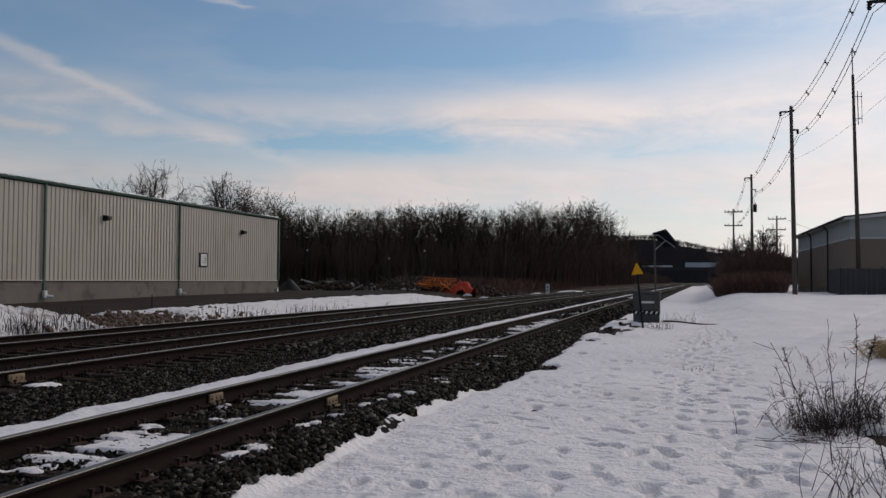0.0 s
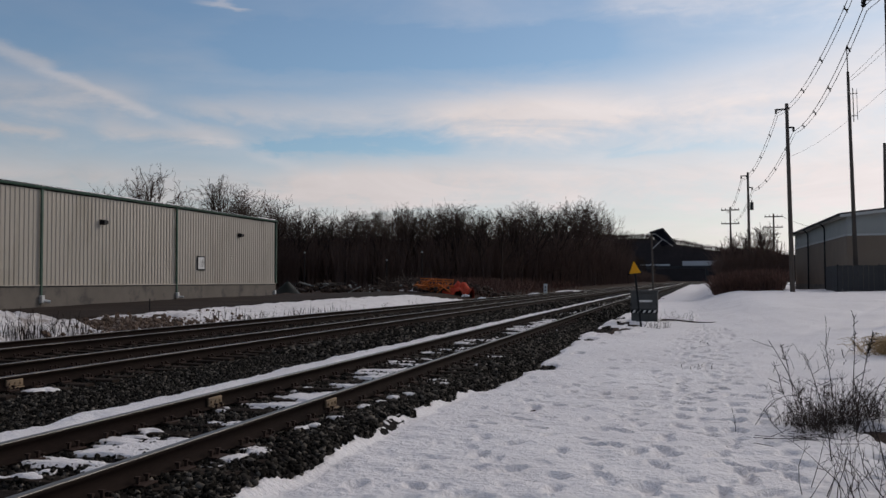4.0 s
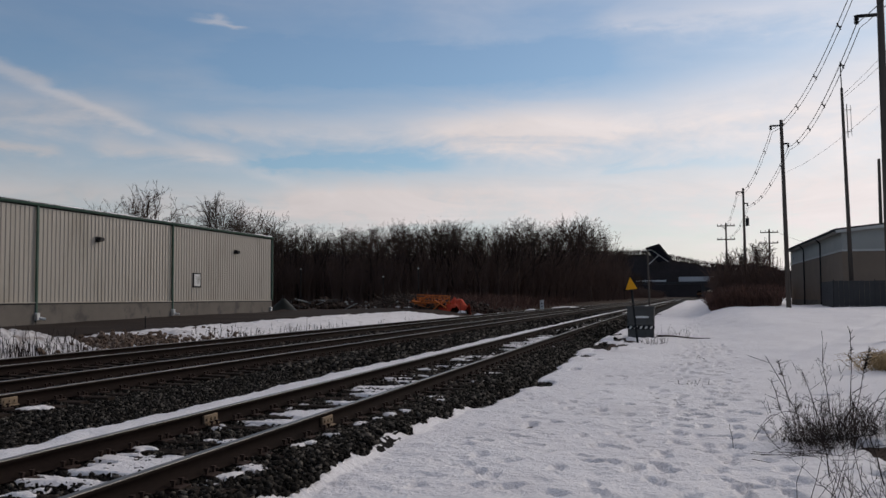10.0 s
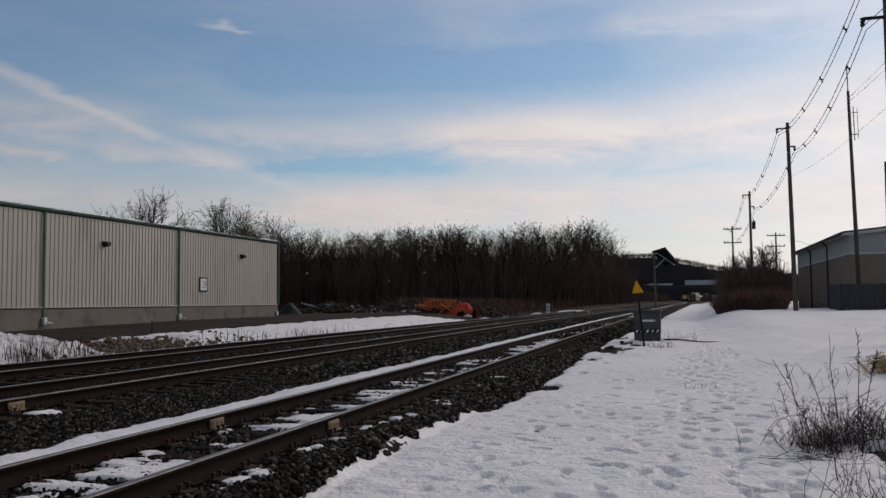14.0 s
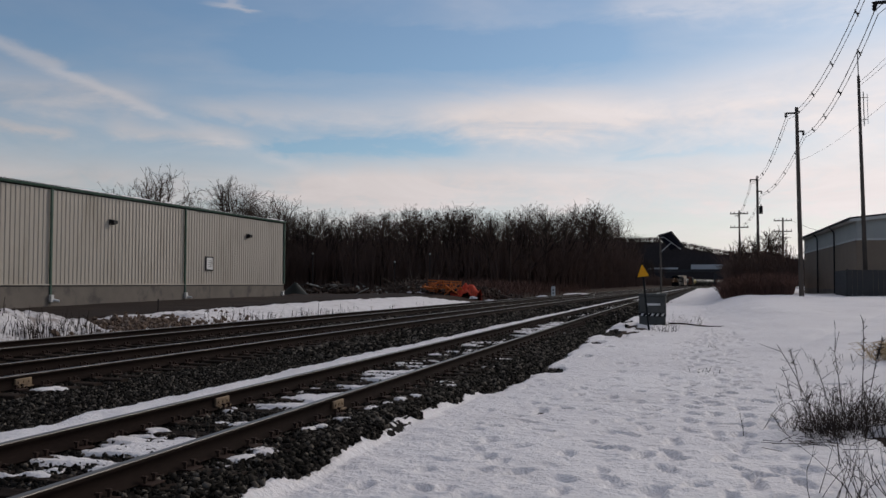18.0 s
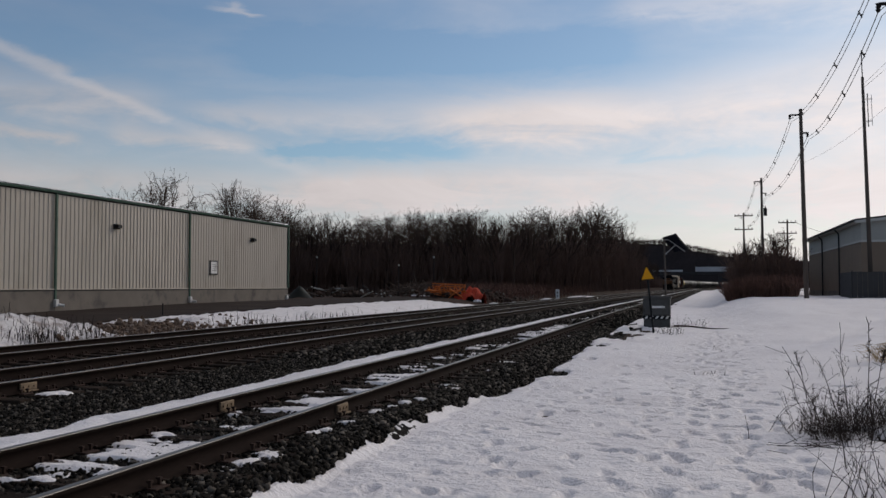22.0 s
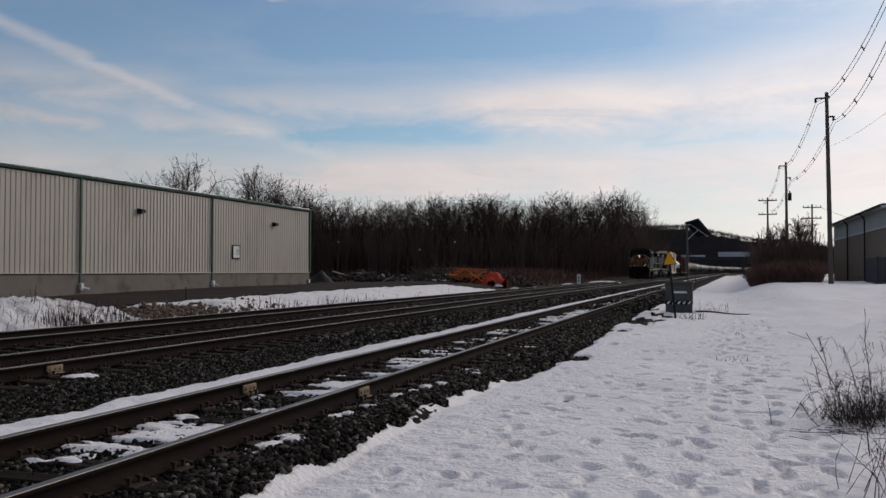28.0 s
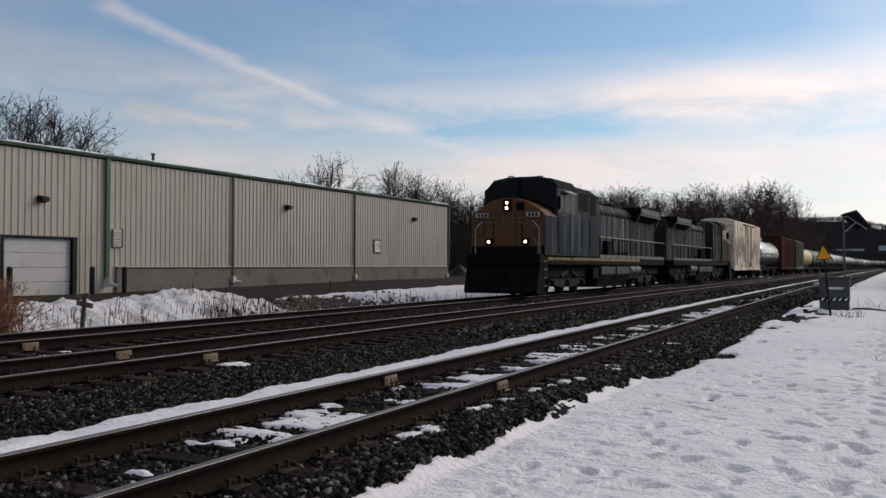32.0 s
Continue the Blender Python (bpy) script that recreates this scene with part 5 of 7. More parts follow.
def build_pile():
    """Heap of timber, fencing and rubble beside the lane's end."""
    rng = random.Random(31)
    g = lambda x, y: float(ground_z(x, y))
    bm = bmesh.new()
    for k in range(260):
        t = rng.random()
        x, y = -23.5 + 6.5 * t + rng.gauss(0, 1.3), 80 + rng.gauss(0, 2.2) + 6 * t
        r = rng.uniform(0.08, 0.30)
        q = bmesh.ops.create_icosphere(bm, subdivisions=1, radius=r, matrix=pose(x, y, g(x, y) + rng.uniform(0, 0.8) * math.exp(-(t - 0.5) ** 2 * 4), rng.uniform(0, 90), rng.uniform(0, 90)))
        for v in q["verts"]:
            v.co += Vector((rng.uniform(-r, r), rng.uniform(-r, r), rng.uniform(-r, r))) * 0.35
    tagged(part("rubble_heap", bm, "earth"), "heap of dark rubble and earth", "rubble", kind="stuff")
    pile = thing("orange_barrier", "broken orange plastic barrier fence leaning on the rubble", "barrier", pose(-22.9, 78.2, g(-22.9, 78.2) - 0.12))
    for k in range(13):
        part("board", one_box(-0.045, 0.045, -0.03, 0.03, 0, rng.uniform(0.45, 0.95)), "orange", pile, m=pose(0.26 * k - 0.5, rng.uniform(-0.4, 0.3), 0.35 + rng.uniform(0, 0.35), rng.uniform(-20, 20), rng.uniform(-30, 30)))
    for z in (0.62, 0.88, 1.15, 1.38):
        part("rail_board", one_box(-0.7, 2.6, -0.03, 0.03, z, z + 0.10), "orange", pile, m=pose(0.2, 0, 0, 0, rng.uniform(-7, 7), rng.uniform(-6, 6)))
    for k in range(12):
        ln = rng.uniform(0.5, 1.1)
        part("plank", one_box(-ln, ln, -0.08, 0.08, 0, 0.05), "orange", pile, m=pose(0.6 + rng.uniform(-1.4, 2.4), rng.uniform(-1, 0.2), 0.4 + rng.uniform(0, 0.8), rng.uniform(-25, 25), rng.uniform(-40, 40), rng.uniform(-30, 30)))
    # red sheet draped over a stack
    xs, ys = np.linspace(-1.1, 1.1, 22), np.linspace(-1.0, 1.0, 16)
    X, Y = np.meshgrid(xs, ys)
    Z = 0.95 * np.exp(-(np.abs((X + 0.3 * Y) / 0.80) ** 3.0)) * np.exp(-(np.abs(Y / 0.9) ** 3)) + 0.75 * fractal(X * 2.0, Y * 2.0, 131) + 0.55 * np.abs(fractal(X * 4, Y * 4, 133))
    i = (np.arange(15)[:, None] * 22 + np.arange(21)[None, :]).ravel()
    ob = from_arrays("tarpaulin", np.stack([X.ravel(), Y.ravel(), Z.ravel()], 1), np.stack([i, i + 1, i + 23, i + 22], 1), "red", smooth=False)
    ob.matrix_basis = pose(-19.8, 78.6, g(-19.8, 78.6) - 0.12, 0, 0, 12) @ Matrix.Diagonal((1.35, 1.1, 1.0, 1))
    tagged(ob, "crumpled faded red tarpaulin over a stack", "tarpaulin")
    # dry stems that have grown up through the heap
    segs = []
    for k in range(200):
        x, y = -21.4 + rng.gauss(0, 2.0), 79.6 + rng.gauss(0, 0.9)
        p = Vector((x, y, g(x, y)))
        d = Vector((rng.gauss(0, 0.5), rng.gauss(0, 0.5), 1)).normalized()
        segs.append((p, p + d * rng.uniform(0.4, 1.5), 0.025, 0.012))
    v, f = tubes_mesh(segs, 3, 0.012)
    tagged(from_arrays("heap_weeds", v, f, "red_brush"), "dry reddish stems growing through the rubble heap", "weeds", kind="stuff")
    for k, (x, y, rx, ry) in enumerate(((-17.4, 77.8, 0.35, 0.3), (-18.8, 77.5, 0.3, 0.3), (-15.8, 80, 0.4, 0.4), (-14.5, 90, 0.8, 1.0), (-24, 84, 1.3, 0.8), (-26.5, 86, 1.0, 0.8), (-13.6, 112, 1.6, 2.0), (-15.5, 96, 0.6, 0.8), (-22.5, 85, 0.8, 0.5))):
        tagged(snow_patch("snow_patch", x - float(bend(y)), y, rx, ry, g(x, y) + 0.10, 300 + k, 0.22), "lump of old snow on the rubble", "snow", "snow lumps")
    # pale scraps and lumps of snow along the foot of the wood, and low brush behind them
    bm = bmesh.new()
    for k in range(120):
        az, r = rng.uniform(6, 25), rng.uniform(84, 104)
        x, y = -r * math.sin(radians(az)), r * math.cos(radians(az))
        if x > -17.8 + float(bend(y)):
            continue
        s = rng.uniform(0.04, 0.13)
        q = bmesh.ops.create_icosphere(bm, subdivisions=1, radius=s, matrix=pose(x, y, g(x, y) + rng.uniform(0.0, 0.7), rng.uniform(0, 90), rng.uniform(0, 90)))
        for v in q["verts"]:
            v.co += Vector((rng.uniform(-s, s) * 1.2, rng.uniform(-s, s) * 0.5, rng.uniform(-s, s) * 0.3))
    tagged(part("pale_scraps", bm, "teal_wall"), "pale scraps and snow lumps at the foot of the wood", "rubble", kind="stuff")
    segs = []
    for k in range(4200):
        az, r = rng.uniform(2.5, 17), rng.uniform(90, 128)
        if az < 8:
            r += 40 * rng.random()
        x, y = -r * math.sin(radians(az)), r * math.cos(radians(az))
        if x > -18.5 + float(bend(y)):
            continue
        p = Vector((x, y, g(x, y) - 0.1))
        d = Vector((rng.gauss(0, 0.3), rng.gauss(0, 0.3), 1)).normalized()
        h = rng.uniform(0.6, 1.9)
        e = p + d * h * 0.5
        segs.append((p, e, 0.03, 0.02))
        for _ in range(3):
            segs.append((e, e + (d + Vector((rng.gauss(0, 0.5), rng.gauss(0, 0.5), 0))).normalized() * h * 0.5, 0.02, 0.012))
    v, f = tubes_mesh(segs, 3, 0.012)
    tagged(from_arrays("low_brush", v, f, "red_brush"), "low reddish brush at the foot of the wood", "brush", kind="stuff")
    # a dark green sheet over a small stack beyond the warehouse corner
    xs, ys = np.linspace(-1.3, 1.3, 16), np.linspace(-0.9, 0.9, 10)
    X, Y = np.meshgrid(xs, ys)
    Z = 1.25 * np.clip(1 - np.abs(X) / 1.25, 0, 1) * np.clip(1.3 - np.abs(Y) / 0.8, 0, 1) + 0.10 * fractal(X * 2.5, Y * 2.5, 141)
    i = (np.arange(9)[:, None] * 16 + np.arange(15)[None, :]).ravel()
    ob = from_arrays("tarpaulin", np.stack([X.ravel(), Y.ravel(), Z.ravel()], 1), np.stack([i, i + 1, i + 17, i + 16], 1), "green_sheet", smooth=True)
    gx, gy = -78 * math.sin(radians(25.2)), 78 * math.cos(radians(25.2))
    ob.matrix_basis = pose(gx, gy, g(gx, gy) - 0.1, 0, 0, 20)
    tagged(ob, "dark green tarpaulin tented over a small stack", "tarpaulin")
    # pale sawn logs thrown on a dark mound
    lp = thing("log_pile", "pale weathered logs thrown on a dark mound", "logs", pose(-84 * math.sin(radians(22.6)), 84 * math.cos(radians(22.6)), 0.25, 0, 0, 22))
    bm = bmesh.new()
    for k in range(70):
        r = rng.uniform(0.12, 0.32)
        x = rng.gauss(0, 1.7)
        bmesh.ops.create_icosphere(bm, subdivisions=1, radius=r, matrix=pose(x, 0.8 + rng.gauss(0, 0.5), 0.2 + 0.9 * math.exp(-(x / 1.8) ** 2) * rng.random(), rng.uniform(0, 90), rng.uniform(0, 90)))
    tagged(part("mound", bm, "earth", lp, "dark earth mound"), kind="stuff")
    for k in range(11):
        ln, r = rng.uniform(0.6, 1.9), rng.uniform(0.035, 0.085)
        bm = bmesh.new()
        tube(bm, (-ln / 2, 0, 0), (ln / 2, 0, 0), r, r * 0.8, n=9)
        part("log", bm, "wood_pole" if k % 3 else "teal_wall", lp, m=pose(rng.gauss(-0.4, 1.7), rng.uniform(-0.6, 0.1), 0.25 + rng.uniform(0, 0.75), 0, rng.uniform(-26, 26), rng.uniform(-40, 40)))
    # heap of felled branches
    segs = []
    for k in range(420):
        x, y = -27 + rng.gauss(0, 2.4), 88 + rng.gauss(0, 2.5)
        p = Vector((x, y, g(x, y) + rng.uniform(0, 1.3) * math.exp(-((x + 27) / 3) ** 2)))
        d = Vector((rng.gauss(0, 1), rng.gauss(0, 1), rng.gauss(0.15, 0.3))).normalized()
        segs.append((p, p + d * rng.uniform(0.8, 2.6), 0.05, 0.02))
    v, f = tubes_mesh(segs, 4, 0.02)
    tagged(from_arrays("brush_pile", v, f, "twig"), "grey heap of cut branches beside the lane", "branches", kind="stuff")


# ---- poles, wires and the mast ----
def wire(bm, p, q, sag, r=0.02, n=14):
    p, q = Vector(p), Vector(q)
    pts = [p.lerp(q, k / n) - Vector((0, 0, sag * 4 * k / n * (1 - k / n))) for k in range(n + 1)]
    rings = []
    for e in pts:
        rings.append([bm.verts.new(e + Vector((a * r, 0, b * r))) for a, b in ((1, 0), (0, 1), (-1, 0), (0, -1))])
    for a, b in zip(rings[:-1], rings[1:]):
        for k in range(4):
            bm.faces.new((a[k], a[(k + 1) % 4], b[(k + 1) % 4], b[k]))
    bm.faces.new(rings[0])
    bm.faces.new(rings[-1])
    return pts


def build_lamp_posts():
    for az, r, top in ((24.1, 96, 4.4), (18.8, 98, 3.6), (16.5, 92, 4.3)):
        x, y = -r * math.sin(radians(az)), r * math.cos(radians(az))
        z = float(ground_z(x, y))
        p = thing("lamp_post", "thin dark lamp post with a small pale globe", "street lamp", group="lamp posts by the wood")
        part("post", rods([((x, y, z - 0.2), (x, y, top))], 0.05, 8), "black", p)
        bm = bmesh.new()
        bmesh.ops.create_uvsphere(bm, u_segments=10, v_segments=8, radius=0.10, matrix=pose(x, y, top + 0.09))
        part("globe", bm, "teal_wall", p, smooth=True)


def build_poles():
    px = 6.5
    spots = [(px + 0.1, 1.0, 12.4), (px + 0.05, 30.6, 12.4), (px, 57.6, 12.25), (px, 90.0, 11.85), (px, 121.6, 11.0)]
    for i, (x, y, top) in enumerate(spots):
        z0 = float(field_z(x, y)) - 0.1
        p = thing("utility_pole", "tall weathered wooden utility pole with insulator brackets", "utility pole", group="utility poles along the line")
        bm = bmesh.new()
        tube(bm, (x + (0.16 if i == 2 else 0.05), y, z0 - 0.3), (x, y, top), 0.155, 0.10, n=12)
        part("pole", bm, "wood_pole", p, smooth=True)
        if i < 4:
            for side, z in ((-1, top - 0.35), (0.6 if i != 1 else -1.15, top - (1.5 if i > 1 else 2.0))):
                bm = bmesh.new()
                box(bm, x, x + side * 0.62, y - 0.04, y + 0.04, z - 0.05, z + 0.05, 0.01)
                a = part("bracket", bm, "black", p)
                bm = bmesh.new()
                for k in range(3):
                    tube(bm, (x + side * 0.62, y, z + 0.02 - k * 0.1), (x + side * 0.62, y, z - 0.06 - k * 0.1), 0.09, 0.05, n=8)
                part("insulator", bm, "black", a)
        else:
            for z in (top - 0.4, top - 2.2):
                bm = bmesh.new()
                box(bm, x - 1.15, x + 1.15, y - 0.06, y + 0.06, z - 0.07, z + 0.07, 0.01)
                a = part("crossarm", bm, "wood_pole", p)
                for dx in (-1.05, -0.6, 0.6, 1.05):
                    part("insulator", rods([((x + dx, y, z + 0.07), (x + dx, y, z + 0.26))], 0.05), "black", a)
        if i == 3:
            bm = bmesh.new()
            tube(bm, (x + 0.32, y, top - 3.7), (x + 0.32, y, top - 2.95), 0.17, n=12)
            tube(bm, (x + 0.32, y, top - 2.95), (x + 0.32, y, top - 2.75), 0.05, n=8)
            part("transformer", bm, "black", p, "dark pole transformer")
    # bundled spacer cable: two conductors and spacers, span by span
    for j, ((x0, y0, t0), (x1, y1, t1)) in enumerate(zip(spots[:-1], spots[1:])):
        for side, drop in ((-1, 0.35), (1, 2.0)):
            s0, s1 = (-1.15 if j == 1 else 0.6) if side > 0 else -1, (-1.15 if j == 0 else 0.6) if side > 0 else -1
            d0, d1 = (drop - 0.5 if side > 0 and j > 1 else drop), (drop - 0.5 if side > 0 and j > 0 else drop)
            cab = thing("spacer_cable", "bundled overhead cable with small spacers", "overhead cable", group="overhead cables")
            a, b = (x0 + s0 * 0.62, y0, t0 - d0 - 0.25), (x1 + s1 * 0.62, y1, t1 - d1 - 0.25)
            bm = bmesh.new()
            pts = wire(bm, a, b, 1.0 if side < 0 else 0.75, 0.016)
            part("conductor", bm, "wire", cab)
            bm = bmesh.new()
            low = wire(bm, Vector(a) + Vector((0.10, 0, -0.13)), Vector(b) + Vector((0.10, 0, -0.13)), 1.02 if side < 0 else 0.77, 0.014)
            part("conductor", bm, "wire", cab)
            for k in (2, 5, 8, 11):
                bm = bmesh.new()
                tube(bm, pts[k] + Vector((-0.01, 0, 0.06)), low[k] + Vector((0.01, 0, -0.06)), 0.024, n=6)
                tube(bm, (pts[k] + low[k]) / 2 + Vector((-0.10, 0, 0.02)), (pts[k] + low[k]) / 2 + Vector((0.10, 0, -0.02)), 0.02, n=6)
                part("spacer", bm, "black", cab)
    bm = bmesh.new()
    wire(bm, (px, 30.6, 7.5), (px, 57.6, 8.9), 0.3, 0.006)
    tagged(part("service_wire", bm, "wire"), "thin sagging service wire", "overhead cable")
    # pole with two arms behind the thicket, and one beside the long building
    for x, y, top, arms in ((12.7, 130, 10.6, 2), (15.7, 75.5, 12.1, 0)):
        p = thing("utility_pole", "dark wooden utility pole behind the thicket" if arms else "plain wooden pole beside the long building", "utility pole", group="utility poles along the line")
        bm = bmesh.new()
        tube(bm, (x, y, 0.2), (x, y, top), 0.17, 0.11, n=10)
        part("pole", bm, "wood_pole", p, smooth=True)
        for k in range(arms):
            a = part("crossarm", one_box(x - 1.2, x + 1.2, y - 0.06, y + 0.06, top - 0.5 - 1.5 * k, top - 0.36 - 1.5 * k), "wood_pole", p)
            for dx in (-1.1, -0.5, 0.5, 1.1):
                part("insulator", rods([((x + dx, y, top - 0.36 - 1.5 * k), (x + dx, y, top - 0.15 - 1.5 * k))], 0.05), "black", a)
    bm = bmesh.new()
    wire(bm, (13.8, 130, 10.2), (18.6, 96, 6.3), 0.8, 0.02)
    tagged(part("service_wire", bm, "wire"), "thin sagging service wire", "overhead cable")
    # the antenna mast
    mast = thing("antenna_mast", "slim dark antenna mast with whip and side dipoles", "antenna mast")
    bm = bmesh.new()
    tube(bm, (11.42, 64, 0.3), (11.14, 64, 15.4), 0.16, 0.09, n=12)
    part("pole", bm, "wood_pole", mast, smooth=True)
    for dz in (0.0, 0.8):
        bm = bmesh.new()
        wire(bm, (11.15, 64, 14.9 - dz * 0.3), (15.0, 54, 19.0 - dz), 0.3, 0.014)
        tagged(part("service_wire", bm, "wire"), "dark cable running up from the antenna mast", "overhead cable")
    part("whip", rods([((11.14, 64, 15.3), (11.10, 64, 17.2))], 0.035), "black", mast)
    for dx, z0, z1, r in ((0.26, 12.0, 14.3, 0.03), (0.50, 12.1, 14.2, 0.018)):
        part("dipole", rods([((11.20 + dx, 64, z0), (11.16 + dx, 64, z1))], r), "black" if r > 0.02 else "galv", mast)
    for z in (12.4, 13.9):
        part("arm", rods([((11.18, 64, z), (11.72, 64, z))], 0.022), "black", mast)


# ---- the long building, its fence, the thicket ----
def build_long_building():
    b = thing("long_building", "long low building with brown walls and a grey-green upper band", "building", pose(11.55, 68.1, 0.4))
    L, W, band, eave = 29.2, 34.0, 4.15, 5.62
    rise = 0.10                 # the roof climbs slowly to its ridge
    for nm, z0, z1, ma in (("lower_wall", -0.6, band, "brown_wall"), ("upper_wall", band, eave, "teal_wall")):
        bm = bmesh.new()
        box(bm, 0, 0.3, 0, L, z0, z1)
        box(bm, 0.3, W, 0, 0.3, z0, z1)
        box(bm, 0.3, W, L - 0.3, L, z0, z1)
        box(bm, W - 0.3, W, 0.3, L - 0.3, z0, z1)
        part(nm, bm, ma, b)
    bm = bmesh.new()
    prism(bm, [(0, eave), (W, eave), (W / 2, eave + rise * W / 2)], 0.0, 0.3)
    part("gable", bm, "teal_wall", b)
    part("band_trim", one_box(-0.05, -0.005, -0.05, L, band - 0.07, band + 0.07), "pale_trim", b, "pale trim line")
    part("band_trim", one_box(-0.05, W, -0.05, -0.005, band - 0.07, band + 0.07), "pale_trim", b, "pale trim line")
    part("base_course", one_box(-0.04, -0.005, -0.04, L, -0.6, 0.55), "concrete", b, "grey base course")
    bm = bmesh.new()
    prism(bm, [(-0.45, eave - 0.05), (-0.45, eave + 0.10), (W / 2, eave + 0.22 + rise * W / 2), (W + 0.45, eave + 0.10), (W + 0.45, eave - 0.05), (W / 2, eave + 0.08 + rise * W / 2)], -0.35, L + 0.3)
    part("roof", bm, "dark_roof", b)
    bm = bmesh.new()
    prism(bm, [(-0.44, eave - 0.22), (-0.44, eave - 0.02), (W / 2, eave + rise * W / 2 + 0.06), (W / 2, eave + rise * W / 2 - 0.16)], -0.36, -0.30)
    part("fascia", bm, "pale_trim", b, "pale eaves board")
    part("gutter", one_box(-0.60, -0.45, -0.36, L + 0.3, eave - 0.10, eave + 0.06, 0.02), "dark_roof", b, "dark eaves gutter")
    part("soffit", one_box(-0.45, -0.01, -0.30, L, eave - 0.16, eave - 0.06), "pale_trim", b, "pale soffit board")
    for y in (9.0, 18.6):
        bm = bmesh.new()
        tube(bm, (-0.14, y, -0.4), (-0.14, y, eave - 0.45), 0.06, n=8)
        tube(bm, (-0.14, y, eave - 0.45), (-0.50, y - 0.1, eave - 0.08), 0.06, n=8)
        part("downspout", bm, "black", b)
    f = thing("slatted_fence", "dark slatted privacy fence before the long building", "fence", pose(9.7, 60.5, 0.45, 0, 0, -2))
    n = 56
    for k in range(n):
        part("slat", one_box(k * 0.30, k * 0.30 + 0.285, -0.015, 0.015, 0.0, 1.80 + 0.012 * math.sin(k * 1.7)), "fence", f)
    for k in range(0, n + 1, 8):
        part("post", rods([((k * 0.30, 0.06, -0.4), (k * 0.30, 0.06, 1.88))], 0.035, 8), "black", f)
    for z in (0.3, 1.3):
        part("rail", one_box(0, n * 0.30, 0.02, 0.05, z, z + 0.06), "black", f)
    for k in range(20):
        part("slat", one_box(-0.03, 0.0, 0.08 + k * 0.30, 0.365 + k * 0.30, 0.0, 1.80), "fence", f)


def build_thicket():
    rng = random.Random(57)
    # reddish brush in front, dark saplings behind
    segs = []
    for k in range(2600):
        x = 2.5 + 5.4 * rng.random()
        y = 60 + 8 * rng.random() + (7.6 - x) * 1.2
        if x > 0.106 * y:
            continue
        z = float(field_z(x, y)) - 0.1
        h = rng.uniform(0.8, 1.7)
        p = Vector((x, y, z))
        d = Vector((rng.gauss(0, 0.25), rng.gauss(0, 0.25), 1)).normalized()
        e = p + d * h * 0.55
        segs.append((p, e, 0.022, 0.015))
        for _ in range(3):
            dd = (d + Vector((rng.gauss(0, 0.5), rng.gauss(0, 0.5), rng.gauss(0, 0.3)))).normalized()
            segs.append((e, e + dd * h * 0.5, 0.014, 0.008))
    v, f = tubes_mesh(segs, 3, 0.008)
    tagged(from_arrays("red_brush", v, f, "red_brush"), "low thicket of reddish brown brush at the edge of the snow", "brush", kind="stuff")
    segs = []
    for k in range(3000):
        t = rng.random()
        y = 72 + 75 * t
        x = 0.042 * y + (8.5 + 1.5 * t) * rng.random()
        if x > 0.108 * y:
            continue
        z = float(field_z(x, y)) - 0.1
        h = rng.uniform(1.5, 4.6)
        p = Vector((x, y, z))
        d = Vector((rng.gauss(0, 0.12), rng.gauss(0, 0.12), 1)).normalized()
        e = p + d * h * 0.45
        segs.append((p, e, 0.05, 0.035))
        for _ in range(5):
            dd = (d + Vector((rng.gauss(0, 0.4), rng.gauss(0, 0.4), rng.gauss(0.1, 0.3)))).normalized()
            segs.append((e, e + dd * h * rng.uniform(0.3, 0.6), 0.028, 0.012))
    v, f = tubes_mesh(segs, 3, 0.012)
    tagged(from_arrays("thicket", v, f, "thicket"), "dark bare thicket beside the tracks", "thicket", kind="stuff")
    t0 = thing("tree", "small bare tree in the thicket with fine twigs", "tree", group="bare trees in the thicket")
    for ob in tree_meshes(91, 6.4, 1.0, 0.09):
        ob.parent = t0
    first = True
    for x, y, s in ((5.2, 84, 0.70), (6.6, 80, 0.78), (7.6, 86, 0.82), (4.9, 94, 0.6), (6.9, 104, 0.92)):
        m = pose(x, y, float(field_z(x, y)), 0, 0, rng.uniform(0, 360)) @ Matrix.Diagonal((s, s, s, 1))
        c = t0 if first else copy_thing(t0, Matrix())
        c.matrix_basis = m
        first = False


def stem_mesh(pts, r0, r1, sides=5):
    """One unbroken tapering stem through the points."""
    bm = bmesh.new()
    rings = []
    for k, p in enumerate(pts):
        d = (pts[min(k + 1, len(pts) - 1)] - pts[max(k - 1, 0)]).normalized()
        u = d.orthogonal().normalized()
        v = d.cross(u)
        r = r0 + (r1 - r0) * k / (len(pts) - 1)
        rings.append([bm.verts.new(p + (u * math.cos(a) + v * math.sin(a)) * r) for a in (i * 2 * math.pi / sides for i in range(sides))])
    for a, b in zip(rings[:-1], rings[1:]):
        for i in range(sides):
            bm.faces.new((a[i], a[(i + 1) % sides], b[(i + 1) % sides], b[i]))
    bm.faces.new(rings[0])
    bm.faces.new(rings[-1])
    bmesh.ops.recalc_face_normals(bm, faces=bm.faces)
    return bm


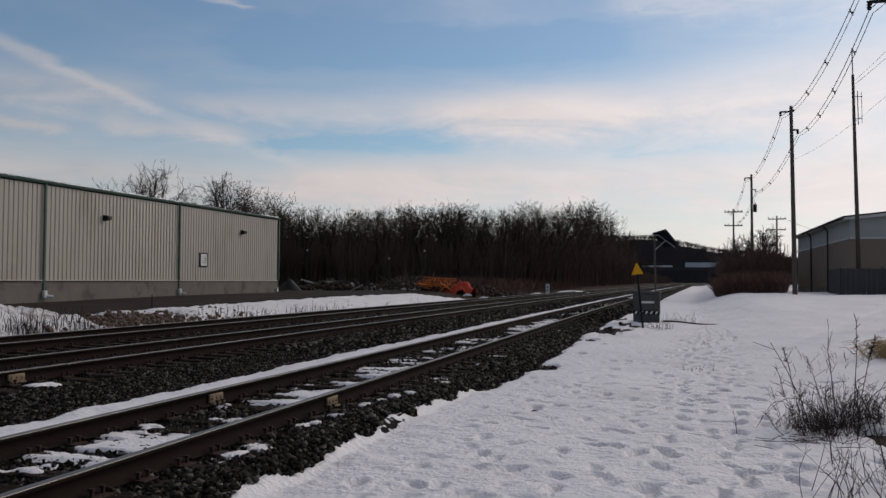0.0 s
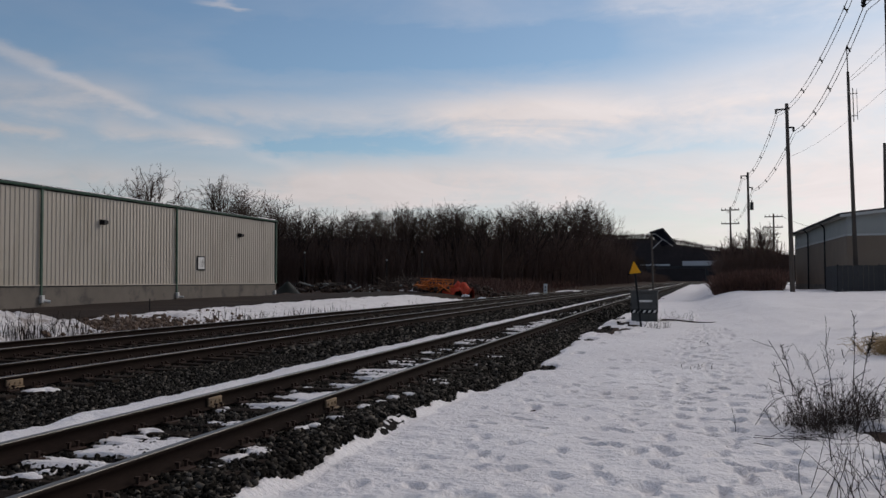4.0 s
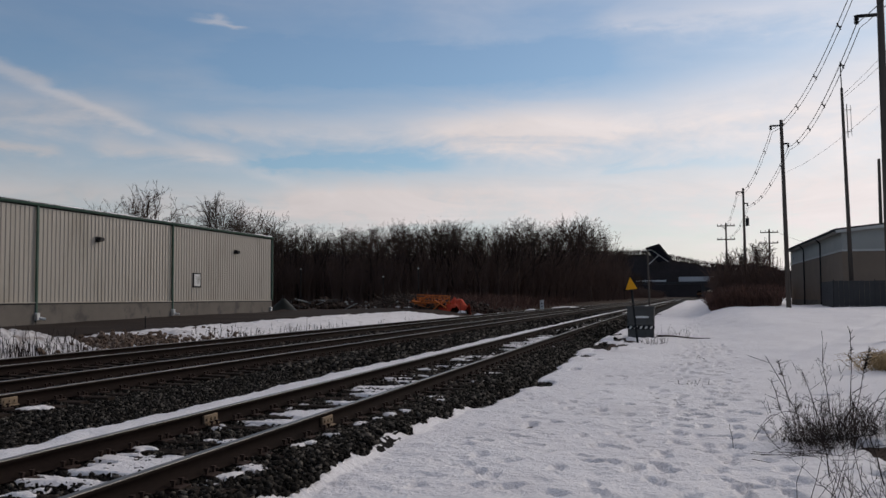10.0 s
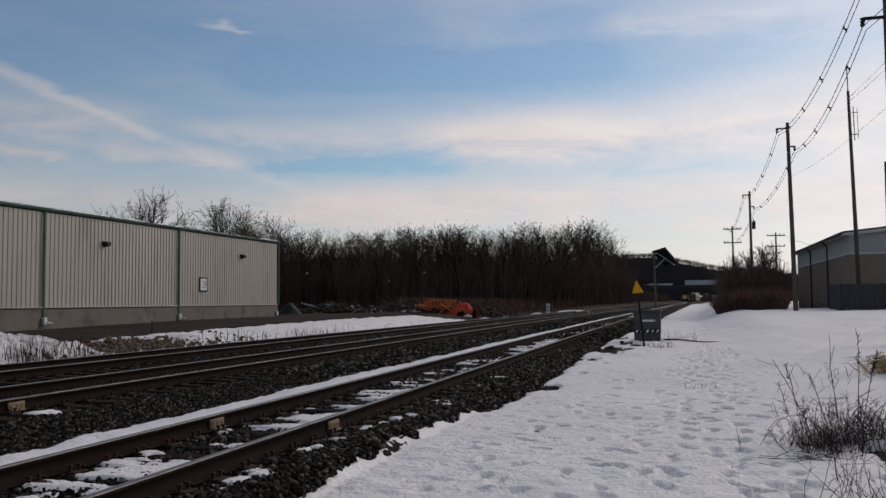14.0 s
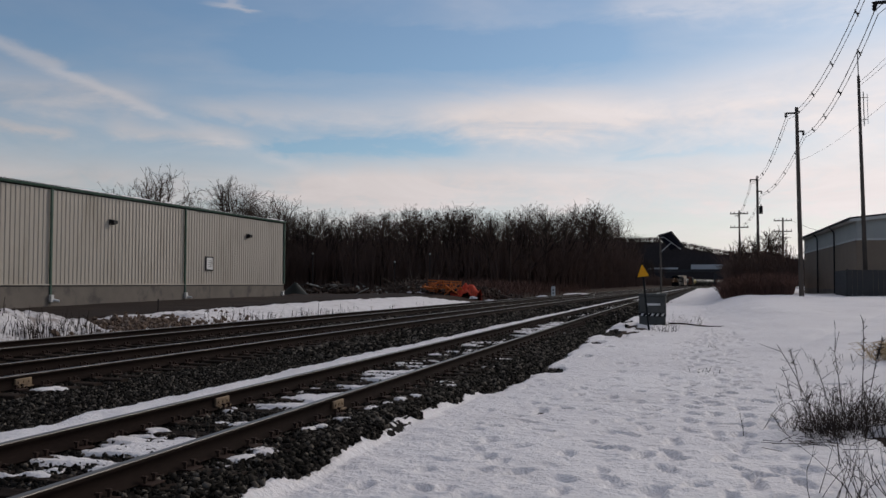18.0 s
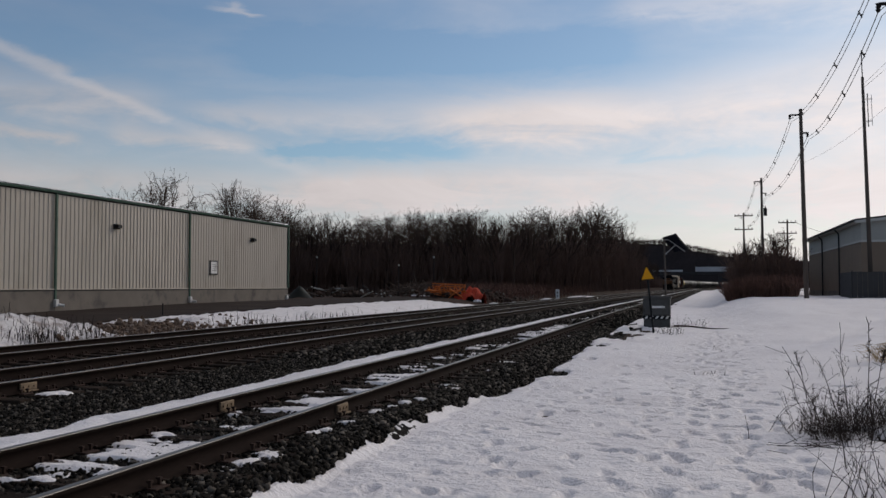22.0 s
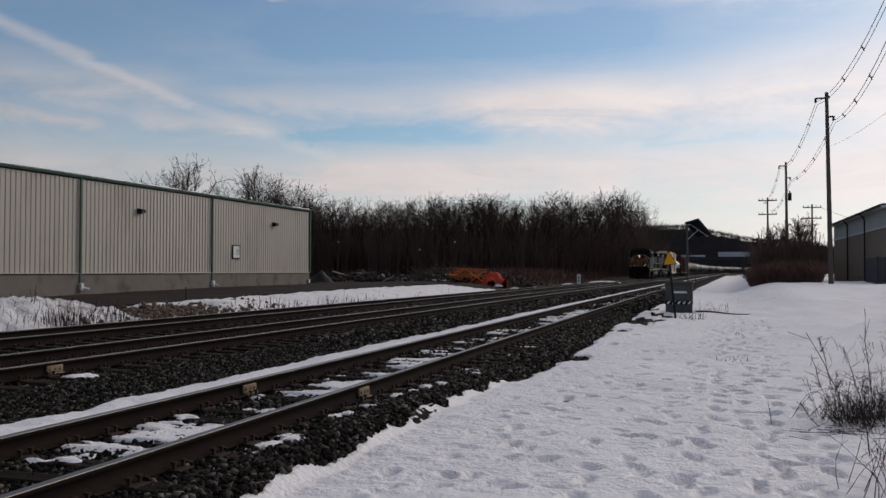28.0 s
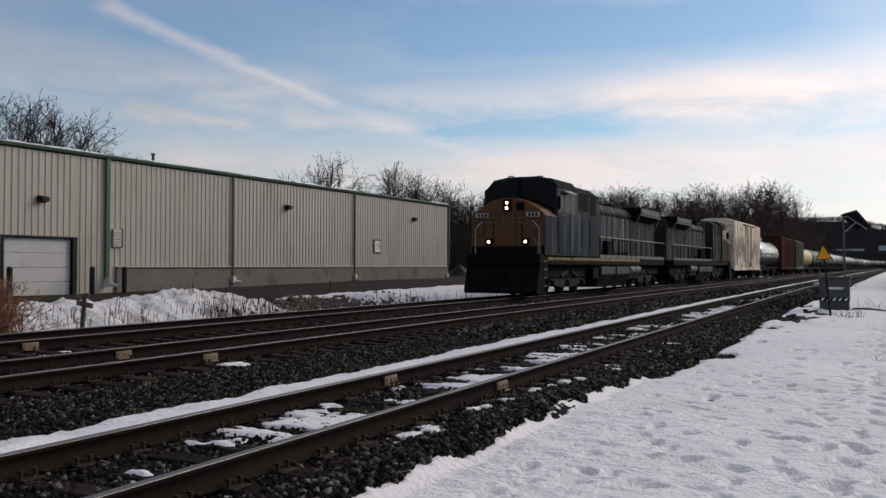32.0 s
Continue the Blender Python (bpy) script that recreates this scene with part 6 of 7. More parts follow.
def build_near_weeds():
    rng = random.Random(63)
    def shrub(seed, x, y, n, h, spread, r, lean, base, forks, material="weed", label="leafless tangled shrub rising from the snow", zoff=0.0):
        v, f = tubes_mesh(bush_arrays(seed, n, h, spread, r, lean, base, forks), 4, 0.0012)
        ob = from_arrays("shrub", v, f, material)
        ob.matrix_basis = pose(x, y, float(field_z(x, y)) - 0.02 + zoff)
        return tagged(ob, label, "shrub", "shrubs in the snow")
    shrub(1, 1.60, 11.0, 90, 0.62, 0.9, 0.0040, 0.34, 0.26, 5)
    shrub(2, 1.42, 10.6, 130, 0.38, 1.0, 0.0038, 0.40, 0.18, 5)
    shrub(3, 1.92, 11.2, 80, 0.58, 0.9, 0.0040, 0.42, 0.26, 5)
    shrub(4, 2.25, 11.4, 120, 0.42, 1.0, 0.0042, 0.60, 0.24, 4)
    shrub(15, 1.66, 10.6, 110, 0.30, 1.2, 0.0036, 0.80, 0.26, 5)
    shrub(5, 1.10, 7.6, 6, 0.62, 0.4, 0.0036, 0.42, 0.14, 2, label="few thin dry stems in the snow")
    shrub(6, 1.42, 7.4, 26, 0.75, 0.5, 0.0038, 0.42, 0.18, 3, label="few thin dry stems in the snow")
    shrub(7, 1.75, 8.2, 30, 0.6, 0.7, 0.0038, 0.55, 0.22, 4, label="few thin dry stems in the snow")
    shrub(8, 2.0, 7.6, 44, 0.5, 0.8, 0.0038, 0.7, 0.24, 4)
    shrub(10, 1.95, 12.0, 2, 1.35, 0.25, 0.006, 0.10, 0.10, 5, label="tall single dry stalks above the shrub")
    # long stalks, some with a seed head, that lean out of the tangle
    for x, y, dx, dy, h, head in ((1.42, 11.0, -0.40, 0.3, 1.00, 0), (1.60, 10.9, -0.20, 0.2, 0.85, 0), (1.98, 11.5, 0.06, 0.1, 1.25, 1), (2.02, 11.5, 0.26, 0.3, 1.05, 2), (2.15, 11.2, 0.30, 0.1, 0.70, 0), (1.62, 14.2, -0.14, 0.2, 0.72, 1), (1.45, 14.0, -0.10, 0.1, 0.50, 0), (1.80, 10.2, -0.02, 0.0, 0.8, 0), (1.35, 8.9, -0.10, -0.1, 0.55, 0), (1.75, 8.6, -0.25, 0.1, 0.80, 0), (2.05, 9.0, -0.15, -0.1, 0.75, 0)):
        base = Vector((x, y, float(field_z(x, y)) - 0.03))
        pts = [base + Vector((dx * (k / 6) ** 1.4 + rng.gauss(0, 0.006), dy * (k / 6) ** 1.4, h * k / 6)) for k in range(7)]
        stalk = thing("weed_stalk", "tall dry weed stalk with a seed head" if head else "thin bare dry weed stalk with short twigs", "weed", group="weed stalks in the snow")
        part("stem", stem_mesh(pts, 0.0065, 0.003), "weed", stalk)
        for k in range(4):
            p = pts[2].lerp(pts[6], rng.random())
            q = p + Vector((rng.gauss(0, 0.10), rng.gauss(0, 0.10), rng.uniform(0.03, 0.12)))
            part("twig", stem_mesh([p, q], 0.0035, 0.002, 4), "weed", stalk)
        if head:
            segs = []
            for k in range(26 * head):
                p = pts[6].lerp(pts[4], rng.random())
                segs.append((p, p + Vector((rng.gauss(0, 0.03), rng.gauss(0, 0.03), rng.gauss(0.015, 0.03))), 0.005, 0.003))
            v, f = tubes_mesh(segs, 4, 0.0015)
            tagged(from_arrays("seed_head", v, f, "weed", stalk), kind="stuff")
    # arching canes that bow over to the snow
    for x, y, turn, span, h in ((1.55, 10.7, 2.9, 0.75, 0.42), (1.7, 10.9, 0.4, 0.6, 0.5), (1.3, 10.9, 2.6, 0.5, 0.34), (1.9, 11.0, -0.4, 0.8, 0.55), (1.6, 10.6, 3.6, 0.45, 0.3), (2.1, 11.3, 0.1, 0.6, 0.6), (1.45, 11.2, 1.2, 0.5, 0.5)):
        pts = []
        for k in range(11):
            u = k / 10
            p = Vector((x + math.cos(turn) * span * u, y + math.sin(turn) * span * u, 0))
            p.z = float(field_z(p.x, p.y)) + 0.01 + h * 4 * u * (1 - u) * (1 - 0.25 * u)
            pts.append(p)
        tagged(part("bramble_cane", stem_mesh(pts, 0.0048, 0.002), "weed"), "thin dark bramble cane arching to the snow", "bramble", "bramble canes")
    shrub(12, 2.4, 17.8, 7, 0.5, 0.4, 0.005, 0.4, 0.3, 2, label="sparse dry weeds in the snow")
    shrub(13, 3.1, 19.6, 12, 0.55, 0.5, 0.005, 0.4, 0.35, 3, label="sparse dry weeds in the snow")
    shrub(14, 2.1, 17.2, 4, 0.75, 0.3, 0.005, 0.3, 0.3, 2, label="sparse dry weeds in the snow")
    for k, (x, y) in enumerate(((-0.75, 30.4), (-0.5, 30.6), (-0.35, 35.5), (0.0, 34.5), (0.35, 33.8), (-1.0, 31.0), (0.6, 24.0), (0.3, 17.5))):
        shrub(20 + k, x, y, 9, 0.55 if y > 25 else 0.2, 0.35, 0.006, 0.35, 0.14, 2, label="small tuft of dry weeds in the snow")
    # flattened stems and a dark twig
    segs = []
    for k in range(24):
        p = Vector((1.05 + rng.gauss(0.1, 0.2), 10.05 + rng.gauss(0, 0.14), 0))
        p.z = float(field_z(p.x, p.y)) + 0.03
        d = Vector((rng.gauss(0.8, 0.4), rng.gauss(-0.15, 0.3), rng.gauss(0.02, 0.07))).normalized()
        segs.append((p, p + d * rng.uniform(0.12, 0.36), 0.0035, 0.002))
    v, f = tubes_mesh(segs, 4, 0.0015)
    tagged(from_arrays("flattened_stems", v, f, "weed"), "flattened dry stems lying on the snow", "stems", kind="stuff")
    segs = []
    for k in range(2600):
        a = rng.uniform(0, 6.28)
        p = Vector((4.75 + rng.gauss(0, 0.40), 19.6 + rng.gauss(0, 0.35), 0))
        p.z = float(field_z(p.x, p.y)) - 0.02
        d = Vector((math.cos(a) * 0.8, math.sin(a) * 0.8, rng.uniform(0.5, 1.3))).normalized()
        q = p + d * rng.uniform(0.20, 0.52)
        segs.append((p, q, 0.006, 0.005))
        segs.append((q, q + (d + Vector((math.cos(a), math.sin(a), -1.1))).normalized() * rng.uniform(0.1, 0.3), 0.005, 0.002))
    v, f = tubes_mesh(segs, 3, 0.002)
    tagged(from_arrays("grass_tussock", v, f, "straw"), "pale straw-coloured tussock of dead grass", "grass", kind="stuff")
    # stalks in the snow bank across the tracks
    segs = []
    for k in range(640):
        y = rng.choice((rng.gauss(16.4, 1.2), rng.gauss(21.2, 1.0), rng.gauss(20.4, 0.5), rng.gauss(23, 0.5), rng.gauss(33, 1.5), rng.gauss(40, 2.5), rng.uniform(14, 60)))
        x = -17.6 + rng.gauss(0, 0.5) + float(bend(y))
        z = float(ground_z(x, y) + bank_height(x, y)) - 0.12
        p = Vector((x, y, z))
        d = Vector((rng.gauss(0, 0.11), rng.gauss(0, 0.11), 1)).normalized()
        h = rng.uniform(0.16, 0.46) * (1.6 if k % 17 == 0 else 1.0)
        w = rng.uniform(0.006, 0.014)
        segs.append((p, p + d * h, w, w * 0.6))
        if k % 2:
            dd = (d + Vector((rng.gauss(0, 0.5), rng.gauss(0, 0.5), 0))).normalized()
            segs.append((p + d * h * 0.6, p + d * h * 0.6 + dd * 0.2, 0.006, 0.004))
    v, f = tubes_mesh(segs, 3, 0.004)
    tagged(from_arrays("bank_weeds", v, f, "weed"), "dry weed stalks standing in the snow ridge", "weeds", kind="stuff")
    segs = bush_arrays(71, 1000, 1.45, 0.8, 0.015, 0.48, 0.42, 5)
    v, f = tubes_mesh(segs, 3, 0.005)
    ob = from_arrays("shrub", v, f, "rust_brush")
    ob.matrix_basis = pose(-17.6, 12.35, float(ground_z(-17.6, 12.35)))
    tagged(ob, "rust-brown dry shrub beside the snow ridge", "shrub", "shrubs in the snow")
    st = thing("stump_post", "short broken wooden post with a crooked board", "post", pose(-16.9, 14.85, float(ground_z(-16.9, 14.85))))
    bm = bmesh.new()
    tube(bm, (0, 0, -0.2), (0.10, 0.02, 0.98), 0.06, 0.05, n=8)
    part("post", bm, "wood_pole", st)
    part("board", one_box(-0.22, 0.26, -0.04, 0.04, 0.74, 0.86, 0.01), "dry_earth", st, m=pose(0, 0, 0, 0, 8))
    part("board", one_box(-0.02, 0.38, -0.04, 0.04, 0.95, 1.03, 0.01), "dry_earth", st, m=pose(0, 0, 0, 0, -6))


build_sign()
build_cabinet()
build_marker()
build_pile()
build_poles()
build_lamp_posts()
build_long_building()
build_thicket()
build_near_weeds()


# ---- the freight train; every vehicle has its leading end at y = 0 and runs back along +y ----
M.update(
    loco_gold=mat("dirty_gold_paint", (0.150, 0.062, 0.022), (0.095, 0.042, 0.017), 0.55, scale=1.5, fine=15.0, bump=0.03, dirt=(0.075, 0.042, 0.024), dirt_scale=1.0),
    loco_blue=mat("dusty_blue_paint", (0.018, 0.031, 0.043), (0.008, 0.014, 0.020), 0.6, 0.0, scale=0.7, fine=7.0, bump=0.15, spec=0.04, stretch=(1, 2.2, 0.22), dirt=(0.090, 0.084, 0.075), dirt_at=(0.50, 0.68), dirt_scale=1.1),
    loco_grey=mat("sooty_grey_paint", (0.036, 0.032, 0.029), (0.012, 0.011, 0.010), 0.65, 0.0, scale=0.8, fine=7.0, bump=0.12, spec=0.04, stretch=(1, 2.2, 0.22), dirt=(0.115, 0.10, 0.088), dirt_at=(0.52, 0.62), dirt_scale=1.3),
    loco_dark=mat("sooty_black", (0.007, 0.0065, 0.0065), (0.004, 0.004, 0.004), 0.85, scale=2.0, spec=0.06, dirt=(0.012, 0.011, 0.010)),
    glass=mat("cab_glass", (0.006, 0.007, 0.008), (0.004, 0.005, 0.006), 0.16, 0.0, scale=2.0, bump=0.0, gloss_var=0.02, spec=0.06),
    lamp_on=mat("lit_headlamp", (1.0, 0.62, 0.42), (1.0, 0.56, 0.36), 0.3, glow=13.0, bump=0.0),
    door_dust=mat("streaked_hood_door", (0.110, 0.100, 0.088), (0.035, 0.032, 0.029), 0.5, scale=0.9, fine=8.0, stretch=(1, 2.2, 0.15), spec=0.04, dirt=(0.020, 0.018, 0.017), dirt_at=(0.48, 0.60), dirt_scale=1.4),
    silver=mat("silver_tank_skin", (0.40, 0.40, 0.40), (0.30, 0.30, 0.30), 0.24, 0.85, scale=0.8, fine=6.0, bump=0.02),
    truck_dust=mat("dusty_truck_casting", (0.026, 0.024, 0.022), (0.008, 0.0075, 0.007), 0.75, scale=3.0, spec=0.1),
    sill=mat("yellow_sill", (0.30, 0.19, 0.045), (0.20, 0.13, 0.035), 0.5, scale=2.0, dirt=(0.05, 0.045, 0.04), dirt_at=(0.45, 0.6)),
    rail_white=mat("handrail_paint", (0.45, 0.44, 0.42), (0.33, 0.32, 0.31), 0.5, scale=3.0),
    box_white=mat("stained_white_paint", (0.84, 0.70, 0.54), (0.66, 0.53, 0.40), 0.6, scale=0.7, fine=7.0, bump=0.04, dirt=(0.24, 0.17, 0.14), dirt_at=(0.55, 0.63), dirt_scale=0.9),
    box_brown=mat("oxide_brown_paint", (0.070, 0.024, 0.018), (0.046, 0.018, 0.014), 0.8, scale=0.8, fine=7.0, bump=0.05, spec=0.02, dirt=(0.035, 0.022, 0.018)),
    tank_white=mat("pale_tank_paint", (0.46, 0.44, 0.40), (0.32, 0.30, 0.27), 0.38, 0.0, scale=0.8, fine=6.0, bump=0.02, spec=0.30, dirt=(0.16, 0.14, 0.12), dirt_at=(0.52, 0.68)),
    tank_black=mat("black_tank_paint", (0.020, 0.020, 0.021), (0.012, 0.012, 0.013), 0.32, 0.0, spec=0.40, scale=0.8, fine=6.0, bump=0.02, dirt=(0.06, 0.055, 0.05)),
    tank_grey=mat("grey_tank_paint", (0.075, 0.071, 0.066), (0.040, 0.038, 0.036), 0.5, 0.0, spec=0.12, scale=0.8, fine=6.0, bump=0.03, dirt=(0.03, 0.028, 0.026)),
    tank_yellow=mat("straw_tank_paint", (0.56, 0.43, 0.17), (0.40, 0.30, 0.12), 0.42, 0.0, spec=0.25, scale=0.8, fine=6.0, bump=0.02, dirt=(0.16, 0.13, 0.08), dirt_at=(0.54, 0.7)),
    pale_steel=mat("dusty_pale_steel", (0.20, 0.19, 0.17), (0.085, 0.08, 0.073), 0.6, 0.0, scale=2.0, dirt=(0.08, 0.075, 0.07)),
    spray=mat("sprayed_letters", (0.30, 0.24, 0.21), (0.18, 0.14, 0.13), 0.6, scale=1.2, fine=5.0),
)


def truck(parent, y, axles=2, gap=1.75, name="truck"):
    """Side frames, springs and wheel sets."""
    t = new(name)
    t.parent = parent
    span = gap * (axles - 1) / 2
    for s in (-1, 1):
        bm = bmesh.new()
        prism(bm, [(y - span - 0.45, 0.40), (y - span - 0.3, 0.66), (y - 0.55, 0.84), (y + 0.55, 0.84), (y + span + 0.3, 0.66), (y + span + 0.45, 0.40), (y + span - 0.2, 0.40), (y + 0.45, 0.30), (y - 0.45, 0.30), (y - span + 0.2, 0.40)], s * 1.02 - 0.07, s * 1.02 + 0.07, axis="x")
        for k in range(axles):
            box(bm, s * 1.10 - 0.08, s * 1.10 + 0.08, y - span + k * gap - 0.18, y - span + k * gap + 0.18, 0.36, 0.66, 0.03)
        for dy in (-0.22, 0.0, 0.22):
            tube(bm, (s * 1.06, y + dy, 0.34), (s * 1.06, y + dy, 0.60), 0.08, n=8)
        if axles == 3:
            for k in range(axles):
                tube(bm, (s * 1.16, y - span + k * gap, 0.5), (s * 1.24, y - span + k * gap, 0.5), 0.15, 0.12, n=10)
            tube(bm, (s * 1.14, y - 1.1, 0.78), (s * 1.14, y - 0.3, 0.98), 0.09, n=8)
            tube(bm, (s * 1.14, y + 1.1, 0.78), (s * 1.14, y + 0.3, 0.98), 0.09, n=8)
        part("side_frame", bm, "truck_dust", t)
    for k in range(axles):
        bm = bmesh.new()
        yy = y - span + k * gap
        r = 0.5 if axles == 3 else 0.44
        for s in (-1, 1):
            tube(bm, (s * 0.66, yy, r), (s * 0.79, yy, r), r, r * 0.98, n=22)
            tube(bm, (s * 0.64, yy, r), (s * 0.665, yy, r), r + 0.03, n=22)
        tube(bm, (-0.7, yy, r), (0.7, yy, r), 0.09, n=10)
        part("wheel_set", bm, "loco_dark", t)


def coupler(parent, y, d):
    bm = bmesh.new()
    box(bm, -0.12, 0.12, min(y, y + d * 0.55), max(y, y + d * 0.55), 0.78, 1.0, 0.02)
    box(bm, -0.18, 0.16, min(y + d * 0.45, y + d * 0.7), max(y + d * 0.45, y + d * 0.7), 0.72, 1.05, 0.03)
    part("coupler", bm, "loco_dark", parent)


def railing(parent, x, y0, y1, z0, n, material="rail_white"):
    bm = bmesh.new()
    tube(bm, (x, y0, z0 + 1.02), (x, y1, z0 + 1.02), 0.018, n=6)
    part("handrail", bm, material, parent)
    for k in range(n):
        y = y0 + (y1 - y0) * k / (n - 1)
        part("stanchion", rods([((x, y, z0), (x, y, z0 + 1.02))], 0.022), "loco_dark", parent)


def locomotive(label, side, cab_side):
    """A wide-nosed six-axle freight locomotive, 23 m long."""
    L = 23.0
    o = thing("locomotive", label, "locomotive")
    # frame, pilot with plough
    part("frame", one_box(-1.50, 1.50, 0.9, L - 0.9, 1.28, 1.62, 0.03), "loco_dark", o)
    for s in (-1, 1):
        for k in range(7):
            part("sill_stripe", one_box(s * 1.505 - 0.006, s * 1.505 + 0.006, 0.95 + k * 3.02, 0.95 + k * 3.02 + 2.9, 1.47, 1.60), ("sill" if side == "loco_blue" else "loco_dark") if k < 5 else "loco_dark", o)
    bm = bmesh.new()
    prism(bm, [(-1.56, 0.72), (-1.30, 0.16), (1.30, 0.16), (1.56, 0.72), (1.56, 1.62), (-1.56, 1.62)], 0.18, 0.75)
    part("pilot", bm, "loco_dark", o)
    bm = bmesh.new()
    prism(bm, [(-0.10, 1.35), (-0.50, 0.22), (-0.40, 0.14), (0.35, 0.14), (0.35, 1.35)], -1.56, 1.56, axis="x")
    part("snow_plough", bm, "loco_dark", o)
    part("anticlimber", one_box(-1.58, 1.58, -0.22, 0.35, 1.30, 1.70, 0.04), "loco_dark", o)
    for s in (-1, 1):
        bm = bmesh.new()
        for k in range(4):
            box(bm, s * 1.18, s * 1.58, 0.20, 0.62, 0.42 + k * 0.33, 0.46 + k * 0.33)
        part("step", bm, "loco_dark", o)
        for k in range(4):
            part("step_edge", one_box(s * 1.58, s * 1.595, 0.22, 0.60, 0.415 + k * 0.33, 0.465 + k * 0.33), "pale_steel", o, "pale step edge")
        part("grab_iron", rods([((s * 1.5, 0.10, 0.8), (s * 1.5, 0.10, 2.9)), ((s * 1.5, 0.10, 2.9), (s * 0.72, 0.02, 3.28))], 0.014), "loco_grey", o)
    part("grab_iron", rods([((-0.72, 0.0, 3.28), (0.72, 0.0, 3.28))], 0.012), "loco_grey", o)
    # nose, with a rounded crown
    bm = bmesh.new()
    crown = [(-1.60, 1.66), (1.60, 1.66), (1.60, 3.26), (1.36, 3.50), (0.75, 3.84), (0.28, 3.98), (-0.28, 3.98), (-0.75, 3.84), (-1.36, 3.50), (-1.60, 3.26)]
    prism(bm, crown, 0.34, 1.75)
    nose = part("nose", bm, "loco_gold", o, "dirty gold nose")
    part("nose_skirt", one_box(-1.58, 1.58, 0.30, 0.34, 1.66, 2.02), "loco_dark", nose, "black lower nose")
    part("nose_door", one_box(-0.34, 0.34, 0.315, 0.34, 2.05, 3.25, 0.01), "loco_gold", nose)
    for s in (-1, 1):
        part("nose_cheek", one_box(s * 1.60, s * 1.612, 0.36, 1.74, 1.66, 3.24), side, nose)
        fr = part("ditch_light_box", one_box(s * 0.80 - 0.15, s * 0.80 + 0.15, 0.26, 0.34, 2.06, 2.34, 0.02), "loco_dark", nose)
        bm = bmesh.new()
        tube(bm, (s * 0.80, 0.225, 2.2), (s * 0.80, 0.26, 2.2), 0.046, n=16)
        part("ditch_light", bm, "lamp_on", fr, "lit ditch light")
        nb = part("number_board", one_box(s * 1.10 - 0.32, s * 1.10 + 0.32, 0.29, 0.34, 3.16, 3.40, 0.01), "black", nose)
        # the boards are lit; pale paint stands in for their glow
        part("number_glass", one_box(s * 1.10 - 0.29, s * 1.10 + 0.29, 0.284, 0.29, 3.185, 3.375), "rail_white", nb, "blank number glass painted pale for its lit face")
        for k in range(3):
            part("number_bar", one_box(s * 1.10 - 0.20 + k * 0.15, s * 1.10 - 0.10 + k * 0.15, 0.279, 0.284, 3.21, 3.35), "black", nb)
        part("marker_panel", one_box(s * 0.62 - 0.02, s * 0.62 + 0.02, 0.325, 0.34, 2.1, 3.1), "loco_dark", nose)
    hb = part("headlight_box", one_box(-0.17, 0.17, 0.24, 0.36, 3.42, 3.90, 0.02), "loco_dark", nose)
    for z in (3.55, 3.77):
        bm = bmesh.new()
        tube(bm, (0, 0.205, z), (0, 0.24, z), 0.048, n=16)
        part("headlight", bm, "lamp_on", hb, "lit headlight")
    for s in (-1, 1):
        part("wiper", rods([((s * 0.75, 1.64, 4.0), (s * 0.42, 1.64, 4.6))], 0.014), "loco_dark", nose)
        part("front_handrail", rods([((s * 1.38, 0.24, 1.7), (s * 1.38, 0.24, 2.75)), ((s * 1.38, 0.24, 2.75), (s * 1.08, 0.28, 3.05))], 0.016), "rail_white", nose)
    part("front_handrail", rods([((-1.30, 0.27, 2.98), (0.62, 0.27, 2.98)), ((0.62, 0.27, 2.98), (1.32, 0.25, 2.12)), ((1.32, 0.25, 2.12), (1.32, 0.25, 1.70))], 0.014), "pale_steel", nose)
    part("nose_gusset", one_box(0.30, 0.34, 0.318, 0.34, 2.06, 3.30), "loco_dark", nose, "dark door gap")
    part("nose_gusset", one_box(-0.34, -0.30, 0.318, 0.34, 2.06, 3.30), "loco_dark", nose, "dark door gap")
    part("nose_recess", one_box(-1.45, -1.02, 0.318, 0.34, 2.42, 3.02, 0.01), "loco_dark", nose, "dark outlined recess")
    part("nose_recess_panel", one_box(-1.42, -1.05, 0.314, 0.319, 2.45, 2.99), "loco_gold", nose)
    part("nose_hatch", one_box(0.36, 0.72, 0.32, 0.345, 3.45, 3.78, 0.01), "loco_dark", nose)
    part("emblem", one_box(-0.42, 0.42, 0.325, 0.338, 2.93, 3.06, 0.02), "loco_dark", nose, "dark blank emblem bar")
    # cab
    bm = bmesh.new()
    roof = [(-1.60, 1.66), (1.60, 1.66), (1.60, 4.46), (1.28, 4.84), (0.6, 4.95), (-0.6, 4.95), (-1.28, 4.84), (-1.60, 4.46)]
    prism(bm, roof, 1.75, 4.6)
    for v in bm.verts:
        if v.co.y < 1.8 and v.co.z > 3.9:
            v.co.y += (v.co.z - 3.4) * 0.12
    cab = part("cab", bm, cab_side, o)
    bm = bmesh.new()
    prism(bm, [(-1.55, 3.40), (-0.78, 3.90), (-0.30, 4.02), (-0.06, 4.02), (-0.06, 4.84), (-1.22, 4.76), (-1.55, 4.42)], 1.66, 1.92)
    part("windscreen", bm, "glass", cab, "dark windscreen")
    bm = bmesh.new()
    prism(bm, [(1.55, 3.40), (0.78, 3.90), (0.30, 4.02), (0.06, 4.02), (0.06, 4.84), (1.22, 4.76), (1.55, 4.42)], 1.66, 1.92)
    part("windscreen", bm, "glass", cab, "dark windscreen")
    bm = bmesh.new()
